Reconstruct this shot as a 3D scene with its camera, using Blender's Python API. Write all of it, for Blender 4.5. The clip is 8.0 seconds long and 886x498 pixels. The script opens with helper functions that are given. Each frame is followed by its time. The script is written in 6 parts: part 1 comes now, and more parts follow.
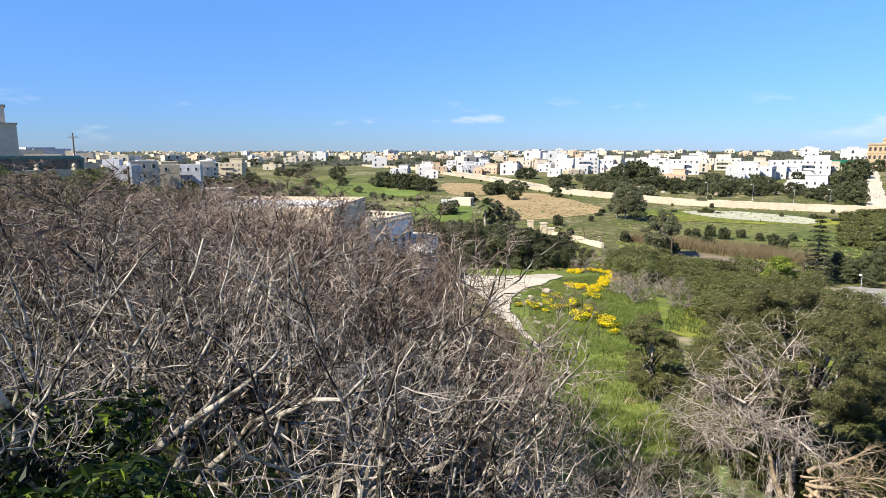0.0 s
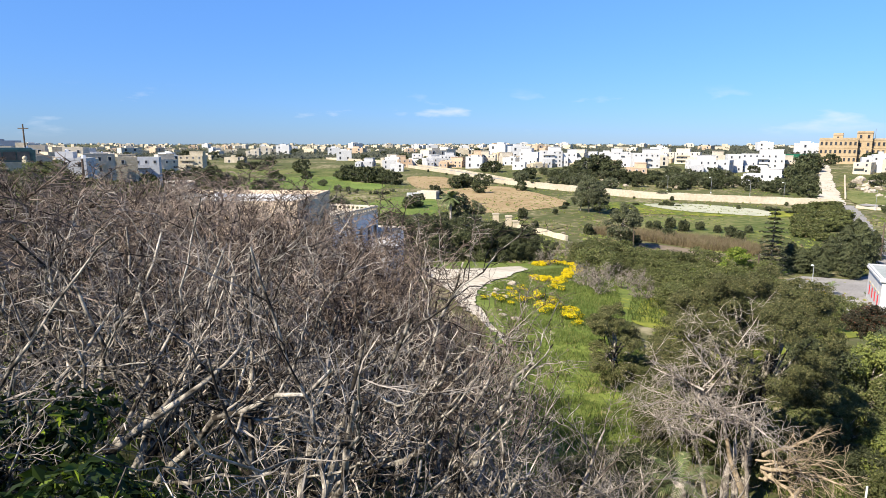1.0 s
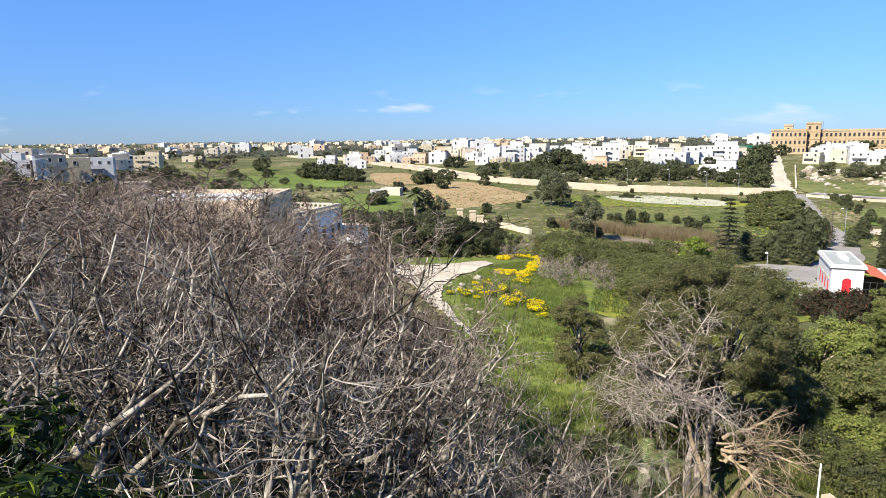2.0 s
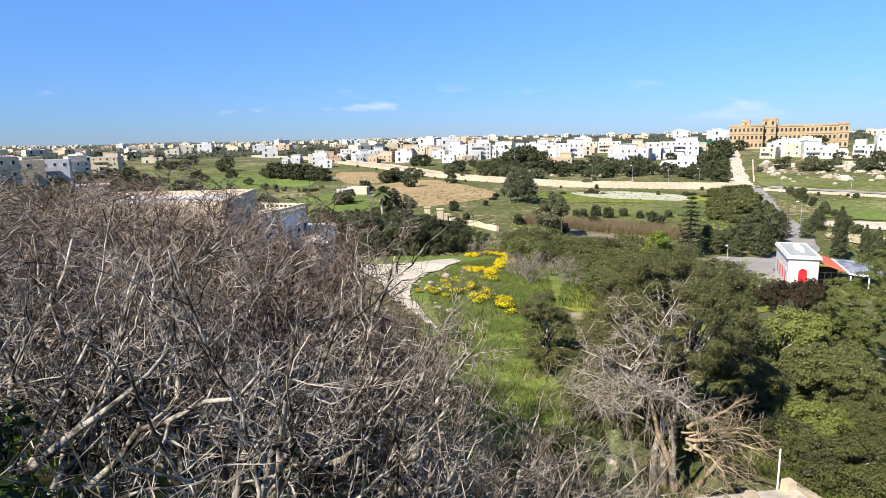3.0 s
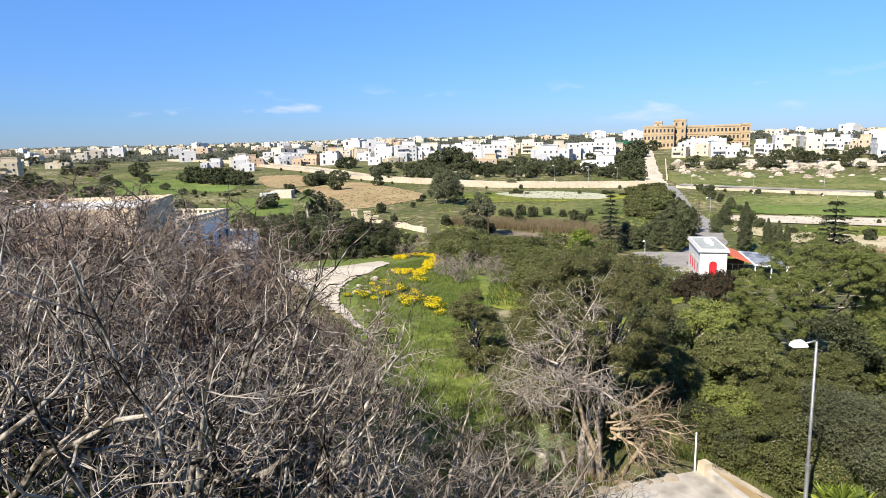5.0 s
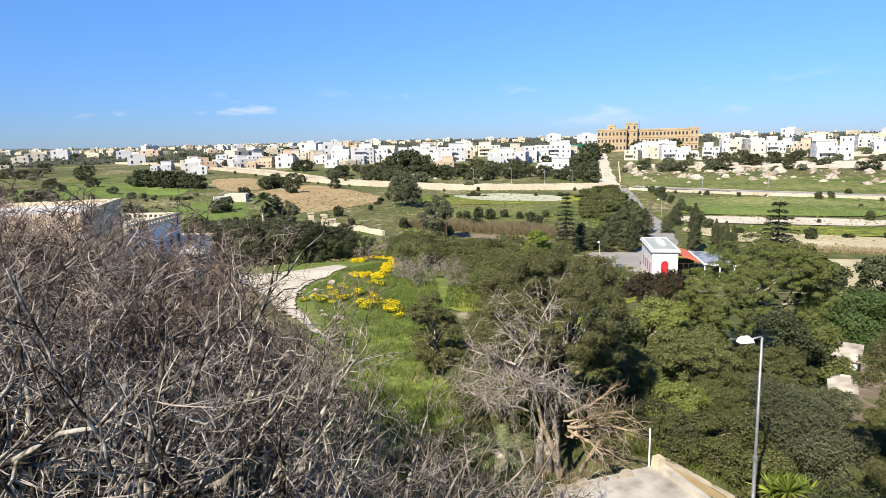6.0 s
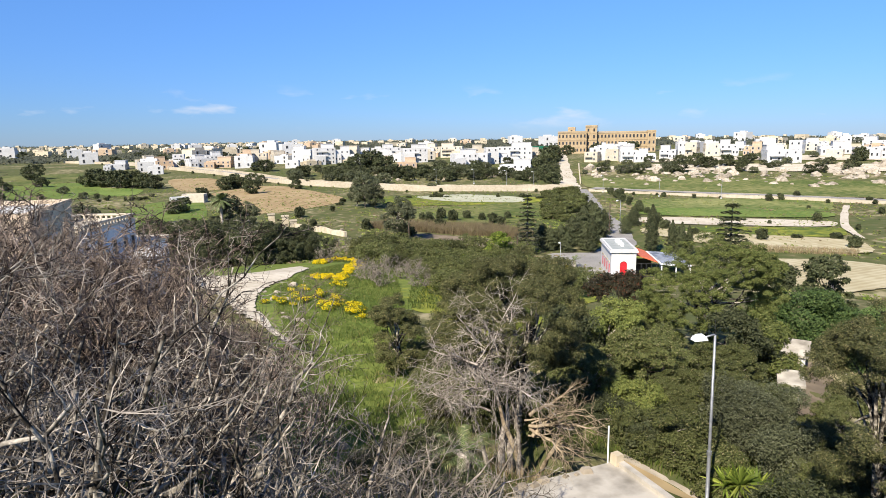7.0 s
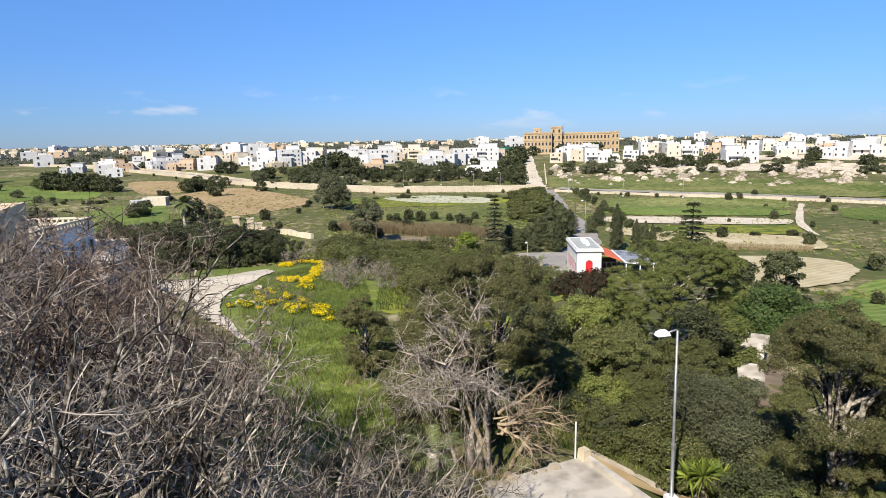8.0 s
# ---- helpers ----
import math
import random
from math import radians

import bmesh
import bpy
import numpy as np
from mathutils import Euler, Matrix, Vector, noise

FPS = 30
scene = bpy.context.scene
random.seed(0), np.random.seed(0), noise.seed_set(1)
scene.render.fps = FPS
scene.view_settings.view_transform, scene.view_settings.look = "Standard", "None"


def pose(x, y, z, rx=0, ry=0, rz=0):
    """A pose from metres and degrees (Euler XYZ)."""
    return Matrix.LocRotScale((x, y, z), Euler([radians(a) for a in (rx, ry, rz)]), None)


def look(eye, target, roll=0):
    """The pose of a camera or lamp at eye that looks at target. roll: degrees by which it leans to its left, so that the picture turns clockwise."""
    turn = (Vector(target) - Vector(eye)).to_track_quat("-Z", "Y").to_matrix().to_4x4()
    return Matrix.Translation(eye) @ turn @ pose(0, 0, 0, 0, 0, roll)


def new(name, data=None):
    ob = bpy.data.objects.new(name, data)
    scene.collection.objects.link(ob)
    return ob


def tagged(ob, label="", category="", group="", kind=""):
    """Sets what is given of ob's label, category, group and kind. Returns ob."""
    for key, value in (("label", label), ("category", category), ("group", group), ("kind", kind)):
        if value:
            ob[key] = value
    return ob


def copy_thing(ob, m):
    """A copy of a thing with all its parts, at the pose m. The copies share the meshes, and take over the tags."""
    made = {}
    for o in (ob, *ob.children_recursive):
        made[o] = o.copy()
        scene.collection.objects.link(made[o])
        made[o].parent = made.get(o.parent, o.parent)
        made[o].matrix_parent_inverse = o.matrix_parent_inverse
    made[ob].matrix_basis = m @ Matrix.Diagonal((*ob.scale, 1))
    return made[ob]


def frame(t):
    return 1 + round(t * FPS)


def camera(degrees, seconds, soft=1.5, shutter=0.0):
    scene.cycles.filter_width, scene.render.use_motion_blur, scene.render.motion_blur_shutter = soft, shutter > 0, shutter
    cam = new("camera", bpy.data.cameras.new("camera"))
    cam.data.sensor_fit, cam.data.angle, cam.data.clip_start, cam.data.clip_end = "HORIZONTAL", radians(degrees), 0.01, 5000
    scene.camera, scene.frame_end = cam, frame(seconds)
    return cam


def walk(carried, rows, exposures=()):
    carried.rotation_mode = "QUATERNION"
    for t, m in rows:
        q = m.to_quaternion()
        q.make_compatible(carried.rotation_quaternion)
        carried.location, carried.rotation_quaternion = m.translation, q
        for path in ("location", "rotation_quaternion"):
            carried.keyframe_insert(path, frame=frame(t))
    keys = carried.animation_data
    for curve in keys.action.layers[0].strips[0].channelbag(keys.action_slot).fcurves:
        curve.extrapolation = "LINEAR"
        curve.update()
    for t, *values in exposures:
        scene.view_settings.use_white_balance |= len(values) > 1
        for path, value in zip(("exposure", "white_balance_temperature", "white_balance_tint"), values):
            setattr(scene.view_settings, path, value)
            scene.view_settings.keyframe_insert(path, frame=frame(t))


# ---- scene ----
EYE = 20.0
cam = camera(71.6, 8.0, soft=0.85)
ROWS = [
    (0.0, 0.000, 0.000, 0.000, -0.77, -9.17, 0.12),
    (0.5, 0.009, 0.010, -0.005, -2.32, -9.69, -0.10),
    (1.0, 0.022, 0.007, -0.007, -3.96, -9.79, -0.06),
    (1.5, 0.031, 0.002, -0.008, -5.67, -9.96, 0.21),
    (2.0, 0.040, 0.000, -0.016, -7.39, -10.18, 0.68),
    (3.5, 0.084, -0.014, -0.011, -12.08, -10.45, 1.20),
    (4.0, 0.094, -0.016, -0.009, -13.79, -10.49, 1.22),
    (4.5, 0.106, -0.016, -0.013, -15.45, -10.47, 1.36),
    (6.0, 0.153, -0.025, -0.015, -21.22, -10.24, 1.37),
    (6.5, 0.167, -0.040, -0.009, -22.99, -10.24, 1.11),
    (7.0, 0.183, -0.056, -0.003, -24.65, -10.22, 0.92),
    (7.5, 0.193, -0.068, 0.000, -26.14, -10.20, 0.95),
    (8.0, 0.195, -0.098, -0.035, -27.70, -10.16, 1.04),
]
walk(cam, [(t, pose(x, y, EYE + z, 90 + pitch, roll, yaw)) for t, x, y, z, yaw, pitch, roll in ROWS], [(0.0, 0.93), (4.0, 0.86), (7.0, 0.75), (8.0, 0.66)])

# ---- sky and sun ----
SUN_AZ, SUN_EL = -126.0, 42.0
world = bpy.data.worlds.new("sky")
scene.world = world
world.use_nodes = True
wn, wl = world.node_tree.nodes, world.node_tree.links
wn.clear()
sky = wn.new("ShaderNodeTexSky")
sky.sky_type, sky.sun_disc = "NISHITA", False
sky.sun_elevation, sky.sun_rotation = radians(SUN_EL), radians(SUN_AZ)
sky.air_density, sky.dust_density, sky.ozone_density = 1.0, 0.0, 4.0
wgeo = wn.new("ShaderNodeTexCoord")
wmap = wn.new("ShaderNodeMapping")
wmap.inputs["Scale"].default_value = (7, 7, 26)
wnoise = wn.new("ShaderNodeTexNoise")
wnoise.inputs["Scale"].default_value, wnoise.inputs["Detail"].default_value = 1.3, 6
wramp = wn.new("ShaderNodeMapRange")
wramp.inputs["From Min"].default_value, wramp.inputs["From Max"].default_value = 0.60, 0.82
wsep = wn.new("ShaderNodeSeparateXYZ")
wband = wn.new("ShaderNodeMapRange")
wband.inputs["From Min"].default_value, wband.inputs["From Max"].default_value = 0.085, 0.055
wlow = wn.new("ShaderNodeMapRange")
wlow.inputs["From Min"].default_value, wlow.inputs["From Max"].default_value = 0.005, 0.04
wmul, wmul2 = wn.new("ShaderNodeMath"), wn.new("ShaderNodeMath")
wmul.operation = wmul2.operation = "MULTIPLY"
wmix = wn.new("ShaderNodeMix")
wmix.data_type = "RGBA"
wmix.inputs["B"].default_value = (7.0, 7.4, 8.2, 1)
wback = wn.new("ShaderNodeBackground")
wback.inputs["Strength"].default_value = 0.070
wout = wn.new("ShaderNodeOutputWorld")
wl.new(wgeo.outputs["Generated"], wmap.inputs["Vector"])
wl.new(wmap.outputs["Vector"], wnoise.inputs["Vector"])
wl.new(wnoise.outputs["Fac"], wramp.inputs["Value"])
wl.new(wgeo.outputs["Generated"], wsep.inputs["Vector"])
wl.new(wsep.outputs["Z"], wband.inputs["Value"])
wl.new(wsep.outputs["Z"], wlow.inputs["Value"])
wl.new(wramp.outputs["Result"], wmul.inputs[0])
wl.new(wband.outputs["Result"], wmul.inputs[1])
wl.new(wmul.outputs["Value"], wmul2.inputs[0])
wl.new(wlow.outputs["Result"], wmul2.inputs[1])
wl.new(wmul2.outputs["Value"], wmix.inputs["Factor"])
wtint = wn.new("ShaderNodeMix")
wtint.data_type, wtint.blend_type = "RGBA", "MULTIPLY"
wtint.inputs["Factor"].default_value = 1.0
wlift = wn.new("ShaderNodeMapRange")
wlift.inputs["From Min"].default_value, wlift.inputs["From Max"].default_value = 0.0, 0.22
whaze = wn.new("ShaderNodeMix")
whaze.data_type = "RGBA"
whaze.inputs["A"].default_value, whaze.inputs["B"].default_value = (0.36, 0.545, 1.02, 1), (0.64, 0.96, 1.43, 1)
wl.new(wsep.outputs["Z"], wlift.inputs["Value"])
wl.new(wlift.outputs["Result"], whaze.inputs["Factor"])
wl.new(whaze.outputs["Result"], wtint.inputs["B"])
wl.new(sky.outputs["Color"], wtint.inputs["A"])
wl.new(wtint.outputs["Result"], wmix.inputs["A"])
wl.new(wmix.outputs["Result"], wback.inputs["Color"])
wl.new(wback.outputs["Background"], wout.inputs["Surface"])
sun = new("sun", bpy.data.lights.new("sun", "SUN"))
sun.data.energy, sun.data.angle, sun.data.color = 5.0, radians(0.55), (1.0, 0.93, 0.82)
sd = Vector((math.sin(radians(SUN_AZ)) * math.cos(radians(SUN_EL)), math.cos(radians(SUN_AZ)) * math.cos(radians(SUN_EL)), math.sin(radians(SUN_EL))))
sun.matrix_world = look(sd * 200, (0, 0, 0))


# ---- materials ----
def mat(name, a, b, scale=3.0, coarse=0.25, rough=0.85, bump=0.25, rand=0.12, metal=0.0, low=0.38, high=0.62, third=None, rows=0.0):
    """Two-scale noise between colours a and b, with relief and a small change from object to object."""
    m = bpy.data.materials.new(name)
    m.use_nodes = True
    n, l = m.node_tree.nodes, m.node_tree.links
    bsdf = n["Principled BSDF"]
    geo, fine, wide, info = n.new("ShaderNodeNewGeometry"), n.new("ShaderNodeTexNoise"), n.new("ShaderNodeTexNoise"), n.new("ShaderNodeObjectInfo")
    for node, s, d in ((fine, scale, 6), (wide, coarse, 3)):
        node.inputs["Scale"].default_value, node.inputs["Detail"].default_value = s, d
        l.new(geo.outputs["Position"], node.inputs["Vector"])
    add = n.new("ShaderNodeMath")
    add.operation, add.use_clamp = "MULTIPLY_ADD", False
    add.inputs[1].default_value = 0.55
    half = n.new("ShaderNodeMath")
    half.operation = "MULTIPLY"
    half.inputs[1].default_value = 0.45
    l.new(wide.outputs["Fac"], half.inputs[0])
    l.new(fine.outputs["Fac"], add.inputs[0])
    l.new(half.outputs["Value"], add.inputs[2])
    ramp = n.new("ShaderNodeValToRGB")
    ramp.color_ramp.elements[0].position, ramp.color_ramp.elements[1].position = low, high
    ramp.color_ramp.elements[0].color, ramp.color_ramp.elements[1].color = (*a, 1), (*b, 1)
    if third:
        e = ramp.color_ramp.elements.new((low + high) / 2 + 0.02)
        e.color = (*third, 1)
    if rows:
        # furrows or mowing lines across a field
        wave, soft = n.new("ShaderNodeTexWave"), n.new("ShaderNodeMath")
        wave.inputs["Scale"].default_value, wave.inputs["Distortion"].default_value, wave.inputs["Detail"].default_value = rows, 1.5, 2.0
        wave.bands_direction = "Y"
        l.new(geo.outputs["Position"], wave.inputs["Vector"])
        soft.operation = "MULTIPLY_ADD"
        soft.inputs[1].default_value = 0.14
        l.new(wave.outputs["Fac"], soft.inputs[0])
        l.new(add.outputs["Value"], soft.inputs[2])
        l.new(soft.outputs["Value"], ramp.inputs["Fac"])
    else:
        l.new(add.outputs["Value"], ramp.inputs["Fac"])
    hsv = n.new("ShaderNodeHueSaturation")
    vary = n.new("ShaderNodeMapRange")
    vary.inputs["To Min"].default_value, vary.inputs["To Max"].default_value = 1 - rand, 1 + rand
    l.new(info.outputs["Random"], vary.inputs["Value"])
    l.new(vary.outputs["Result"], hsv.inputs["Value"])
    l.new(ramp.outputs["Color"], hsv.inputs["Color"])
    l.new(hsv.outputs["Color"], bsdf.inputs["Base Color"])
    bsdf.inputs["Roughness"].default_value, bsdf.inputs["Metallic"].default_value = rough, metal
    bsdf.inputs["Specular IOR Level"].default_value = 0.06 if rough > 0.8 else 0.35
    if bump:
        bn = n.new("ShaderNodeBump")
        bn.inputs["Strength"].default_value, bn.inputs["Distance"].default_value = bump, 0.05
        l.new(fine.outputs["Fac"], bn.inputs["Height"])
        l.new(bn.outputs["Normal"], bsdf.inputs["Normal"])
    return m


def leafmat(name, a, b, c=None, sheen=0.45, glow=0.3, rand=0.25):
    """Leaves: each one takes its own tone between a and b (some c), with light passing through."""
    m = bpy.data.materials.new(name)
    m.use_nodes = True
    n, l = m.node_tree.nodes, m.node_tree.links
    bsdf, out = n["Principled BSDF"], n["Material Output"]
    geo, info = n.new("ShaderNodeNewGeometry"), n.new("ShaderNodeObjectInfo")
    ramp = n.new("ShaderNodeValToRGB")
    ramp.color_ramp.elements[0].color, ramp.color_ramp.elements[1].color = (*a, 1), (*b, 1)
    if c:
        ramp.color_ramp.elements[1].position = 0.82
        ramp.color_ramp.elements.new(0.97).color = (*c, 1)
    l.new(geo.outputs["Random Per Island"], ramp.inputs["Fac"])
    hsv, vary = n.new("ShaderNodeHueSaturation"), n.new("ShaderNodeMapRange")
    vary.inputs["To Min"].default_value, vary.inputs["To Max"].default_value = 1 - rand, 1 + rand
    l.new(info.outputs["Random"], vary.inputs["Value"])
    l.new(vary.outputs["Result"], hsv.inputs["Value"])
    l.new(ramp.outputs["Color"], hsv.inputs["Color"])
    l.new(hsv.outputs["Color"], bsdf.inputs["Base Color"])
    bsdf.inputs["Roughness"].default_value, bsdf.inputs["Specular IOR Level"].default_value = sheen + 0.1, 0.18
    tr, mx = n.new("ShaderNodeBsdfTranslucent"), n.new("ShaderNodeMixShader")
    l.new(hsv.outputs["Color"], tr.inputs["Color"])
    mx.inputs[0].default_value = glow
    l.new(bsdf.outputs[0], mx.inputs[1])
    l.new(tr.outputs[0], mx.inputs[2])
    l.new(mx.outputs[0], out.inputs["Surface"])
    return m


M = {
    "land": mat("scrub_land", (0.080, 0.095, 0.032), (0.31, 0.265, 0.150), 0.45, 0.03, rough=0.95, bump=0.5, rand=0, third=(0.122, 0.116, 0.050), low=0.41, high=0.62),
    "grass": mat("meadow_grass", (0.088, 0.126, 0.026), (0.180, 0.208, 0.050), 2.2, 0.12, rough=0.95, bump=0.6, rand=0.05),
    "crop": mat("green_crop", (0.075, 0.120, 0.026), (0.155, 0.190, 0.050), 0.9, 0.06, rough=0.95, bump=0.4, rand=0.3, rows=0.22, low=0.44, high=0.68),
    "pasture": mat("rough_pasture", (0.085, 0.115, 0.030), (0.22, 0.215, 0.080), 0.6, 0.05, rough=0.95, bump=0.4, rand=0.2, low=0.42, high=0.60),
    "weeds": mat("weedy_green", (0.085, 0.120, 0.028), (0.30, 0.295, 0.045), 0.6, 0.06, rough=0.95, bump=0.4, rand=0.1, low=0.42, high=0.64),
    "dry": mat("dry_field", (0.24, 0.165, 0.08), (0.36, 0.27, 0.145), 0.5, 0.05, rough=0.95, bump=0.3, rand=0.1, rows=0.16, low=0.44, high=0.68),
    "hay": mat("mown_field", (0.36, 0.30, 0.17), (0.48, 0.42, 0.27), 0.6, 0.07, bump=0.3, rand=0.05, rows=0.30, low=0.44, high=0.68),
    "sand": mat("pale_earth", (0.42, 0.36, 0.265), (0.57, 0.505, 0.395), 1.4, 0.2, rough=0.95, bump=0.4, rand=0.08),
    "chalk": mat("pale_stubble", (0.36, 0.36, 0.24), (0.50, 0.48, 0.34), 0.5, 0.06, bump=0.3, rand=0.05),
    "soil": mat("brown_soil", (0.13, 0.10, 0.07), (0.24, 0.19, 0.13), 1.0, 0.1, bump=0.5, rand=0.1),
    "asphalt": mat("old_asphalt", (0.23, 0.215, 0.195), (0.33, 0.31, 0.28), 4, 0.3, rough=0.9, bump=0.2, rand=0.05),
    # The mottle of bark and bark_twig also paints shaded and sunlit branch sides.
    "bark": mat("sun_shade_grey_bark", (0.034, 0.028, 0.021), (0.52, 0.46, 0.365), 7, 1.6, rough=0.9, bump=0.7, rand=0.12, low=0.45, high=0.62),
    "bark_twig": mat("sun_shade_dark_twig_bark", (0.026, 0.020, 0.015), (0.57, 0.49, 0.395), 6, 1.2, rough=0.9, bump=0.3, rand=0.12, low=0.435, high=0.64),
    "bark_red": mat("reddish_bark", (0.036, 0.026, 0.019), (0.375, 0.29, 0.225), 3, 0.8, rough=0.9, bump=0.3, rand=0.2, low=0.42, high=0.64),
    "bark_pale": mat("pale_dead_wood", (0.13, 0.105, 0.085), (0.52, 0.455, 0.38), 7, 1.5, rough=0.9, bump=0.5, rand=0.1),
    "bark_silver": mat("silvery_dead_twigs", (0.075, 0.060, 0.046), (0.42, 0.365, 0.29), 5, 1.2, rough=0.9, bump=0.3, rand=0.1, low=0.40, high=0.64),
    "wood_tan": mat("tan_broken_wood", (0.13, 0.095, 0.06), (0.40, 0.315, 0.21), 6, 1.0, rough=0.85, bump=0.6, rand=0.1),
    "straw": mat("dry_stalks", (0.16, 0.115, 0.07), (0.32, 0.235, 0.14), 5, 0.5, rough=0.9, bump=0, rand=0.1),
    "stone": mat("limestone", (0.42, 0.35, 0.24), (0.60, 0.52, 0.38), 1.5, 0.15, bump=0.4, rand=0.1),
    "wall_sand": mat("sandy_stone_wall", (0.42, 0.35, 0.25), (0.54, 0.47, 0.35), 1.2, 0.08, rough=0.9, bump=0.4, rand=0.05),
    "palace": mat("golden_limestone", (0.37, 0.27, 0.155), (0.48, 0.365, 0.225), 0.8, 0.06, bump=0.2, rand=0.04),
    "rock": mat("weathered_rock", (0.22, 0.18, 0.125), (0.50, 0.43, 0.335), 1.2, 0.2, rough=0.95, bump=0.7, rand=0.2),
    "white": mat("white_paint", (0.50, 0.485, 0.455), (0.63, 0.615, 0.585), 1.5, 0.15, rough=0.75, bump=0.08, rand=0.10),
    "cream": mat("cream_paint", (0.48, 0.415, 0.31), (0.60, 0.53, 0.41), 1.3, 0.12, rough=0.75, bump=0.1, rand=0.14),
    "limewash": mat("warm_limewash", (0.56, 0.44, 0.30), (0.68, 0.55, 0.40), 1.3, 0.2, rough=0.85, bump=0.2, rand=0.02),
    "peach": mat("peach_render", (0.45, 0.32, 0.20), (0.54, 0.40, 0.27), 1.3, 0.12, rough=0.75, bump=0.1, rand=0.10),
    "greywall": mat("grey_render", (0.40, 0.40, 0.40), (0.50, 0.50, 0.49), 1.3, 0.12, rough=0.8, bump=0.1, rand=0.08),
    "bluewall": mat("pale_grey_render", (0.60, 0.60, 0.60), (0.72, 0.72, 0.70), 1.3, 0.15, rough=0.8, bump=0.1, rand=0.02),
    "roof": mat("roof_membrane", (0.40, 0.39, 0.36), (0.60, 0.58, 0.53), 1.2, 0.25, bump=0.1, rand=0.15),
    "greyroof": mat("grey_roof_felt", (0.26, 0.28, 0.26), (0.36, 0.37, 0.34), 1.6, 0.3, bump=0.15, rand=0.03),
    "concrete": mat("weathered_concrete", (0.22, 0.195, 0.155), (0.47, 0.425, 0.35), 1.4, 0.6, rough=0.9, bump=0.4, rand=0.04, low=0.36, high=0.56),
    "dark": mat("dark_opening", (0.025, 0.027, 0.03), (0.05, 0.052, 0.055), 3, 0.5, rough=0.3, bump=0, rand=0.3),
    "red": mat("red_paint", (0.50, 0.012, 0.02), (0.62, 0.03, 0.04), 4, 0.5, rough=0.4, bump=0.05, rand=0.02),
    "redroof": mat("orange_red_roof", (0.52, 0.11, 0.045), (0.64, 0.17, 0.075), 3, 0.4, rough=0.7, bump=0.2, rand=0.02),
    "metal": mat("galvanised_steel", (0.22, 0.225, 0.23), (0.33, 0.335, 0.34), 6, 0.8, rough=0.45, bump=0.05, rand=0.03, metal=0.5),
    "whitemetal": mat("white_enamel", (0.78, 0.78, 0.77), (0.85, 0.85, 0.84), 5, 0.8, rough=0.4, bump=0.02, rand=0.02),
    "blackmetal": mat("black_iron", (0.02, 0.02, 0.022), (0.05, 0.05, 0.052), 5, 0.8, rough=0.5, bump=0.05, rand=0.05),
    "panel": mat("grey_blue_panel", (0.13, 0.145, 0.17), (0.33, 0.345, 0.36), 0.8, 0.4, rough=0.5, bump=0, rand=0.25),
    "busgreen": mat("dark_green_bus_paint", (0.02, 0.05, 0.055), (0.035, 0.075, 0.08), 3, 0.3, rough=0.3, bump=0, rand=0.0),
    "pole": mat("dark_timber", (0.09, 0.065, 0.045), (0.17, 0.13, 0.10), 8, 1, bump=0.3, rand=0.1),
    "netting": mat("green_netting", (0.015, 0.10, 0.06), (0.025, 0.14, 0.08), 2, 0.2, bump=0.1, rand=0.0),
}
LEAF = {
    "dark": leafmat("dark_evergreen_leaf", (0.042, 0.050, 0.022), (0.086, 0.096, 0.040), (0.14, 0.14, 0.07), glow=0.2),
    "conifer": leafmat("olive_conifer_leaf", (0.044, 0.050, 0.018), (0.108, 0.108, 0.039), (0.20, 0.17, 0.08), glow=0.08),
    # Distance haze over the far woods is mixed into this grey-green.
    "haze": leafmat("hazed_wood_leaf", (0.046, 0.054, 0.038), (0.095, 0.098, 0.062), glow=0.15),
    "mid": leafmat("mid_green_leaf", (0.110, 0.135, 0.034), (0.200, 0.220, 0.056), (0.26, 0.26, 0.08), glow=0.25),
    "pepper": leafmat("olive_green_leaf", (0.085, 0.105, 0.028), (0.165, 0.185, 0.050), (0.22, 0.22, 0.08), glow=0.25),
    "scrub": leafmat("scrub_leaf", (0.066, 0.078, 0.026), (0.135, 0.145, 0.046), (0.21, 0.19, 0.09), glow=0.2),
    "vine": leafmat("vine_leaf", (0.040, 0.070, 0.020), (0.085, 0.130, 0.036), (0.13, 0.17, 0.05), glow=0.2),
    "olive": leafmat("grey_olive_leaf", (0.070, 0.078, 0.038), (0.150, 0.158, 0.082), (0.2, 0.2, 0.12)),
    "lime": leafmat("yellow_green_leaf", (0.085, 0.13, 0.018), (0.20, 0.25, 0.04), (0.3, 0.32, 0.06)),
    "red": leafmat("dark_reddish_leaf", (0.030, 0.032, 0.018), (0.070, 0.058, 0.032), (0.16, 0.060, 0.032)),
    # Near-black and bright tones put shade and sunlight into the ivy's leaf colour.
    "ivy": leafmat("sun_shade_ivy_leaf", (0.012, 0.024, 0.006), (0.034, 0.056, 0.012), (0.30, 0.40, 0.03), sheen=0.35),
    "grass": leafmat("grass_blade", (0.064, 0.098, 0.018), (0.138, 0.172, 0.038), (0.26, 0.24, 0.08)),
    "yellow": leafmat("yellow_blossom", (0.68, 0.50, 0.0), (0.86, 0.70, 0.015), (0.9, 0.7, 0.05), rand=0.08),
    "reed": leafmat("dry_reed", (0.20, 0.15, 0.08), (0.36, 0.28, 0.16), (0.22, 0.22, 0.08)),
    "palm": leafmat("palm_frond", (0.088, 0.120, 0.045), (0.200, 0.240, 0.096), (0.320, 0.304, 0.160)),
}


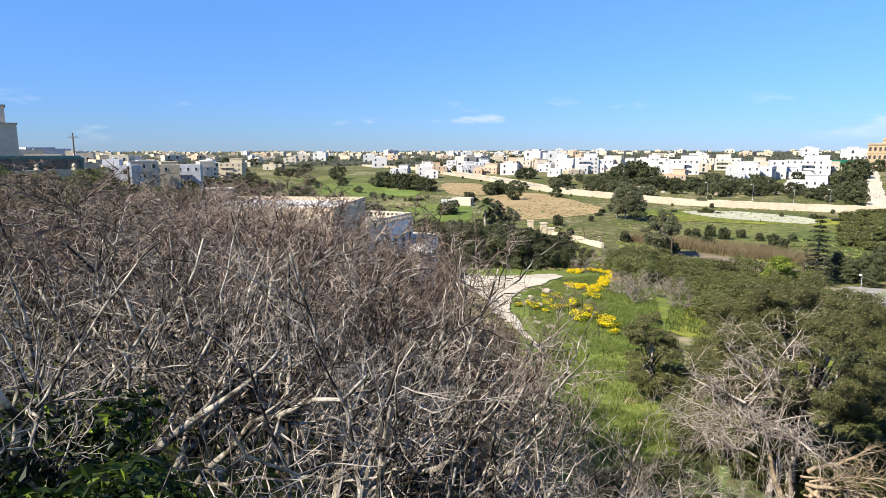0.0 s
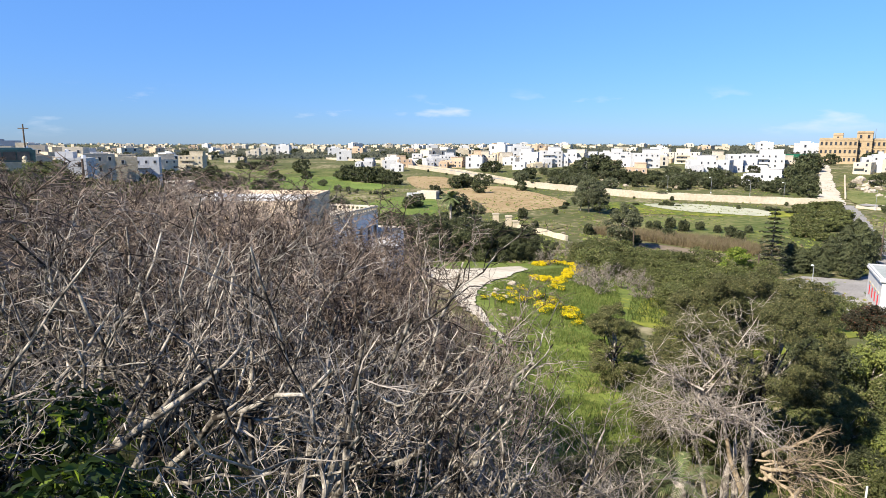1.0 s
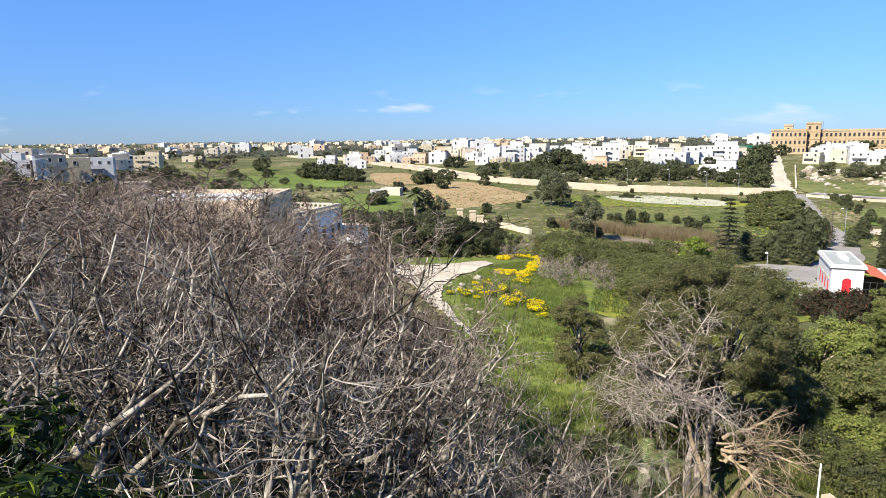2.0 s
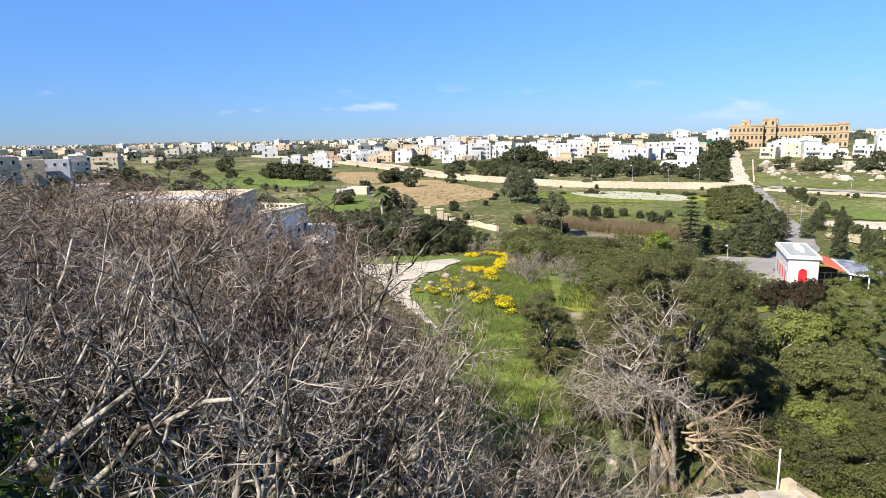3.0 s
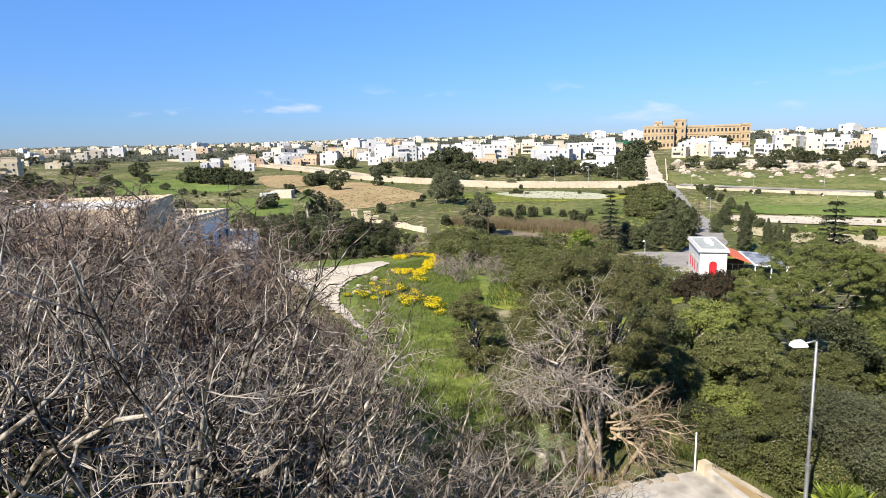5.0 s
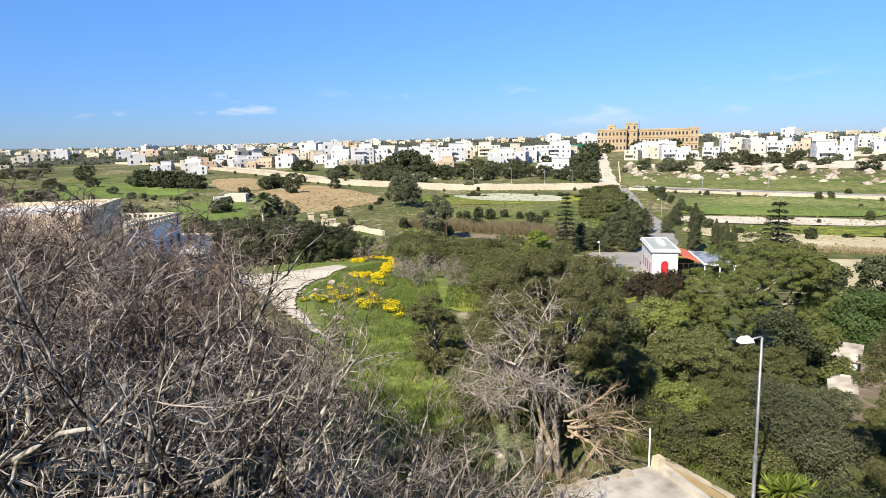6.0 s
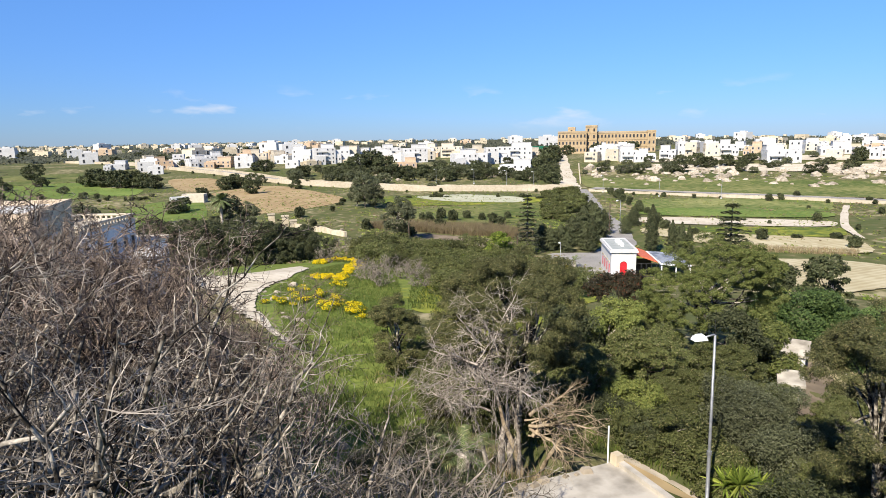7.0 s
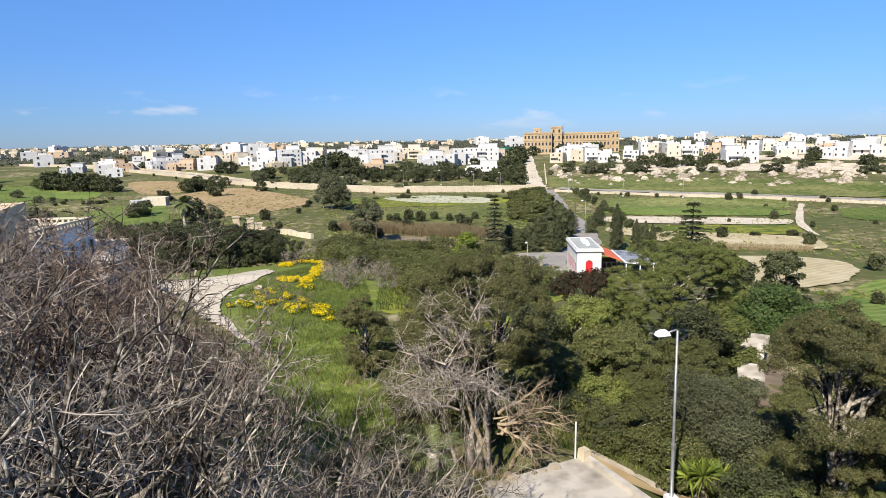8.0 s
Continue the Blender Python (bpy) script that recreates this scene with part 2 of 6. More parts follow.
# ---- mesh building ----
class Build:
    """Collects boxes, tubes and leaves into one mesh."""

    def __init__(self):
        self.v, self.q, self.t, self.n = [], [], [], 0

    def add(self, v, q=None, t=None):
        v = np.asarray(v, float).reshape(-1, 3)
        if q is not None and len(q):
            self.q.append(np.asarray(q, int).reshape(-1, 4) + self.n)
        if t is not None and len(t):
            self.t.append(np.asarray(t, int).reshape(-1, 3) + self.n)
        self.v.append(v)
        self.n += len(v)
        return self

    def box(self, cx, cy, cz, sx, sy, sz, rz=0.0, taper=1.0):
        c = np.array([(-1, -1, -1), (1, -1, -1), (1, 1, -1), (-1, 1, -1), (-1, -1, 1), (1, -1, 1), (1, 1, 1), (-1, 1, 1)], float) / 2
        c[4:, :2] *= taper
        c *= (sx, sy, sz)
        a = radians(rz)
        x, y = c[:, 0] * math.cos(a) - c[:, 1] * math.sin(a), c[:, 0] * math.sin(a) + c[:, 1] * math.cos(a)
        return self.add(np.stack([x + cx, y + cy, c[:, 2] + cz], 1), [(0, 3, 2, 1), (4, 5, 6, 7), (0, 1, 5, 4), (1, 2, 6, 5), (2, 3, 7, 6), (3, 0, 4, 7)])

    def tubes(self, p, r, sides):
        """p: branches x points x 3, r: branches x points."""
        b, n = p.shape[:2]
        d = np.gradient(p, axis=1)
        d /= np.linalg.norm(d, axis=2, keepdims=True) + 1e-9
        ref = np.where(np.abs(d[..., 2:3]) > 0.9, np.array([1.0, 0, 0]), np.array([0, 0, 1.0]))
        u = np.cross(d, ref)
        u /= np.linalg.norm(u, axis=2, keepdims=True) + 1e-9
        w = np.cross(d, u)
        a = np.arange(sides) * 2 * np.pi / sides
        ring = p[:, :, None] + r[:, :, None, None] * (np.cos(a)[None, None, :, None] * u[:, :, None] + np.sin(a)[None, None, :, None] * w[:, :, None])
        i = np.arange(b * n * sides).reshape(b, n, sides)
        j = np.roll(i, -1, axis=2)
        self.add(ring, np.stack([i[:, :-1], j[:, :-1], j[:, 1:], i[:, 1:]], -1))
        return self

    def tube(self, pts, radii, sides=8):
        pts = np.array(pts, float)[None]
        r = np.broadcast_to(np.asarray(radii, float), (1, pts.shape[1])).copy()
        self.tubes(pts, r, sides)
        k = self.n - pts.shape[1] * sides
        for base in (k, self.n - sides):
            c = self.v[-1][base - k:base - k + sides].mean(0)
            self.v.append(c[None])
            self.t.append(np.array([(base + s, base + (s + 1) % sides, self.n) for s in range(sides)]))
            self.n += 1
            self.v[-2:] = [np.concatenate(self.v[-2:])]
        return self

    def leaves(self, c, nrm, size, rng, stretch=1.6, jitter=0.3):
        """One small folded leaf at each centre c, facing about nrm."""
        k = len(c)
        nrm = nrm + rng.normal(0, jitter, (k, 3))
        nrm /= np.linalg.norm(nrm, axis=1, keepdims=True) + 1e-9
        u = np.cross(nrm, rng.normal(0, 1, (k, 3)))
        u /= np.linalg.norm(u, axis=1, keepdims=True) + 1e-9
        w = np.cross(nrm, u)
        s = (size * rng.uniform(0.6, 1.35, k))[:, None]
        v = np.stack([c - u * s * stretch / 2, c + w * s * 0.42 + nrm * s * 0.12, c + u * s * stretch / 2 - nrm * s * 0.15, c - w * s * 0.42 + nrm * s * 0.1], 1)
        i = np.arange(k)[:, None] * 4
        return self.add(v, i + np.arange(4)[None])

    def mesh(self, name, material, smooth=False):
        v = np.concatenate(self.v) if self.v else np.zeros((0, 3))
        q = np.concatenate(self.q) if self.q else np.zeros((0, 4), int)
        t = np.concatenate(self.t) if self.t else np.zeros((0, 3), int)
        me = bpy.data.meshes.new(name)
        me.vertices.add(len(v))
        me.vertices.foreach_set("co", v.ravel())
        loops = np.concatenate([q.ravel(), t.ravel()])
        me.loops.add(len(loops))
        me.loops.foreach_set("vertex_index", loops)
        me.polygons.add(len(q) + len(t))
        me.polygons.foreach_set("loop_start", np.concatenate([np.arange(len(q)) * 4, len(q) * 4 + np.arange(len(t)) * 3]))
        me.polygons.foreach_set("use_smooth", np.full(len(q) + len(t), bool(smooth)))
        me.update(calc_edges=True)
        me.materials.append(material)
        return me


def part(name, b, material, parent, label="", smooth=False):
    ob = new(name, b.mesh(name, material, smooth) if isinstance(b, Build) else b)
    ob.parent = parent
    if label:
        tagged(ob, label)
    return ob


def thing(name, m, label, category, group="", kind=""):
    ob = new(name)
    ob.matrix_basis = m
    return tagged(ob, label, category, group, kind)


def solid(name, b, material, label, category, group="", kind="", m=None, smooth=False):
    ob = new(name, b.mesh(name, material, smooth))
    if m is not None:
        ob.matrix_basis = m
    return tagged(ob, label, category, group, kind)


def copies(ob, poses, name=None):
    undo = Matrix.Diagonal((1 / ob.scale[0], 1 / ob.scale[1], 1 / ob.scale[2], 1))
    return [copy_thing(ob, m @ undo) for m in poses]


def scaled(x, y, z, s, rz=0.0, sz=None):
    return Matrix.Translation((x, y, z)) @ Matrix.Rotation(radians(rz), 4, "Z") @ Matrix.Diagonal((s, s, sz or s, 1))


RR = (0, 5, 10, 16, 22, 30, 45, 65, 85, 110, 160, 230, 300, 360, 480, 700, 1000, 1600, 2400, 3200, 4900)
SECTIONS = (
    (-120, (17.6, 17.5, 17.5, 17.5, 17.5, 17.5, 17.5, 17.5, 17.5, 17.5, 17.0, 16.5, 16.0, 16.0, 16.0, 16.0, 15.0, 14.0, 12.0, 10.0, 0.0)),
    (-50, (17.6, 16.9, 16.0, 15.3, 14.8, 14.5, 14.3, 15.5, 17.0, 16.0, 12.0, 7.0, 5.0, 5.0, 5.0, 5.0, 6.0, 8.0, 9.0, 6.0, -6.0)),
    (-30, (17.6, 16.8, 15.6, 14.7, 14.2, 13.9, 13.6, 14.6, 16.3, 15.6, 11.5, 7.0, 4.0, 3.5, 4.5, 5.0, 6.0, 8.5, 9.0, 6.0, -6.0)),
    (-6, (17.5, 15.6, 13.6, 11.8, 10.8, 9.6, 8.0, 6.5, 4.0, 1.5, 0.5, 0.5, 0.5, 1.0, 4.0, 5.0, 6.0, 8.0, 9.0, 6.0, -8.0)),
    (14, (17.5, 15.2, 12.0, 9.6, 8.4, 7.6, 7.0, 6.2, 3.4, 1.2, 0.5, 0.5, 1.0, 4.5, 7.5, 8.5, 10.0, 11.5, 12.0, 9.0, -8.0)),
    (34, (17.5, 15.0, 11.5, 8.8, 7.6, 7.0, 6.6, 3.6, 0.3, 0.3, 0.4, 0.5, 3.2, 7.2, 7.8, 9.0, 10.0, 9.0, 6.0, 0.0, -12.0)),
    (66, (17.5, 15.0, 11.5, 8.4, 7.0, 6.0, 5.0, 3.2, 0.8, 0.5, 0.5, 0.5, 5.0, 10.5, 12.0, 11.0, 9.0, 7.0, 2.0, -5.0, -14.0)),
    (120, (17.6, 17.5, 17.5, 17.5, 17.5, 17.5, 17.5, 17.5, 17.5, 17.5, 17.0, 16.5, 16.0, 16.0, 16.0, 16.0, 15.0, 14.0, 12.0, 10.0, 0.0)),
)


def ground_height(x, y):
    """Height of the land: a slope under the road, a flat valley, and a low ridge on its far side."""
    x, y = np.asarray(x, float), np.asarray(y, float)
    r, az = np.hypot(x, y), np.degrees(np.arctan2(x, y))
    zs = np.array([np.interp(r, RR, z) for _, z in SECTIONS])
    a = np.array([s[0] for s in SECTIONS])
    k = np.clip(np.searchsorted(a, az) - 1, 0, len(a) - 2)
    u = np.clip((az - a[k]) / (a[k + 1] - a[k]), 0, 1)
    u = u * u * (3 - 2 * u)
    z = np.take_along_axis(zs, k[None], 0)[0] * (1 - u) + np.take_along_axis(zs, k[None] + 1, 0)[0] * u
    far = np.clip((r - 900) / 1500, 0, 1) * np.clip((4600 - r) / 900, 0, 1)
    roll = np.sin(x * 0.0031 + 1.0) * np.sin(y * 0.0023 + x * 0.0009) + 0.6 * np.sin(x * 0.0083 + y * 0.0051)
    near = np.clip((60 - r) / 30, 0, 1) * np.clip((r - 4) / 8, 0, 1)
    lumps = 0.22 * np.sin(x * 0.9 + np.sin(y * 0.7) * 1.3) * np.sin(y * 0.8 + 0.5) + 0.1 * np.sin(x * 2.3 + 1.1) * np.sin(y * 2.1)
    return z + 4 * far * roll + near * lumps


def spot(az, r):
    """The place at a bearing from the lookout (degrees clockwise from ahead) and a distance, on the ground."""
    x, y = r * math.sin(radians(az)), r * math.cos(radians(az))
    return x, y, float(ground_height(x, y))


# ---- the land ----
def build_land():
    rr = np.concatenate([np.arange(0.6, 60, 0.6), np.geomspace(60, 4900, 190)])
    aa = np.radians(np.concatenate([np.arange(-48, 74, 0.5), np.linspace(74, 312, 60)[:-1]]))
    x, y = rr[:, None] * np.sin(aa)[None], rr[:, None] * np.cos(aa)[None]
    z = ground_height(x, y)
    n, k = len(rr), len(aa)
    v = np.concatenate([np.stack([x, y, z], -1).reshape(-1, 3), [(0, 0, float(ground_height(0, 0)))]])
    i = np.arange(n * k).reshape(n, k)
    j = np.roll(i, -1, axis=1)
    b = Build().add(v, np.stack([i[:-1], i[1:], j[1:], j[:-1]], -1), [(n * k, i[0, c], j[0, c]) for c in range(k)])
    solid("ground", b, M["land"], "scrubby green and tan valley land", "ground", kind="structure", smooth=True)


def draped(name, outline, material, label, category="field", lift=0.12, step=4.0, jag=0.6):
    """A sheet that follows the land inside an outline of plan points, with slightly uneven edges."""
    rng = np.random.default_rng(len(outline) + int(abs(outline[0][0]) * 10))
    p = np.array(outline, float)
    for _ in range(2 if jag > 0.3 else 0):
        n = np.roll(p, -1, axis=0)
        p = np.stack([p * 0.82 + n * 0.18, p * 0.18 + n * 0.82], 1).reshape(-1, 2)
    edge = []
    for a, c in zip(p, np.roll(p, -1, axis=0)):
        k = max(2, int(np.linalg.norm(c - a) / step))
        for s in np.arange(k) / k:
            edge.append(a + (c - a) * s + rng.normal(0, jag * 0.4, 2) * (0 < s))
    bm = bmesh.new()
    bm.faces.new([bm.verts.new((e[0], e[1], 0)) for e in edge])
    bmesh.ops.triangulate(bm, faces=bm.faces[:])
    for _ in range(3):
        long = [e for e in bm.edges if e.calc_length() > step * 1.5]
        if not long:
            break
        bmesh.ops.subdivide_edges(bm, edges=long, cuts=1)
        bmesh.ops.triangulate(bm, faces=bm.faces[:])
    for v in bm.verts:
        v.co.z = float(ground_height(v.co.x, v.co.y)) + lift
    bmesh.ops.recalc_face_normals(bm, faces=bm.faces[:])
    if sum(f.normal.z for f in bm.faces) < 0:
        bmesh.ops.reverse_faces(bm, faces=bm.faces[:])
    me = bpy.data.meshes.new(name)
    bm.to_mesh(me)
    bm.free()
    me.materials.append(material)
    return tagged(new(name, me), label, category, kind="structure")


def strip(name, line, width, material, label, lift=0.15, category="road"):
    """A ribbon of even width along a line of plan points."""
    p = np.array(line, float)
    s = np.concatenate([[0], np.cumsum(np.linalg.norm(np.diff(p, axis=0), axis=1))])
    u = np.linspace(0, s[-1], max(8, int(s[-1] / 3)))
    q = np.stack([np.interp(u, s, p[:, 0]), np.interp(u, s, p[:, 1])], 1)
    for _ in range(4):
        q[1:-1] = (q[:-2] + 2 * q[1:-1] + q[2:]) / 4
    d = np.gradient(q, axis=0)
    d /= np.linalg.norm(d, axis=1, keepdims=True)
    nn = np.stack([-d[:, 1], d[:, 0]], 1)
    w = np.broadcast_to(np.asarray(width, float), (1,)) if np.isscalar(width) else np.interp(u, np.linspace(0, s[-1], len(width)), width)[:, None]
    worn = 1 + 0.22 * np.sin(u * 0.9 + q[:, 0])[:, None] * np.sin(u * 0.37)[:, None]
    cols = [q + nn * w * worn * o for o in (-0.5, -0.17, 0.17, 0.5)]
    v = np.stack([np.concatenate([c, (ground_height(c[:, 0], c[:, 1]) + lift)[:, None]], 1) for c in cols], 1)
    i = np.arange(len(q) * 4).reshape(len(q), 4)
    b = Build().add(v, np.stack([i[:-1, 1:], i[:-1, :-1], i[1:, :-1], i[1:, 1:]], -1))
    return solid(name, b, material, label, category, kind="structure", smooth=True)


def stone_wall(line, height, thick, material, label, category="wall", name="stone_wall", rough=0.06, seed=1):
    """A wall along plan points that stands on the land, with an uneven top."""
    rng = np.random.default_rng(seed)
    p = np.array(line, float)
    s = np.concatenate([[0], np.cumsum(np.linalg.norm(np.diff(p, axis=0), axis=1))])
    u = np.linspace(0, s[-1], max(4, int(s[-1] / 2.5)))
    q = np.stack([np.interp(u, s, p[:, 0]), np.interp(u, s, p[:, 1])], 1)
    for _ in range(3):
        q[1:-1] = (q[:-2] + 2 * q[1:-1] + q[2:]) / 4
    d = np.gradient(q, axis=0)
    d /= np.linalg.norm(d, axis=1, keepdims=True)
    nn = np.stack([-d[:, 1], d[:, 0]], 1) * thick / 2
    g = ground_height(q[:, 0], q[:, 1])
    top = g + height + rng.normal(0, rough, len(q))
    a, c = q - nn, q + nn
    v = np.stack([np.column_stack([a, g - 0.6]), np.column_stack([a, top]), np.column_stack([c, top]), np.column_stack([c, g - 0.6])], 1)
    i = np.arange(len(q) * 4).reshape(-1, 4)
    quads = np.concatenate([np.stack([i[:-1, k], i[1:, k], i[1:, k + 1], i[:-1, k + 1]], -1) for k in range(3)])
    b = Build().add(v, np.concatenate([quads, i[:1], i[-1:, ::-1]]))
    return solid(name, b, material, label, category, kind="structure")


build_land()
draped("field", [(15.6, 251.9), (46.0, 282.3), (57.8, 210.2), (51.7, 188.9), (30.1, 170.7), (20.6, 172.5), (20.0, 220.0)], M["dry"], "dry brown ploughed field in the valley")
draped("field", [(1.7, 347.7), (27.3, 330.7), (27.5, 271.1), (7.2, 257.2)], M["dry"], "dry tan field beside a dark grove")
draped("field", [(-26.6, 316.7), (-5.7, 292.4), (-8.9, 257.8), (-21.2, 265.0)], M["crop"], "dark green crop field")
draped("field", [(-11, 199.8), (-2, 226), (12.6, 224.0), (11.1, 173.0), (-0.7, 148), (-9, 160)], M["crop"], "bright green crop field behind the house")
draped("field", [(-95, 270), (-31.6, 236.7), (-21.2, 290), (-31.2, 364.5), (-83.1, 333.5)], M["crop"], "wide olive green field")
draped("field", [(-120, 330), (-60, 345), (-20, 380), (-45, 430), (-130, 400)], M["pasture"], "pale green pasture far off")
draped("field", [(64.1, 161.1), (102.7, 157.9), (101.9, 142.0), (82.2, 121.7), (62.2, 124.0), (53.0, 134.9)], M["pasture"], "green pasture dotted with bushes")
draped("field", [(58, 196), (76, 202), (104, 172), (118, 168), (110, 158), (99, 155), (64, 168)], M["weeds"], "weedy strip with yellow bloom", lift=0.10)
draped("field", [(76.5, 194.6), (96.5, 192.7), (108, 172), (98.8, 156.2), (79.5, 174.0)], M["chalk"], "pale stubble field", lift=0.2)
draped("field", [(46.7, 117.2), (60.9, 98.6), (55.0, 91.6), (42.3, 103.5)], M["soil"], "dark brown fallow plot")
draped("field", [(132.4, 150.0), (179.0, 117.0), (148.4, 94.5), (113.2, 125.9)], M["pasture"], "grassy field below the rocky slope")
draped("field", [(118, 130), (151, 97), (139, 89), (105, 118)], M["crop"], "green crop strip between fields", lift=0.2)
draped("field", [(103.2, 115.7), (135.8, 86.3), (125.3, 80.1), (96.2, 106.8)], M["sand"], "sandy pale bare field strip", lift=0.2)
draped("field", [(97.4, 98.3), (128.7, 79.8), (114.6, 70.8), (91.7, 92.5)], M["weeds"], "green strip with yellow weeds", lift=0.17)
draped("field", [(88, 97), (95, 101), (97, 90), (114.9, 68.8), (103.2, 58), (88, 76)], M["hay"], "tan mown field strip", lift=0.22)
draped("field", [(83.9, 65.8), (93.7, 59.4), (96, 52), (90.4, 47.0), (81.4, 44.3), (72, 45.3), (73, 57.8)], M["hay"], "pale rounded mown hay field", lift=0.2)
draped("field", [(60.1, 35.8), (75, 41), (90, 44), (88, 28), (60.1, 25), (54.0, 30.2)], M["crop"], "fresh green field behind the huts")
draped("field", [(164.4, 93.4), (178, 80), (150, 66), (143.9, 80.3)], M["crop"], "green field beyond the sandy track")
draped("clearing", [(1.2, 67.5), (3.4, 66.9), (6.0, 66.2), (9.7, 68.7), (14.9, 74.8), (15.0, 69), (11.1, 61.3), (8.1, 57.1), (6.7, 53.0), (5.9, 46.9), (6.0, 43.0), (5.0, 43.9), (4.5, 47.0), (4.2, 53.8), (2.6, 58.4)], M["sand"], "pale sandy clearing among bushes", "path", lift=0.16, step=1.5, jag=0.5)
draped("meadow", [(1, 68), (5, 78), (12, 86), (20, 86), (30, 82), (34, 70), (26, 60), (17, 44), (14, 31), (9, 21), (5.5, 24), (5.2, 36), (6.6, 47)], M["grass"], "lush green grass meadow", "grass", lift=0.06, step=1.2, jag=0.4)
draped("weedy_ground", [(-9, 4.5), (-13, 14), (-12, 24), (4, 30), (8, 22), (5.2, 13), (3.4, 7), (0, 4.5)], M["grass"], "green weedy ground under bare trees", "grass", lift=0.05, step=1.2, jag=0.4)
draped("rough_grass", [(17, 46), (22, 58), (34, 68), (46, 62), (40, 48), (28, 38), (19, 33)], M["weeds"], "rough weedy grass between bushes", "grass", lift=0.05, step=1.5, jag=0.5)
strip("footpath", [(5.6, 47), (5.8, 43.5), (6.4, 39.1), (7.0, 35.3)], [1.2, 0.7, 0.45, 0.2], M["sand"], "narrow sandy footpath through grass", category="path", lift=0.1)
strip("road", [(139.9, 184.6), (128.9, 166.3), (110.1, 138.7), (102.8, 127.8), (92.3, 109.6), (79, 90.8), (71, 82.5), (62, 78), (52, 73)], [5.0, 4.6, 4.4, 4.2, 4.0, 4.0, 4.5, 6, 6], M["asphalt"], "grey asphalt country road")
strip("road", [(136.6, 186), (164, 226), (205, 286), (240, 336), (276, 385)], [8, 5.5, 5, 4.6, 4.6], M["sand"], "pale straight road climbing the hill", lift=0.3)
strip("dirt_track", [(104.4, 131.3), (93.9, 120.2), (84.7, 112.3), (79, 107.6)], 2.6, M["sand"], "pale dirt track beside a hedge", lift=0.25)
strip("dirt_track", [(165, 103), (150, 94), (128, 80), (116, 69)], [1.3, 1.5, 1.7, 1.2], M["sand"], "sandy farm track between fields", lift=0.28)
BYPASS = [(-71, 601), (-35, 540), (10, 410), (34, 335), (57, 268), (83, 219), (112, 197), (133, 184)]
BYPASS_EAST = [(139, 178), (152, 150), (168, 122), (180, 95), (192, 60), (205, 20)]
stone_wall(BYPASS, 1.8, 0.8, M["wall_sand"], "long sandy stone retaining wall", seed=2)
stone_wall(BYPASS_EAST, 0.8, 0.8, M["wall_sand"], "sandy stone wall along the valley road", seed=3)
for line in (BYPASS, BYPASS_EAST):
    strip("road", [(x + 3.6, y + 3.0) for x, y in line], 5.0, M["asphalt"], "valley road behind a stone wall", lift=0.8)
    stone_wall([(x + 7.2, y + 5.5) for x, y in line], 1.5 if line is BYPASS else 0.7, 0.4, M["stone"], "low rubble wall behind the road", seed=5)


# ---- trees and plants ----
def unit(v):
    return v / (np.linalg.norm(v, axis=-1, keepdims=True) + 1e-9)


def limbs(rng, start, way, length, n, wobble, lift):
    """Crooked branches: starts, first directions and lengths give points along each branch."""
    pts, d = [start], unit(way)
    for _ in range(n - 1):
        d = unit(d + rng.normal(0, wobble, d.shape) + np.array([0, 0, lift]))
        pts.append(pts[-1] + d * (length / (n - 1))[:, None])
    return np.stack(pts, 1)


def kinked(rng, start, way, length, n, kink, lift):
    """Zigzag branches that turn upwards: like limbs, but with a sharp bend to alternating sides at each point."""
    d = unit(way)
    side = unit(np.cross(d, rng.normal(0, 1, d.shape)))
    pts, flip = [start], 1
    for _ in range(n - 1):
        d = unit(d + side * flip * kink * rng.uniform(0.3, 1.3, (len(d), 1)) + rng.normal(0, 0.10, d.shape) + np.array([0, 0, lift]))
        flip = -flip
        pts.append(pts[-1] + d * (length / (n - 1) * rng.uniform(0.75, 1.25, len(d)))[:, None])
    return np.stack(pts, 1)


def sprays(rng, p, r, per, ratio, n, spread, kink, lift, low=0.2, thin=0.6, least=0.003):
    """Kinked side branches along parents p, shorter towards the parents' tips."""
    b, m = p.shape[:2]
    idx = np.repeat(np.arange(b), per)
    u = low + (1 - low) * ((np.tile(np.arange(per), b) + rng.uniform(0, 1, len(idx))) / per)
    t = np.minimum(u, 0.999) * (m - 1)
    k = np.minimum(t.astype(int), m - 2)
    f = (t - k)[:, None]
    start = p[idx, k] * (1 - f) + p[idx, k + 1] * f
    along = unit(p[idx, k + 1] - p[idx, k])
    side = unit(np.cross(along, rng.normal(0, 1, along.shape)))
    a = np.radians(rng.uniform(spread[0], spread[1], len(idx)))[:, None]
    size = np.linalg.norm(np.diff(p, axis=1), axis=2).sum(1)[idx] * ratio * rng.uniform(0.5, 1.3, len(idx)) * (1.15 - 0.5 * u)
    q = kinked(rng, start, along * np.cos(a) + side * np.sin(a), size, n, kink, lift)
    base = np.maximum((r[idx, k] * (1 - f[:, 0]) + r[idx, k + 1] * f[:, 0]) * thin, least)
    return q, base[:, None] * np.linspace(1, 0.4, n)[None]


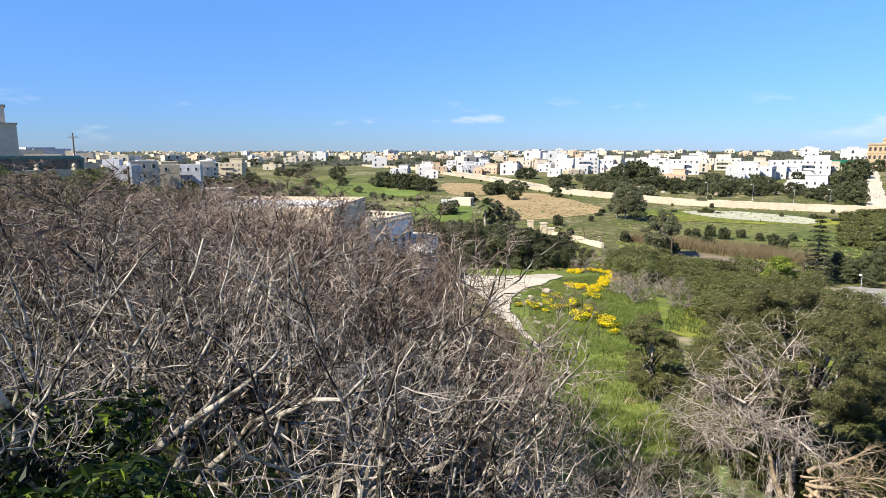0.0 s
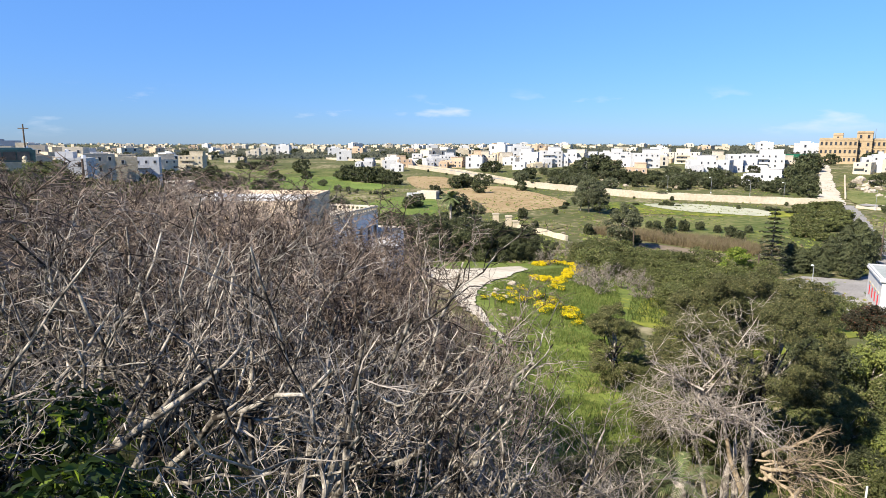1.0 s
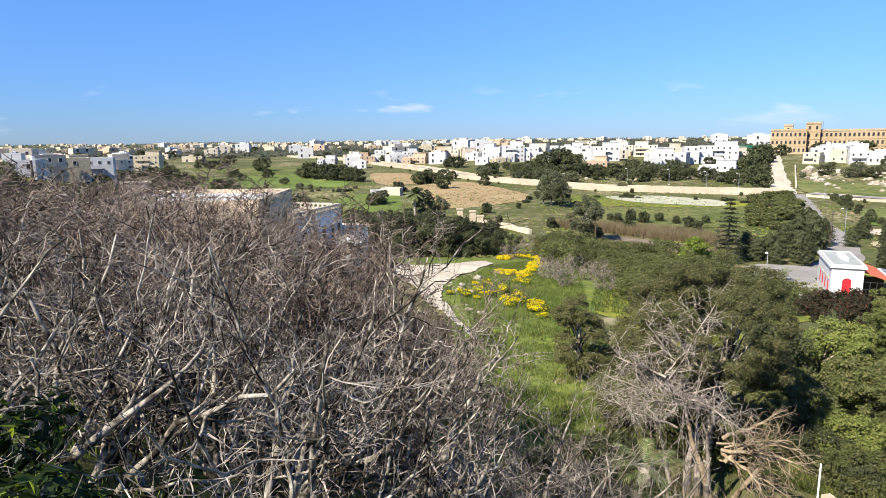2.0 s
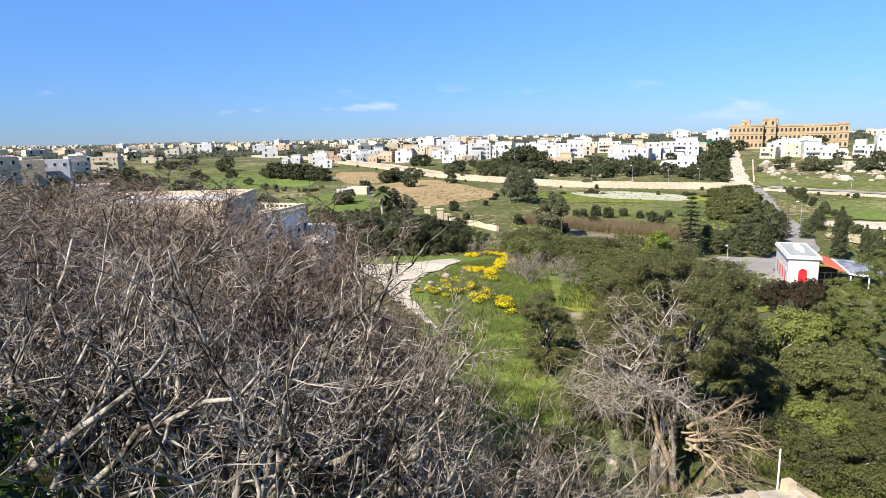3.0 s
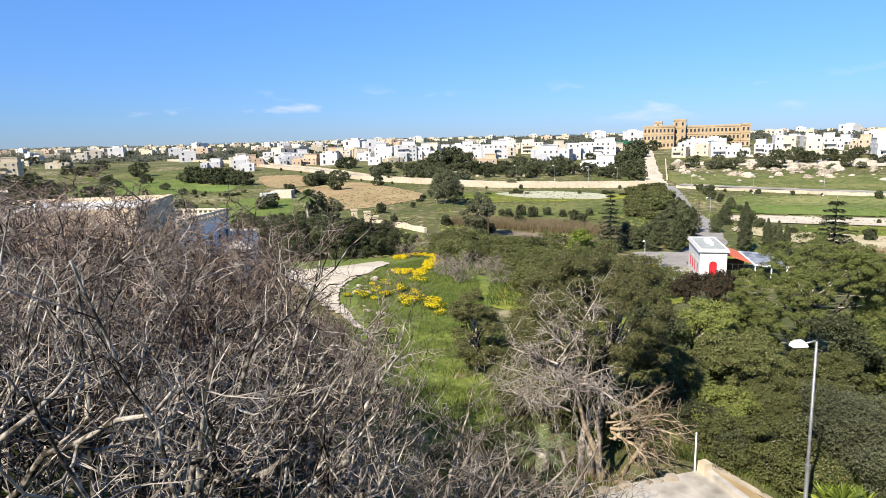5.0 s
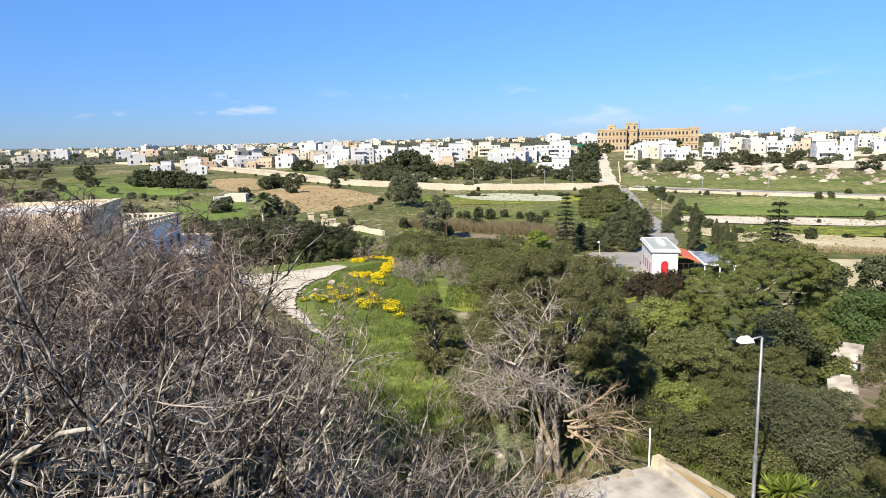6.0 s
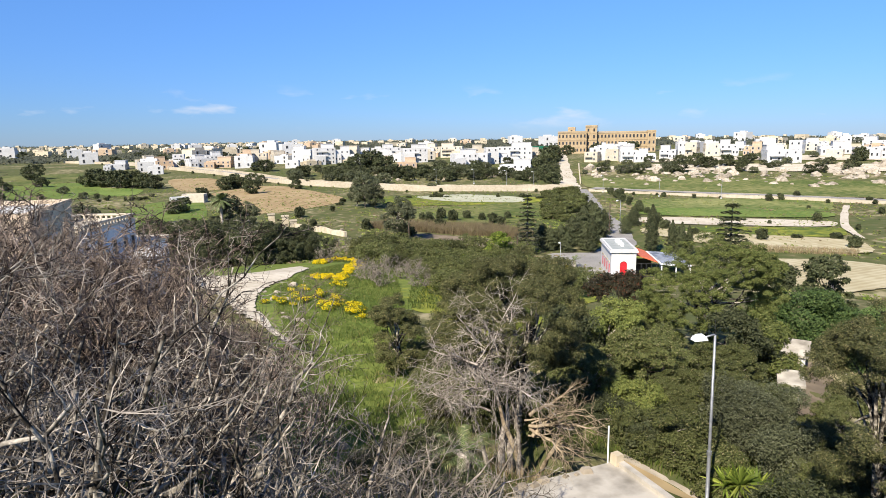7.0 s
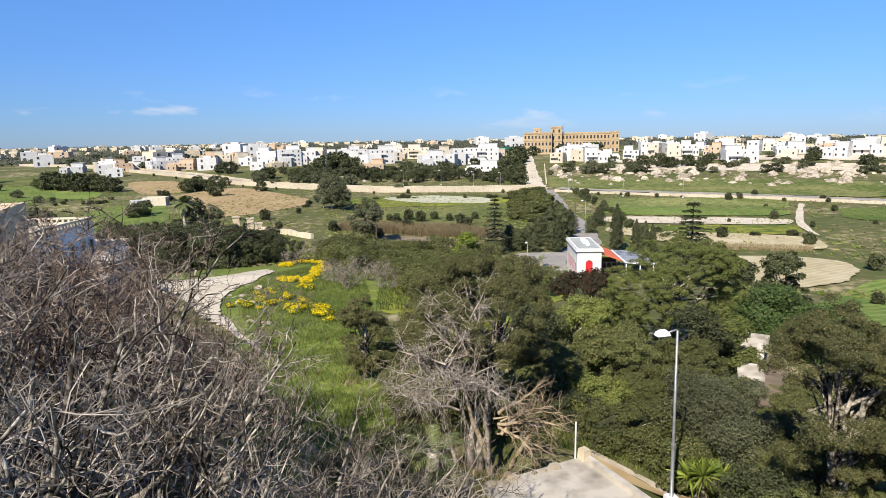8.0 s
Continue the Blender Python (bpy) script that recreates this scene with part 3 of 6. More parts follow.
def bare_tree(m, seed, height, stems, per, twig, material, label, lean=(20, 62), stem_r=0.075, spurs=2, group="bare thorn trees", split=True, thin_bark=None, low=0.25, rise=0.06):
    """A leafless, crooked, many-stemmed thorn tree: low sprawling stems, rising zigzag limbs and short spurs; its top is at the given height."""
    rng = np.random.default_rng(seed)
    root = thing("bare_tree", m, label, "tree", group)
    a, tilt = rng.uniform(-0.4, 0.4, stems) + np.arange(stems) * 2 * np.pi / stems, np.radians(rng.uniform(*lean, stems))
    way = np.stack([np.cos(a) * np.sin(tilt), np.sin(a) * np.sin(tilt), np.cos(tilt)], 1)
    start = np.stack([np.cos(a) * 0.12, np.sin(a) * 0.12, np.full(stems, -0.3)], 1)
    p0 = kinked(rng, start, way, height * rng.uniform(0.8, 1.1, stems), 9, 0.40, rise)
    r0 = stem_r * rng.uniform(0.7, 1.25, stems)[:, None] * np.linspace(1, 0.28, 9)[None]
    p1, r1 = sprays(rng, p0, r0, per[0], 0.56, 8, (30, 75), 0.40, rise, low=low, thin=0.58)
    p2, r2 = sprays(rng, p1, r1, per[1], 0.50, 6, (32, 80), 0.36, rise * 0.8, low=0.1, thin=0.58, least=twig * 1.3)
    p3, r3 = sprays(rng, p2, r2, per[2], 0.52, 4, (35, 80), 0.32, rise * 0.5, low=0.08, thin=0.66, least=twig)
    squash = height / np.percentile(p3[..., 2], 97.5)
    for p in (p0, p1, p2, p3):
        up = p[..., 2]
        p[..., 2] = np.where(up > 0, up * squash, up)
        over = p[..., 2] > height
        p[..., 2] = np.where(over, height + (p[..., 2] - height) * 0.4, p[..., 2])
    b = Build()
    for k in range(stems):
        part("stem", Build().tubes(p0[k:k + 1], r0[k:k + 1], 7), material, root, smooth=True)
    if split:
        for k in range(len(p1)):
            part("limb", Build().tubes(p1[k:k + 1], r1[k:k + 1], 5), material, root, smooth=True)
    else:
        b.tubes(p1, r1, 4)
    b.tubes(p2, r2, 3).tubes(p3, r3, 3)
    if spurs:
        p4, r4 = sprays(rng, p3, r3, spurs, 0.34, 2, (40, 80), 0.2, 0.0, low=0.1, thin=0.8, least=twig * 0.8)
        b.tubes(p4, r4, 3)
    tagged(part("twig_mass", b, thin_bark or material, root), kind="stuff")
    return root


def crown_points(rng, lobes, count, hollow=0.72):
    """Points and outward directions in the outer shells of a set of lobes (x, y, z, radius, flatness)."""
    lobes = np.array(lobes, float)
    wgt = lobes[:, 3] ** 2
    k = rng.choice(len(lobes), count, p=wgt / wgt.sum())
    d = unit(rng.normal(0, 1, (count, 3)))
    rad = (hollow + (1.06 - hollow) * rng.uniform(0, 1, count) ** 0.7)[:, None]
    rad *= 1 + 0.16 * np.sin(d[:, :1] * 5 + k[:, None]) * np.sin(d[:, 1:2] * 6 + 2 * k[:, None]) + 0.1 * np.sin(d[:, 2:] * 9 + k[:, None])
    sc = np.stack([lobes[k, 3], lobes[k, 3], lobes[k, 3] * lobes[k, 4]], 1)
    return lobes[k, :3] + d * rad * sc, d, lobes


def lobes_of(rng, height, radius, n, clear=0.25, flat=0.85, core=0.62):
    out = [(0, 0, height * (0.5 + clear / 2), radius * core, (height * (1 - clear)) / (radius * core * 2.2))]
    for _ in range(n):
        a, f = rng.uniform(0, 2 * np.pi), rng.uniform(0.15, 1.0)
        d = radius * rng.uniform(0.35, 0.78) * math.sqrt(1.05 - (f - 0.45) ** 2)
        out.append((math.cos(a) * d, math.sin(a) * d, height * (clear + (1 - clear) * (0.12 + 0.78 * f)), radius * rng.uniform(0.2, 0.42), flat))
    return out


def leafy(name, m, seed, height, radius, leaf, count, size, label, category="tree", group="", lobes=9, clear=0.2, trunk=True, flat=0.8, bark="bark", tufts=0, fine=True, core=0.62):
    """A leafy tree or bush: tapered trunk with limbs into each lobe, and a crown of single leaves with an uneven outline."""
    rng = np.random.default_rng(seed)
    root = thing(name, m, label, category, group)
    lob = lobes_of(rng, height, radius, lobes, clear, flat, core)
    c, d, lo = crown_points(rng, lob, count)
    if tufts:
        # leaves gather in rounded clumps spread over the crown, with dark gaps between
        clumps = max(40, int(tufts * 0.55))
        cand, out, _ = crown_points(rng, lob, clumps * 7, 0.80)
        area = 4 * np.pi * (radius * 0.95) * (radius * 0.5 + height * (1 - clear) * 0.28)
        size_c = 1.02 * math.sqrt(area / (clumps * np.pi))
        keep, depth = [], np.linalg.norm((cand - np.array([0, 0, height * (0.5 + clear / 2)])) / np.array([radius, radius, height * (1 - clear) / 2]), axis=1)
        for i in np.argsort(-depth + rng.normal(0, 0.14, len(cand))):
            if len(keep) < clumps and (not keep or np.min(np.linalg.norm(cand[keep] - cand[i], axis=1)) > size_c * 0.84):
                keep.append(i)
        keep = np.array(keep)
        k = rng.integers(0, len(keep), count)
        plump = size_c * rng.uniform(0.6, 1.25, (len(keep), 1))[k]
        ray = unit(rng.normal(0, 1, (count, 3)) + out[keep][k] * 0.7 + np.array([0, 0, 0.35]))
        lump = 1 + 0.22 * np.sin(ray[:, :1] * 7 + k[:, None]) * np.sin(ray[:, 1:2] * 8 + k[:, None] * 2)
        c = cand[keep][k] + ray * plump * lump * (1.08 - 0.65 * rng.uniform(0, 1, (count, 1)) ** 1.6) * np.array([1, 1, 0.72])
        d = ray
    c[:, 2] = np.maximum(c[:, 2], 0.05)
    up = unit(d + np.array([0, 0, 0.35]))
    if trunk:
        b = Build()
        top = np.array([rng.normal(0, 0.1), rng.normal(0, 0.1), height * 0.62])
        base_r = 0.022 * height + 0.03
        b.tubes(limbs(rng, np.array([[0, 0, -0.3]]), np.array([[0.05, 0.02, 1.0]]), np.array([height * 0.7]), 8, 0.08, 0.1), np.linspace(base_r, base_r * 0.4, 8)[None], 7 if fine else 4)
        ends = lo[1:, :3]
        starts = np.outer(rng.uniform(0.25, 0.6, len(ends)), [0, 0, height]) + rng.normal(0, 0.03, (len(ends), 3))
        mid = starts * 0.5 + ends * 0.5 + rng.normal(0, 0.12 * radius, ends.shape)
        k = 6 if fine else 3
        s = np.linspace(0, 1, k)[None, :, None]
        b.tubes((1 - s) ** 2 * starts[:, None] + 2 * s * (1 - s) * mid[:, None] + s ** 2 * ends[:, None], np.linspace(base_r * 0.5, base_r * 0.1, k)[None].repeat(len(ends), 0), 5 if fine else 3)
        part("trunk", b, M[bark], root, smooth=True)
    part("crown", Build().leaves(c, up, size, rng, 2.6 if leaf == "conifer" else 1.8, 0.45), LEAF[leaf], root)
    return root


def cypress(m, seed, height, radius, count, size, label, group="cypresses", name="cypress_tree"):
    rng = np.random.default_rng(seed)
    root = thing(name, m, label, "tree", group)
    z = rng.uniform(0.04, 1, count) ** 0.85
    a = rng.uniform(0, 2 * np.pi, count)
    prof = radius * np.minimum(1.0, (1.02 - z) * 2.1) ** 0.8 * (0.75 + 0.25 * np.minimum(z * 6, 1)) * (1 + 0.2 * np.sin(a * 3 + z * 14) + 0.14 * np.sin(a * 5 - z * 23))
    prof *= 1 + 0.18 * np.sin(z * 41 + np.sin(a * 2) * 3)
    f = rng.uniform(0.45, 1.08, count)
    c = np.stack([np.cos(a) * prof * f, np.sin(a) * prof * f, z * height], 1)
    part("trunk", Build().tube([(0, 0, -0.3), (0.03, 0, height * 0.4), (0, 0, height * 0.9)], [0.16, 0.1, 0.03], 7), M["bark"], root, smooth=True)
    part("crown", Build().leaves(c, np.stack([np.cos(a), np.sin(a), np.full(count, 0.7)], 1), size, rng, 2.2), LEAF["dark"], root)
    return root


def norfolk_pine(m, seed, height, radius, label, leaf="dark", tiers=12, sparse=1.0):
    """A tall pine with flat whorls of drooping branches and gaps between them."""
    rng = np.random.default_rng(seed)
    root = thing("norfolk_pine", m, label, "tree", "norfolk pines")
    part("trunk", Build().tube([(0, 0, -0.3), (0.05, 0, height * 0.5), (0, 0, height)], [0.22, 0.13, 0.02], 8), M["bark"], root, smooth=True)
    b = Build()
    for t in range(tiers):
        z = height * (0.14 + 0.84 * t / tiers) + rng.normal(0, 0.08)
        reach = radius * (1 - 0.86 * t / tiers) * rng.uniform(0.85, 1.1)
        n = 7
        a = rng.uniform(0, 6.3) + np.arange(n) * 2 * np.pi / n + rng.normal(0, 0.15, n)
        s = np.linspace(0, 1, 7)
        ln = reach * rng.uniform(0.75, 1.1, n)
        p = np.stack([np.cos(a)[:, None] * s * ln[:, None], np.sin(a)[:, None] * s * ln[:, None], z + ln[:, None] * (0.02 * s - 0.16 * s ** 2 + 0.08 * s ** 4)], -1)
        for j in range(n):
            part("branch", Build().tubes(p[j:j + 1], np.linspace(0.05, 0.012, 7)[None], 4), M["bark"], root)
        k = int(46 * sparse * max(0.4, reach / radius) + 8)
        u = rng.uniform(0.12, 1.02, (n, k))
        c = np.stack([np.cos(a)[:, None] * u * ln[:, None], np.sin(a)[:, None] * u * ln[:, None], z + ln[:, None] * (0.02 * u - 0.16 * u ** 2 + 0.08 * u ** 4)], -1)
        side = rng.normal(0, 1, (n, k)) * 0.13 * ln[:, None] * (1.15 - u * 0.6)
        c += np.stack([-np.sin(a)[:, None] * side, np.cos(a)[:, None] * side, rng.normal(0, 0.07, (n, k))], -1)
        b.leaves(c.reshape(-1, 3), np.tile([0, 0, 1.0], (n * k, 1)), 0.26, rng, 2.0)
    part("needles", b, LEAF[leaf], root)
    return root


def frond(b, rng, base, way, length, droop, pairs, width, leaf=0.32):
    """One feathered palm leaf: a bent rib with two rows of leaflets."""
    s = np.linspace(0, 1, pairs)
    w = unit(np.array(way, float))
    side = unit(np.cross(w, [0, 0, 1.0]))
    p = np.array(base) + np.outer(s * length, w)
    p[:, 2] -= droop * length * s ** 2
    fall = np.gradient(p, axis=0)
    fall = unit(fall)
    for sign in (-1, 1):
        tip = p + (side * sign * 0.9 + fall * 0.75 + np.array([0, 0, -0.25])) * (width * np.sin(np.clip(s * 0.95 + 0.07, 0, 1) * np.pi) ** 0.6)[:, None] * rng.uniform(0.85, 1.1, (pairs, 1))
        hw = fall * (length / pairs * leaf)
        v = np.stack([p - hw, p + hw, tip], 1)
        b.add(v, None, np.arange(pairs * 3).reshape(-1, 3))


def palm(m, seed, trunk_h, fronds, length, label, name="date_palm", lean=0.0):
    rng = np.random.default_rng(seed)
    root = thing(name, m, label, "palm tree", "palms")
    if trunk_h > 0.3:
        n = 14
        s = np.linspace(0, 1, n)
        part("trunk", Build().tube(np.stack([lean * s ** 2, 0 * s, s * (trunk_h + 0.3) - 0.3], 1), 0.2 + 0.03 * (np.arange(n) % 2) + 0.08 * (1 - s), 9), M["bark_pale"], root, smooth=True)
    for i in range(fronds):
        b = Build()
        a, e = i * 2.4 + rng.normal(0, 0.2), radians(rng.uniform(-25, 75))
        frond(b, rng, (lean, 0, trunk_h), (math.cos(a) * math.cos(e), math.sin(a) * math.cos(e), math.sin(e)), length * rng.uniform(0.8, 1.1), 0.45, 22, length * 0.2, 0.32 if trunk_h < 3 else 0.75)
        part("frond", b, LEAF["palm"], root)
    return root


def yucca(m, seed, heads, label):
    rng = np.random.default_rng(seed)
    root = thing("yucca_plant", m, label, "plant", "yuccas")
    for h in range(heads):
        b = Build()
        a = rng.uniform(0, 6.3)
        c = np.array([math.cos(a) * 0.45 * (h > 0), math.sin(a) * 0.45 * (h > 0), rng.uniform(0.35, 1.1)])
        part("stem", Build().tube([(c[0] * 0.3, c[1] * 0.3, -0.2), c], [0.07, 0.05], 6), M["bark"], root)
        for _ in range(70):
            w = unit(rng.normal(0, 1, 3) + np.array([0, 0, 0.55]))
            side = unit(np.cross(w, rng.normal(0, 1, 3))) * 0.03
            ln = rng.uniform(0.45, 0.75)
            b.add([c - side, c + side, c + w * ln * 0.55 + side * 0.9, c + w * ln * 0.55 - side * 0.9, c + w * ln - np.array([0, 0, 0.06])], [(0, 1, 2, 3)], [(3, 2, 4)])
        part("leaf_rosette", b, LEAF["lime"], root)
    return root


def blades(name, pts, height, material, label, category, seed, lean=0.35, width=0.012, droop=True):
    """Upright blades or stalks at plan points: one object, as nobody could count them."""
    rng = np.random.default_rng(seed)
    k = len(pts)
    z = ground_height(pts[:, 0], pts[:, 1])
    c = np.column_stack([pts, z - 0.03])
    a = rng.uniform(0, 2 * np.pi, k)
    side = np.stack([np.cos(a), np.sin(a), 0 * a], 1) * width * rng.uniform(0.6, 1.4, (k, 1))
    h = height * rng.uniform(0.5, 1.25, k)
    bend = rng.normal(0, lean, (k, 2)) * h[:, None]
    mid = c + np.column_stack([bend * 0.35, h * 0.6])
    tip = c + np.column_stack([bend, h])
    v = np.stack([c - side, c + side, mid + side * 0.8, mid - side * 0.8, tip], 1)
    i = np.arange(k)[:, None] * 5
    b = Build().add(v, i + np.array([0, 1, 2, 3]), i + np.array([3, 2, 4]))
    return solid(name, b, material, label, category, kind="stuff")


def inside(rng, outline, count):
    """Random plan points inside an outline."""
    p = np.array(outline, float)
    lo, hi = p.min(0), p.max(0)
    got = []
    while sum(map(len, got)) < count:
        q = rng.uniform(lo, hi, (count * 2, 2))
        hit = np.zeros(len(q), bool)
        for a, c in zip(p, np.roll(p, -1, axis=0)):
            cross = ((a[1] > q[:, 1]) != (c[1] > q[:, 1])) & (q[:, 0] < (c[0] - a[0]) * (q[:, 1] - a[1]) / (c[1] - a[1] + 1e-9) + a[0])
            hit ^= cross
        got.append(q[hit])
    return np.concatenate(got)[:count]


def on(az, r, s=1.0, rz=0.0, sz=None, dz=0.0):
    x, y, z = spot(az, r)
    return scaled(x, y, z + dz, s, rz, sz)


# bare thorn trees on the slope below the lookout: the thicket's top falls away towards the meadow
def thicket(az, r, rz, lower=0.0, wide=1.0):
    x, y, z = spot(az, r)
    fall = np.interp(az, (-38, -23, -16, -8, -1, 3, 7, 11, 16, 24), (1.8, 2.6, 3.6, 5.9, 10.2, 14.2, 17.6, 21.5, 24.0, 26.0)) + lower
    tall = max(1.4, 20 - r * math.tan(radians(fall)) - z)
    s = tall / 4.0
    return scaled(x, y, z, max(0.7, s ** 0.75) * wide, rz, s)


PALE = "leafless grey thorn tree with crooked pale branches"
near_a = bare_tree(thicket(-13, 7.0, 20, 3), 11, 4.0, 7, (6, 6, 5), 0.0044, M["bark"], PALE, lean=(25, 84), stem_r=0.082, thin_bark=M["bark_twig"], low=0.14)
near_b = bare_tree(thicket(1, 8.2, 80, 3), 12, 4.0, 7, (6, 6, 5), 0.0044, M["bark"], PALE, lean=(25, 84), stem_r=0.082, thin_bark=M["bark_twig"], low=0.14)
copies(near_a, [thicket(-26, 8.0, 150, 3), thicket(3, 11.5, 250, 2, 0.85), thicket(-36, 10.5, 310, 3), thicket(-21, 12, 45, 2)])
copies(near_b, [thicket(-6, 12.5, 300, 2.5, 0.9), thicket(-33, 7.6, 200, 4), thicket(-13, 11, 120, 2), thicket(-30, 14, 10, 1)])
BROWN = "leafless brown thorn tree in a dense thicket"
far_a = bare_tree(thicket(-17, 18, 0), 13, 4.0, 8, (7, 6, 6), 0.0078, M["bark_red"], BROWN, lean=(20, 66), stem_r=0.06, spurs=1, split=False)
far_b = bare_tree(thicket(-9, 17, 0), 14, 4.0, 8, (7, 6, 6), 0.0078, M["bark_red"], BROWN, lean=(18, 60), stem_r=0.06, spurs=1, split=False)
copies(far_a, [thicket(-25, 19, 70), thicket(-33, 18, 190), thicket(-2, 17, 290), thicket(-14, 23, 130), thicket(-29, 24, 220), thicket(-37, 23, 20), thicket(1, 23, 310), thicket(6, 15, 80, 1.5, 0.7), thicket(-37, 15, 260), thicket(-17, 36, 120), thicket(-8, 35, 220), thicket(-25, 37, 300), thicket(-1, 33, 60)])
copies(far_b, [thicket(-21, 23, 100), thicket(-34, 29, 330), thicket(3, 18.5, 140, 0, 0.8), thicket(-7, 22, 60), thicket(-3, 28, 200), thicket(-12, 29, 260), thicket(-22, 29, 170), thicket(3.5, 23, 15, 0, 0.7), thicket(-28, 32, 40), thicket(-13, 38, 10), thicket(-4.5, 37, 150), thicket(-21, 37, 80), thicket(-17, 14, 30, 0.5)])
twiggy = bare_tree(on(15, 9.5, 1.0, 60, 0.95), 15, 3.2, 6, (4, 5, 4), 0.0058, M["bark_silver"], "sparse leafless shrub with pale grey twigs", lean=(25, 80), stem_r=0.055, spurs=1, group="bare shrubs", rise=0.03, low=0.35)
copies(twiggy, [on(19, 10.5, 1.0, 150, 0.95), on(23, 11.5, 1.0, 270, 0.95), on(12, 12, 1.0, 20, 0.9), on(27, 12.5, 0.95, 100, 0.85), on(16, 8.5, 0.8, 40, 0.6), on(21, 9.0, 0.8, 250, 0.6), on(9, 7.0, 0.8, 200, 0.6), on(24, 15, 0.9, 20, 0.6), on(17, 13.5, 0.9, 330, 0.6), on(20, 15, 0.9, 190, 0.7), on(14, 16, 0.9, 80, 0.7)])
fern = leafy("low_shrub", on(25.5, 16.5), 48, 1.0, 1.0, "dark", 9000, 0.05, "low dark green shrub under dead branches", "shrub", "low shrubs", clear=0.0, lobes=10, tufts=80)
copies(fern, [on(22.5, 17.5, 1.0, 50), on(19.5, 18.5, 0.9, 120), on(28.5, 16.0, 0.8, 200), on(24, 20.5, 1.1, 280), on(20.5, 21.5, 0.8, 10), on(26.0, 14.2, 0.6, 90), on(17.0, 19.5, 0.6, 30)])

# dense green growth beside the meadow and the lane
leafy("ivy_shrub", on(-31.5, 4.4, 1.0, 0, dz=-0.15), 21, 1.1, 1.0, "ivy", 2600, 0.075, "ivy shrub with shade and sunlight painted on leaves", "shrub", "ivy shrubs", clear=0.0, lobes=12)
leafy("ivy_shrub", on(-36.5, 6.4, 1.0, 0), 22, 1.3, 1.2, "ivy", 3000, 0.08, "ivy shrub with shade and sunlight painted on leaves", "shrub", "ivy shrubs", clear=0.0, lobes=12)
leafy("ivy_shrub", on(-24, 5.0, 1.0, 0, dz=-0.3), 23, 0.8, 0.8, "ivy", 2200, 0.07, "low ivy shrub with painted shade under bare branches", "shrub", "ivy shrubs", clear=0.0, lobes=9)
leafy("juniper_tree", on(32.0, 23.2), 24, 7.8, 2.35, "conifer", 150000, 0.029, "large dense olive-green conifer above a dead tangle", clear=0.40, lobes=24, tufts=400)
leafy("juniper_tree", on(28.2, 25.0), 25, 7.0, 2.0, "conifer", 64000, 0.030, "dense olive-green conifer with grey dead twigs", clear=0.40, lobes=16, tufts=220)
leafy("juniper_shrub", on(20.2, 31.0), 26, 4.2, 1.3, "conifer", 36000, 0.036, "lumpy yellowish-green conifer shrub on the meadow", "shrub", clear=0.02, lobes=18, tufts=180)
leafy("dark_tree", on(41.2, 43.0), 27, 3.9, 2.0, "red", 22000, 0.08, "dark reddish-brown leafy tree", clear=0.05, lobes=12, tufts=150)
leafy("carob_tree", on(40.3, 34.0), 28, 3.9, 1.75, "mid", 20000, 0.075, "bushy mid-green tree with broad fronds", clear=0.0, lobes=10, tufts=110)
leafy("carob_tree", on(36.0, 33.0), 29, 3.8, 2.2, "dark", 17000, 0.085, "dark green tree in the shade", clear=0.05, lobes=10, tufts=120)
leafy("pepper_tree", on(48.7, 41.0), 30, 7.4, 3.7, "pepper", 140000, 0.056, "large rounded dense green tree", clear=0.02, lobes=30, tufts=1300, core=0.95)
leafy("carob_tree", on(50.6, 36.0), 31, 4.4, 2.2, "dark", 20000, 0.085, "dark green dense tree beside the huts", clear=0.02, lobes=12, tufts=150)
leafy("olive_bush", on(54.3, 29.5), 47, 2.6, 1.5, "olive", 14000, 0.055, "soft grey-green olive bush below the ruined hut", "shrub", clear=0.0, lobes=10)
leafy("carob_tree", on(53.2, 37.5), 46, 3.6, 1.9, "pepper", 20000, 0.08, "leafy green tree beside a ruined hut", clear=0.02, lobes=12, tufts=130)
infill = leafy("carob_tree", on(44.0, 32.0), 32, 3.2, 2.4, "scrub", 24000, 0.066, "dark green low tree behind the lane", clear=0.0, lobes=18, tufts=300)
copies(infill, [on(45.5, 28.5, 0.6, 40), on(48.2, 29.5, 0.75, 90), on(47.2, 26.2, 0.55, 150), on(50.6, 32.5, 0.8, 200), on(39.0, 29.0, 0.75, 250), on(36.6, 27.6, 0.6, 300), on(35.6, 25.2, 0.4, 20), on(25.0, 25.2, 0.6, 60), on(28.6, 24.6, 0.65, 130), on(31.8, 24.2, 0.6, 270), on(24.0, 31, 0.5, 30), on(53.4, 31.0, 0.6, 80), on(20.8, 40, 0.45, 15), on(22.4, 33.5, 0.4, 95), on(21.6, 36.5, 0.4, 200), on(23.5, 28.5, 0.45, 300), on(42.0, 36.5, 0.8, 10)])
leafy("olive_bush", on(52.5, 27.0), 33, 3.3, 2.1, "olive", 22000, 0.055, "soft grey-green olive bush", "shrub", clear=0.0, lobes=12)
copies(infill, [on(58.5, 27.5, 0.5, 15), on(60.5, 26.0, 0.5, 115), on(63.0, 25.5, 0.6, 215), on(57.4, 29.5, 0.4, 305), on(65.5, 22.5, 0.5, 65), on(59.5, 31.5, 0.6, 165), on(57.5, 23.5, 0.45, 70), on(59.5, 24.5, 0.5, 140), on(61.5, 23.6, 0.4, 220), on(26.2, 26.2, 0.75, 45), on(30.0, 25.4, 0.8, 15)])
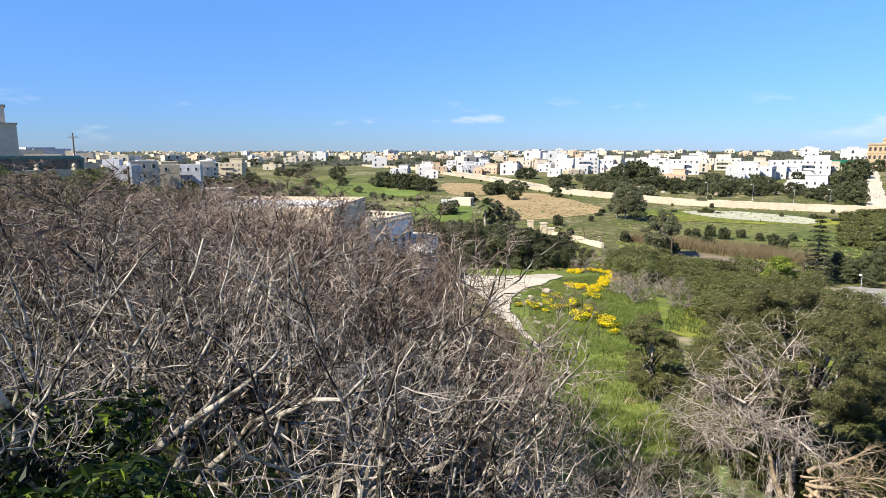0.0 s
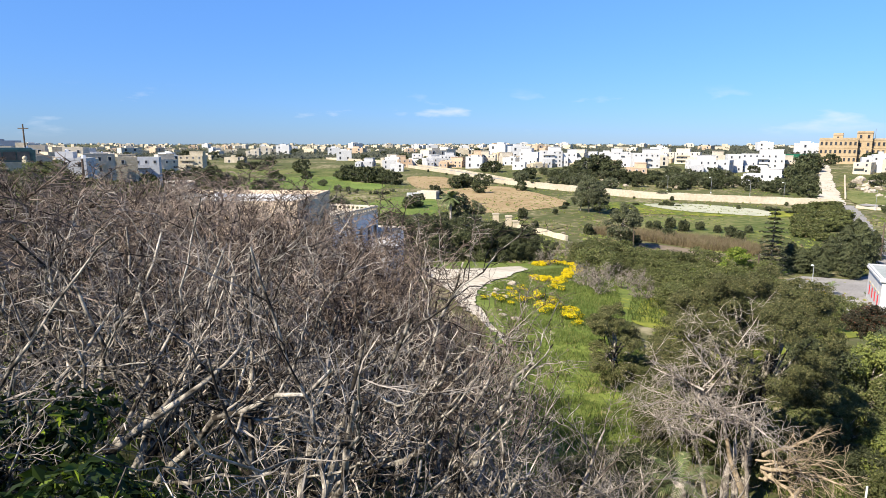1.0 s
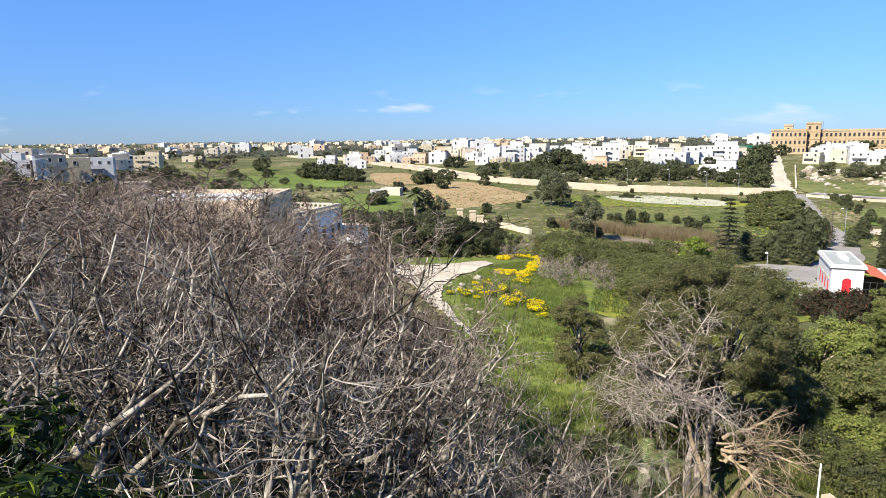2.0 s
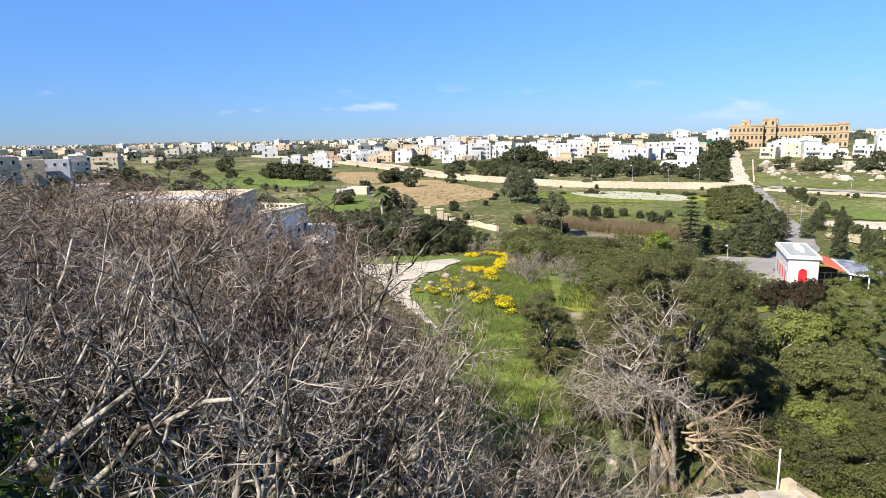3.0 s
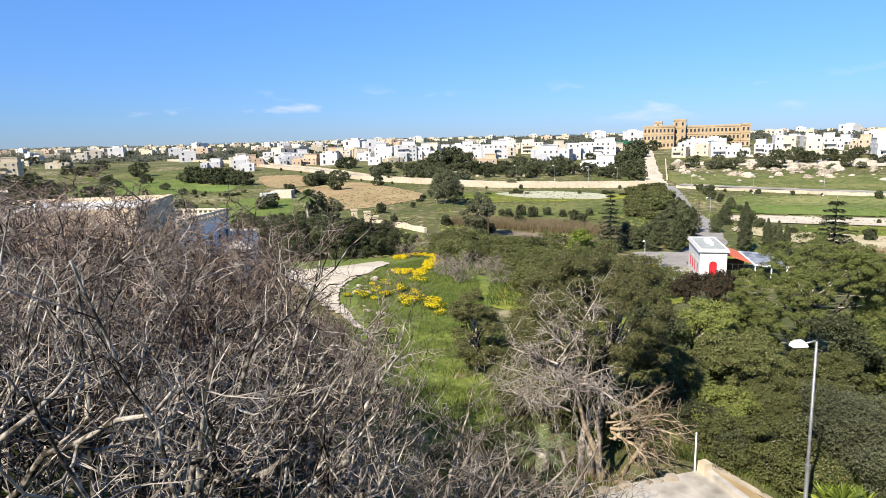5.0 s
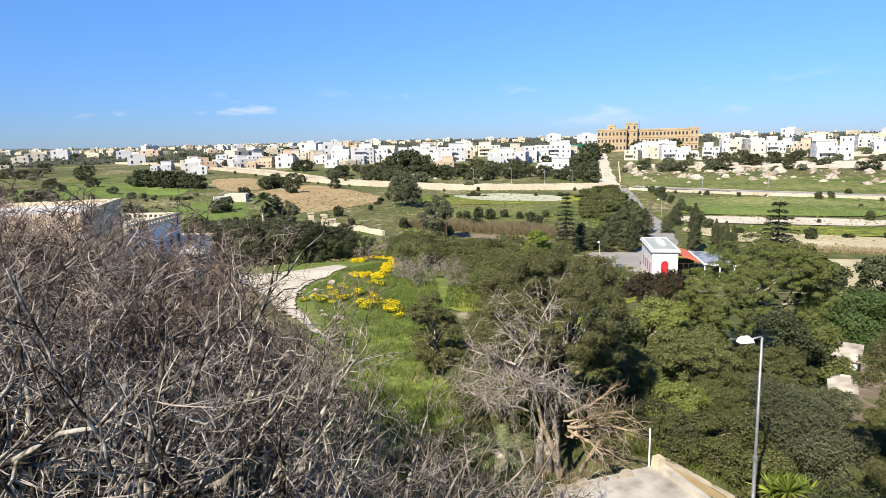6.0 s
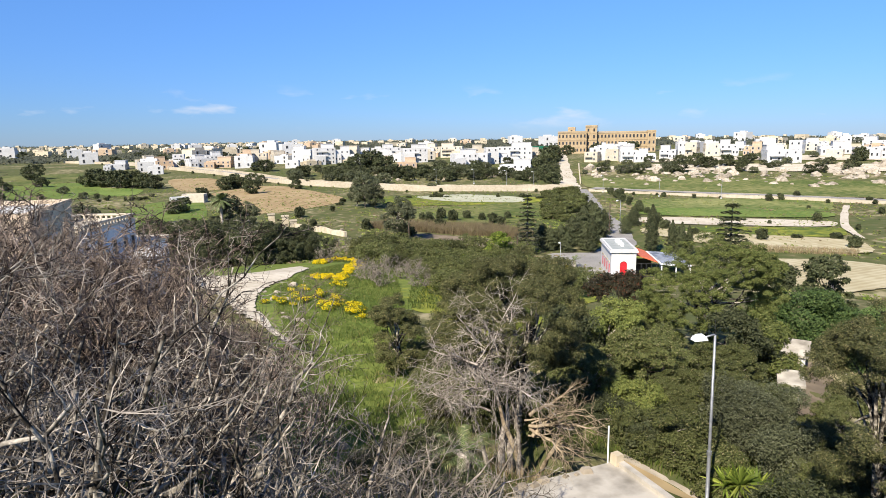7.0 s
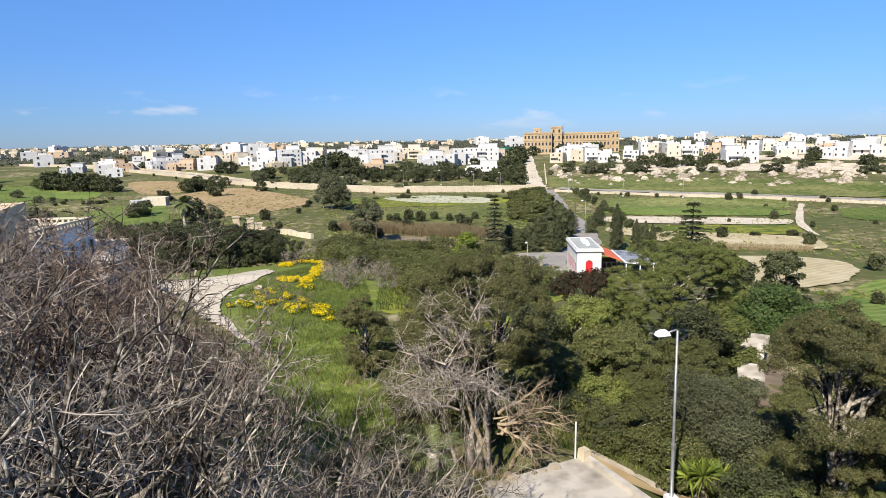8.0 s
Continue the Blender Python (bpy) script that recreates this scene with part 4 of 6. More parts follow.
leafy("olive_bush", on(56.0, 24.5), 34, 2.4, 1.6, "olive", 14000, 0.055, "soft grey-green olive bush", "shrub", clear=0.0, lobes=10)
leafy("hedge_bush", on(46.0, 24.0), 35, 1.9, 1.5, "scrub", 14000, 0.06, "ivy-green hedge bush beside the lane", "shrub", "lane hedge", clear=0.0, lobes=10, tufts=70)
leafy("hedge_bush", on(49.8, 22.6), 36, 1.5, 1.2, "scrub", 12000, 0.06, "ivy-green hedge bush round the lamp post", "shrub", "lane hedge", clear=0.0, lobes=10, tufts=70)
leafy("hedge_bush", on(57.6, 21.0), 37, 1.7, 1.6, "dark", 13000, 0.06, "ivy-green hedge bush with yellowish tips", "shrub", "lane hedge", clear=0.0, lobes=10, tufts=70)
leafy("hedge_bush", on(42.5, 27.0), 38, 1.8, 1.4, "mid", 12000, 0.06, "yellow-green leafy bush in the sun", "shrub", "lane hedge", clear=0.0, lobes=10, tufts=70)
leafy("juniper_tree", on(62.3, 21.5), 39, 7.7, 2.2, "conifer", 125000, 0.029, "dense dark conifer with dead lower limbs", clear=0.2, lobes=24, tufts=360)
leafy("juniper_tree", on(67.5, 24.0), 40, 6.4, 2.6, "conifer", 32000, 0.066, "dense dark conifer with dead lower limbs", clear=0.15, lobes=14, tufts=240)
leafy("climbing_shrub", on(56.0, 50.0), 41, 4.0, 3.4, "vine", 26000, 0.115, "wide bright green climbing shrub", "shrub", clear=0.0, lobes=14, trunk=False, flat=0.7)
for k, (az, r, s) in enumerate(((42.6, 25.2, 0.75), (44.4, 24.2, 0.8), (46.6, 23.6, 0.7), (48.6, 24.6, 0.85), (51.0, 23.6, 0.75), (40.6, 26.2, 0.8))):
    leafy("hedge_bush", on(az, r, s), 140 + k, 1.7, 1.4, ("scrub", "dark")[k % 2], 9000, 0.065, "ivy-green hedge bush beside the sandy lane", "shrub", "lane hedge", clear=0.0, lobes=10, tufts=60)
leafy("hedge_bush", on(60.4, 19.4), 45, 1.5, 1.5, "scrub", 12000, 0.06, "dark low bush under dead pale limbs", "shrub", "lane hedge", clear=0.0, lobes=10, tufts=70)
leafy("climbing_shrub", on(60.5, 47.0), 42, 3.0, 2.8, "vine", 16000, 0.115, "wide bright green climbing shrub", "shrub", clear=0.0, lobes=12, trunk=False, flat=0.7)
leafy("juniper_tree", on(57.8, 62.0), 43, 5.4, 2.2, "dark", 8000, 0.17, "dark conical conifer at the hay field", clear=0.02, lobes=12, tufts=130)
leafy("juniper_tree", on(53.5, 70.0), 44, 4.2, 2.3, "dark", 6000, 0.18, "dark low conifer at the hay field", clear=0.02, lobes=10, tufts=100)
yucca(on(52.7, 21.6, 1.25), 51, 5, "spiky yellow-green yucca clump by the wall")
yucca(on(54.6, 21.2, 1.15), 52, 4, "spiky yellow-green yucca clump by the wall")
palm(on(26.8, 18.8), 53, 1.3, 13, 1.7, "small feathery palm under dead branches", "young_palm")
palm(on(24.5, 19.5), 54, 0.3, 10, 1.3, "small feathery palm under dead branches", "young_palm")


def dead_tangle(m, seed, label):
    """A dead tree: bare upright stems, limbs that spread to one side, and a grey mass of drooping curled twigs."""
    rng = np.random.default_rng(seed)
    root = thing("dead_tree", m, label, "tree", "dead trees")
    for k, (x, y, lx) in enumerate(((-0.25, 0.0, -0.10), (0.1, 0.1, 0.03), (0.42, -0.05, 0.06), (-0.7, 0.3, -0.22))):
        p = kinked(rng, np.array([[x, y, -0.3]]), np.array([[lx, 0.02, 1.0]]), np.array([4.3 - 0.4 * k]), 10, 0.10, 0.03)
        part("stem", Build().tubes(p, np.linspace(0.165 - 0.02 * k, 0.03, 10)[None], 9), M["bark_pale"], root, smooth=True)
    n = 22
    start = np.stack([rng.uniform(-1.3, 0.3, n), rng.normal(0, 0.3, n), rng.uniform(2.5, 5.1, n)], 1)
    way = np.stack([rng.uniform(-1.5, 0.4, n), rng.uniform(-0.6, 0.4, n), rng.uniform(-0.1, 0.9, n)], 1)
    p0 = kinked(rng, start, way, rng.uniform(1.6, 3.2, n), 8, 0.38, -0.04)
    r0 = rng.uniform(0.022, 0.05, n)[:, None] * np.linspace(1, 0.35, 8)[None]
    for k in range(n):
        part("limb", Build().tubes(p0[k:k + 1], r0[k:k + 1], 6), M["bark_pale"], root, smooth=True)
    p1, r1 = sprays(rng, p0, r0, 14, 0.48, 7, (30, 90), 0.45, -0.06, low=0.15, thin=0.5, least=0.009)
    p2, r2 = sprays(rng, p1, r1, 7, 0.60, 5, (30, 90), 0.45, -0.10, low=0.2, thin=0.6, least=0.0065)
    hang = np.column_stack([rng.uniform(-2.2, 0.4, 90), rng.normal(-0.2, 0.4, 90), rng.uniform(2.4, 4.8, 90)])
    p3 = kinked(rng, hang, np.column_stack([rng.normal(-0.1, 0.5, 90), rng.normal(0, 0.4, 90), np.full(90, -1.0)]), rng.uniform(0.6, 1.6, 90), 6, 0.40, -0.1)
    b = Build().tubes(p1, r1, 3).tubes(p2, r2, 3).tubes(p3, np.tile(np.linspace(0.009, 0.005, 6), (90, 1)), 3)
    tagged(part("twig_mass", b, M["bark_pale"], root), kind="stuff")
    return root


dead_tangle(on(31.2, 21.0, 1.0, -31, 0.92), 16, "dead grey tangled tree with drooping twigs")


def broken_tree(m, seed, label):
    """A split tree with tan, bent limbs that sag sideways over the terrace and end in long thin shoots."""
    rng = np.random.default_rng(seed)
    root = thing("broken_tree", m, label, "tree", "dead trees")
    for k, lean in enumerate(((-0.12, 0.05), (0.22, -0.05))):
        p = limbs(rng, np.array([[lean[0], lean[1], -0.3]]), np.array([[lean[0], lean[1], 1.0]]), np.array([3.4 - 0.6 * k]), 9, 0.12, 0.05)
        part("trunk", Build().tubes(p, np.linspace(0.15 - 0.03 * k, 0.06, 9)[None], 9), M["wood_tan"], root, smooth=True)
    n = 8
    start = np.stack([rng.uniform(0.0, 0.35, n), rng.uniform(-0.2, 0.2, n), rng.uniform(1.5, 2.7, n)], 1)
    way = np.stack([rng.uniform(0.9, 1.3, n), rng.normal(-0.15, 0.4, n), rng.uniform(-0.15, 0.55, n)], 1)
    p0 = kinked(rng, start, way, rng.uniform(1.3, 2.5, n), 9, 0.42, -0.05)
    r0 = rng.uniform(0.035, 0.08, n)[:, None] * np.linspace(1, 0.35, 9)[None]
    p1, r1 = sprays(rng, p0, r0, 14, 0.50, 7, (15, 70), 0.34, -0.04, low=0.2, thin=0.45, least=0.010)
    p2, r2 = sprays(rng, p1, r1, 4, 0.6, 5, (15, 70), 0.32, -0.08, thin=0.6, least=0.007)
    for k in range(n):
        part("limb", Build().tubes(p0[k:k + 1], r0[k:k + 1], 7), M["wood_tan"], root, smooth=True)
    tagged(part("twig_mass", Build().tubes(p1, r1, 4).tubes(p2, r2, 3), M["wood_tan"], root), kind="stuff")
    return root


broken_tree(on(32.8, 20.9, 1.0, -33), 17, "broken tan tree with sagging split limbs")
dead = bare_tree(on(62.0, 19.0, 0.7, 40, 0.6), 18, 2.6, 4, (6, 5, 4), 0.006, M["bark_pale"], "dead pale limbs under a conifer", lean=(40, 80), stem_r=0.04, group="dead trees", rise=0.05)

# the meadow, its flowers and the dry brush
rng = np.random.default_rng(5)
MEADOW = [(8.5, 56), (15.4, 68), (20, 74), (26, 72), (22, 60), (17, 44), (14, 31), (10, 20), (6, 22), (6.8, 36), (7.4, 47)]
blades("grass", inside(rng, MEADOW, 50000), 0.30, LEAF["grass"], "long fresh green meadow grass", "grass", 61, width=0.016)
blades("grass", inside(rng, [(-9, 4), (-12, 22), (6, 30), (14, 22), (8, 5)], 26000), 0.25, LEAF["grass"], "grass and weeds under the bare trees", "grass", 62, width=0.012)
blades("dry_brush", inside(rng, [(-1, 5), (1, 17), (9, 22), (13, 15), (6, 5)], 5200), 0.7, M["straw"], "dry brown stalks and brush on the slope", "brush", 63, lean=0.45, width=0.009)
blades("grass", inside(rng, [(13, 21), (16, 31), (30, 26), (24, 13), (17.6, 13.4), (15.2, 17.6)], 20000), 0.35, LEAF["grass"], "tall weeds along the lane", "grass", 64, width=0.014)


blades("grass", inside(rng, [(20, 86), (24, 60), (17, 44), (30, 38), (46, 60), (34, 80)], 22000), 0.42, LEAF["grass"], "rough long grass between scrub bushes", "grass", 65, lean=0.5, width=0.026)


def flower_bush(m, seed, radius, height, flowers, label):
    rng = np.random.default_rng(seed)
    root = thing("flowering_bush", m, label, "flowers", "yellow flowering bushes")
    c, d, _ = crown_points(rng, lobes_of(rng, height, radius, 6, 0.0, 0.7), 900)
    c[:, 2] = np.maximum(c[:, 2], 0.03)
    part("foliage", Build().leaves(c, d, 0.10, rng), LEAF["lime"], root)
    c, d, _ = crown_points(rng, lobes_of(rng, height * 1.06, radius, 6, 0.0, 0.7), flowers, 0.93)
    keep = c[:, 2] > height * 0.3
    part("blossom", Build().leaves(c[keep], d[keep] + np.array([0, 0, 0.7]), 0.085, rng, 1.2), LEAF["yellow"], root)
    return root


first = flower_bush(scaled(18.9, 66.0, float(ground_height(18.9, 66.0)), 0.8), 71, 1.0, 0.8, 2600, "low green bush covered in yellow flowers")
rng = np.random.default_rng(72)
arc = [(18.2, 78), (19.0, 82), (20.8, 83), (22.4, 83), (23.0, 79), (22.2, 74), (20.6, 69), (18.9, 65), (17.4, 61.5), (15.6, 58.2), (14.2, 58.8), (12.9, 61)]
for k in range(96):
    # the bushes grow in a broken horseshoe along the rim of the mound
    t = (len(arc) - 1.001) * rng.uniform(0, 1) ** 1.3
    a, c, f = arc[int(t)], arc[int(t) + 1], t % 1
    x, y = a[0] + (c[0] - a[0]) * f + rng.normal(0, 0.35), a[1] + (c[1] - a[1]) * f + rng.normal(0, 0.7)
    copy_thing(first, scaled(x, y, float(ground_height(x, y)), rng.uniform(0.4, 0.85), rng.uniform(0, 360)))
thin = flower_bush(scaled(11.4, 46.5, float(ground_height(11.4, 46.5)), 1.0), 73, 0.8, 0.7, 420, "loose weedy bush with scattered yellow flowers")
for k in range(26):
    x, y = ((8.4, 50.5), (11.6, 46.3), (12.8, 43.6), (12.2, 48.8), (9.4, 49.6), (11.6, 50.4), (14.5, 55), (10.8, 54))[k % 8]
    x, y = x + rng.normal(0, 0.6), y + rng.normal(0, 1.0)
    copy_thing(thin, scaled(x, y, float(ground_height(x, y)), rng.uniform(0.45, 1.0), rng.uniform(0, 360)))

# scrub behind the meadow
bush = leafy("evergreen_bush", on(0.5, 92.0), 81, 5.3, 3.9, "dark", 9000, 0.17, "dark evergreen bush in a dense hedge", "shrub", "dark hedge bushes", clear=0.0, lobes=13, trunk=False, tufts=150)
for az, r, s in [(-3.0, 95, 0.9), (3.4, 88, 1.0), (5.6, 93, 1.05), (7.6, 87, 0.9), (9.4, 93, 0.85), (11.6, 96, 0.8), (-0.5, 100, 1.0), (2.6, 104, 0.9), (7.0, 102, 0.9), (9.9, 86, 0.6), (-5.5, 104, 0.8), (12.8, 88, 0.6), (-2.0, 90, 0.8), (1.8, 95, 0.95), (4.4, 97, 0.95), (6.4, 85, 0.75), (8.4, 90, 0.85), (10.6, 91, 0.7), (-4.2, 99, 0.85), (3.0, 84, 0.6)]:
    copy_thing(bush, on(az, r, s, rng.uniform(0, 360)))
scrub = leafy("scrub_bush", on(18.0, 74.0), 82, 2.6, 2.5, "scrub", 5200, 0.13, "tangled green scrub bush", "shrub", "scrub bushes", clear=0.0, lobes=11, trunk=False, tufts=110)
for i in range(30):
    az = 17.2 + i * 0.54
    copy_thing(scrub, on(az, 89 + 6 * math.sin(i * 1.7) + rng.uniform(-3, 3), rng.uniform(0.8, 1.25), rng.uniform(0, 360)))
for az, r, s in [(25, 70, 0.8), (27.5, 72, 1.0), (29, 66, 0.9), (31.5, 72, 1.0), (34, 68, 1.0), (36, 60, 1.0), (33, 52, 0.9), (29.5, 54, 0.8), (35.5, 46, 0.8), (22.5, 74, 0.6), (20.2, 78, 0.6), (38, 66, 0.8), (30.5, 80, 1.1), (33, 82, 1.0)]:
    copy_thing(scrub, on(az, r, s, rng.uniform(0, 360)))
for x, y in inside(rng, [(23, 52), (27, 66), (40, 66), (44, 58), (32, 42), (22, 38)], 26):
    copy_thing(scrub, scaled(x, y, float(ground_height(x, y)), rng.uniform(0.35, 0.75), rng.uniform(0, 360)))
for i in range(26):
    # scrub between the thicket and the upper road's parapet
    copy_thing(scrub if i % 3 else bush, on(rng.uniform(-40, -22), rng.uniform(38, 76), rng.uniform(0.6, 1.2) * (1 if i % 3 else 0.5), rng.uniform(0, 360)))
greyscrub = bare_tree(on(17.6, 60.0), 83, 1.9, 7, (5, 5, 4), 0.016, M["bark_silver"], "leafless grey-brown scrub beside the grass", lean=(10, 70), stem_r=0.04, spurs=0, group="grey scrub", split=False)
for az, r, s in [(18.6, 57, 0.9), (16.9, 66, 0.8), (19.5, 66, 1.0), (13.6, 82, 1.1), (15.2, 98, 1.3), (17, 101, 1.3), (24, 92, 1.2), (28, 88, 1.1), (22, 74, 0.8), (26.2, 73, 0.9), (20.8, 62, 0.8), (21.8, 66, 1.0), (18.2, 62, 0.8), (22.6, 58, 0.9), (45.5, 29, 0.6), (20.5, 41, 0.7)]:
    copy_thing(greyscrub, on(az, r, s * greyscrub.scale[0], rng.uniform(0, 360)))
lime = leafy("yellow_green_tree", on(29.9, 90.0), 84, 5.6, 1.9, "lime", 4200, 0.17, "upright bright yellow-green tree", clear=0.05, lobes=10, tufts=90)
copy_thing(lime, on(26.8, 82, 0.5, 90))
euc = leafy("eucalyptus_tree", on(20.3, 116.0), 85, 7.6, 3.1, "olive", 6500, 0.22, "loose grey-green eucalyptus tree", group="eucalyptus trees", clear=0.12, lobes=12, tufts=110)
copies(euc, [on(17.4, 180, 1.25, 70), on(18.3, 176, 0.95, 200), on(16.6, 184, 0.9, 300), on(5.6, 142, 0.95, 120), on(6.8, 140, 0.75, 30)])
palm(on(4.7, 138.0), 86, 7.0, 34, 3.1, "tall date palm with feathery grey-green crown")
palm(on(-0.2, 76.0), 87, 0.8, 18, 2.2, "low bushy palm beside the hedge", "young_palm")
palm(on(36.9, 93.0), 88, 1.2, 14, 1.6, "small palm near the roundabout", "young_palm")
reeds = inside(rng, [(40, 128), (48, 118), (62, 101), (68, 104), (64, 116), (46, 132)], 17000)
blades("reeds", reeds, 1.7, LEAF["reed"], "dense bed of dry tan reeds", "reeds", 89, lean=0.35, width=0.03)
blades("reeds", inside(rng, [(84, 76), (100, 60), (104, 62), (88, 79)], 3500), 0.8, LEAF["reed"], "dry tan reeds along a field", "reeds", 90, lean=0.4, width=0.03)
norfolk_pine(on(32.5, 104.0), 91, 11.0, 3.2, "tall grey-green norfolk pine with sparse tiers", "dark", 13, 0.6)
norfolk_pine(on(50.0, 84.0), 92, 11.4, 4.4, "tall dark norfolk pine with layered branches", "dark", 13, 1.5)
cyp = cypress(on(43.6, 108.0), 93, 8.2, 1.0, 3600, 0.2, "slim dark green cypress tree")
copies(cyp, [on(45.3, 106, 0.66, 60, 0.72), on(46.1, 105, 0.72, 160, 0.7), on(46.7, 106, 0.7, 260, 0.62), on(38.4, 106, 0.9, 20, 0.75)])
pine = cypress(on(38.6, 118.0), 94, 7.2, 2.3, 6000, 0.2, "dark green ragged pine beside the road", "roadside pines", "pine_tree")
copies(pine, [on(37.6, 117, 0.95, 90), on(36.6, 113, 0.75, 200), on(35.6, 110, 0.6, 40), on(38.2, 123, 1.0, 310), on(34.7, 108, 0.55, 120), on(37.9, 109, 0.7, 250), on(39.4, 127, 0.7, 10), on(36.2, 106, 0.5, 60), on(41.3, 128, 0.5, 60), on(42.0, 140, 0.6, 70), on(33.9, 111, 0.6, 70)])

# shrubs along the road, on the far hillside and in the valley
small = leafy("round_shrub", on(24.5, 150.0), 95, 2.6, 1.7, "dark", 900, 0.28, "rounded dark green shrub", "shrub", "valley shrubs", clear=0.0, lobes=8, trunk=False)
carob = leafy("hillside_tree", on(20.0, 300.0), 96, 6.0, 4.2, "dark", 1500, 0.52, "dark rounded carob tree on the hillside", group="hillside trees", clear=0.05, lobes=11, tufts=80, fine=False)
olive = leafy("hillside_tree", on(25.0, 290.0), 97, 4.2, 3.2, "olive", 1000, 0.48, "grey-green rounded tree on the hillside", group="hillside trees", clear=0.05, lobes=9, tufts=60, fine=False)
for az, r, s in [(22.6, 148, 0.7), (23.2, 144, 0.9), (25.6, 146, 1.0), (26.8, 150, 0.8), (28.2, 147, 0.7), (29.3, 142, 0.9), (21.2, 150, 0.6), (30.6, 150, 0.7), (30.0, 138, 0.8)]:
    copy_thing(small, on(az, r, s, rng.uniform(0, 360)))
bank = inside(rng, [(119, 176), (136, 182), (112, 146), (86, 117), (83, 121), (98, 146)], 80)
verge = leafy("hedge_shrub", on(34.5, 150.0), 101, 2.4, 1.9, "scrub", 1300, 0.25, "olive green shrub in a dense hedge bank", "shrub", "hedge bank", clear=0.0, lobes=9, trunk=False, flat=0.7)
for i, (x, y) in enumerate(bank):
    copy_thing(verge, scaled(x, y, float(ground_height(x, y)), rng.uniform(0.8, 1.4), rng.uniform(0, 360), rng.uniform(0.6, 1.1)))
for i in range(24):
    t = i / 23
    x, y = 82 + 54 * t, 88 + 88 * t
    copy_thing(small, scaled(x + 5 + rng.uniform(0, 4), y - 3 + rng.uniform(-2, 1), float(ground_height(x + 5, y - 3)), rng.uniform(0.5, 1.1), rng.uniform(0, 360)))
for i in range(60):
    az, r = rng.uniform(10.5, 35.0), rng.uniform(268, 350)
    if r < 280 and az < 14:
        continue
    copy_thing(carob if rng.random() < 0.6 else olive, on(az, r, rng.uniform(0.45, 1.1), rng.uniform(0, 360)))
for i in range(70):
    az = rng.uniform(13, 35.2)
    r = np.interp(az, (13, 21, 27, 35.2), (300, 292, 262, 240)) + rng.uniform(4, 40)
    copy_thing(carob if rng.random() < 0.8 else olive, on(az, r, rng.uniform(0.4, 0.8), rng.uniform(0, 360)))
for i in range(54):
    az, r = rng.uniform(37.3, 64), rng.uniform(285, 345)
    copy_thing(carob if rng.random() < 0.6 else olive, on(az, r, rng.uniform(0.4, 0.9), rng.uniform(0, 360)))
for az, r, s in [(34.2, 330, 1.3), (34.6, 345, 1.3), (34.0, 315, 1.1), (33.4, 300, 1.0), (34.7, 360, 1.2), (17.0, 330, 1.5), (18.2, 340, 1.6), (19.2, 325, 1.3), (16.0, 320, 1.1), (36.0, 420, 1.0), (38.5, 425, 1.1), (40.8, 430, 1.2), (41.6, 428, 1.2)]:
    copy_thing(carob, on(az, r, s, rng.uniform(0, 360)))
for az, r, s in [(-3.9, 318, 1.1), (-3.0, 306, 1.2), (-2.2, 312, 1.1), (-1.3, 300, 1.0), (-0.5, 292, 0.9), (-4.6, 330, 1.2), (-5.2, 325, 1.0), (5.2, 268, 0.8), (5.9, 274, 0.9), (6.4, 271, 0.7), (7.4, 300, 0.7), (8.2, 296, 0.6), (-6.4, 168, 1.1), (-7.4, 172, 1.1), (-5.6, 175, 0.9), (-8.4, 178, 1.0), (1.0, 185, 0.6), (1.6, 190, 0.6), (3.2, 230, 0.6), (11.2, 255, 0.6)]:
    copy_thing(carob if r > 200 or s < 0.7 else olive, on(az, r, s, rng.uniform(0, 360)))
for i in range(90):
    az, r = rng.uniform(-36, 9), 240 + 560 * rng.uniform(0, 1) ** 1.2
    if (-12 < az < 6 and r < 330):
        continue
    copy_thing(carob if rng.random() < 0.55 else olive, on(az, r, rng.uniform(0.5, 1.25), rng.uniform(0, 360)))
for i in range(46):
    copy_thing(carob if i % 3 else olive, on(rng.uniform(-36, -7), rng.uniform(215, 430), rng.uniform(0.5, 1.1), rng.uniform(0, 360)))
for i in range(26):
    az, r = rng.uniform(52, 70), rng.uniform(78, 230)
    if 60 < r < 110 and az < 62:
        continue
    copy_thing(small, on(az, r, rng.uniform(0.35, 0.9), rng.uniform(0, 360)))
for line, k in ((BYPASS_EAST, 12), (BYPASS, 12)):
    p = np.array(line, float)
    for i in range(k):
        t = rng.uniform(0, len(p) - 1.001)
        q = p[int(t)] + (p[int(t) + 1] - p[int(t)]) * (t - int(t))
        copy_thing(small, scaled(q[0] - 3 - rng.uniform(0, 3), q[1] - 3, float(ground_height(q[0] - 3, q[1] - 3)), rng.uniform(0.25, 0.6), rng.uniform(0, 360)))

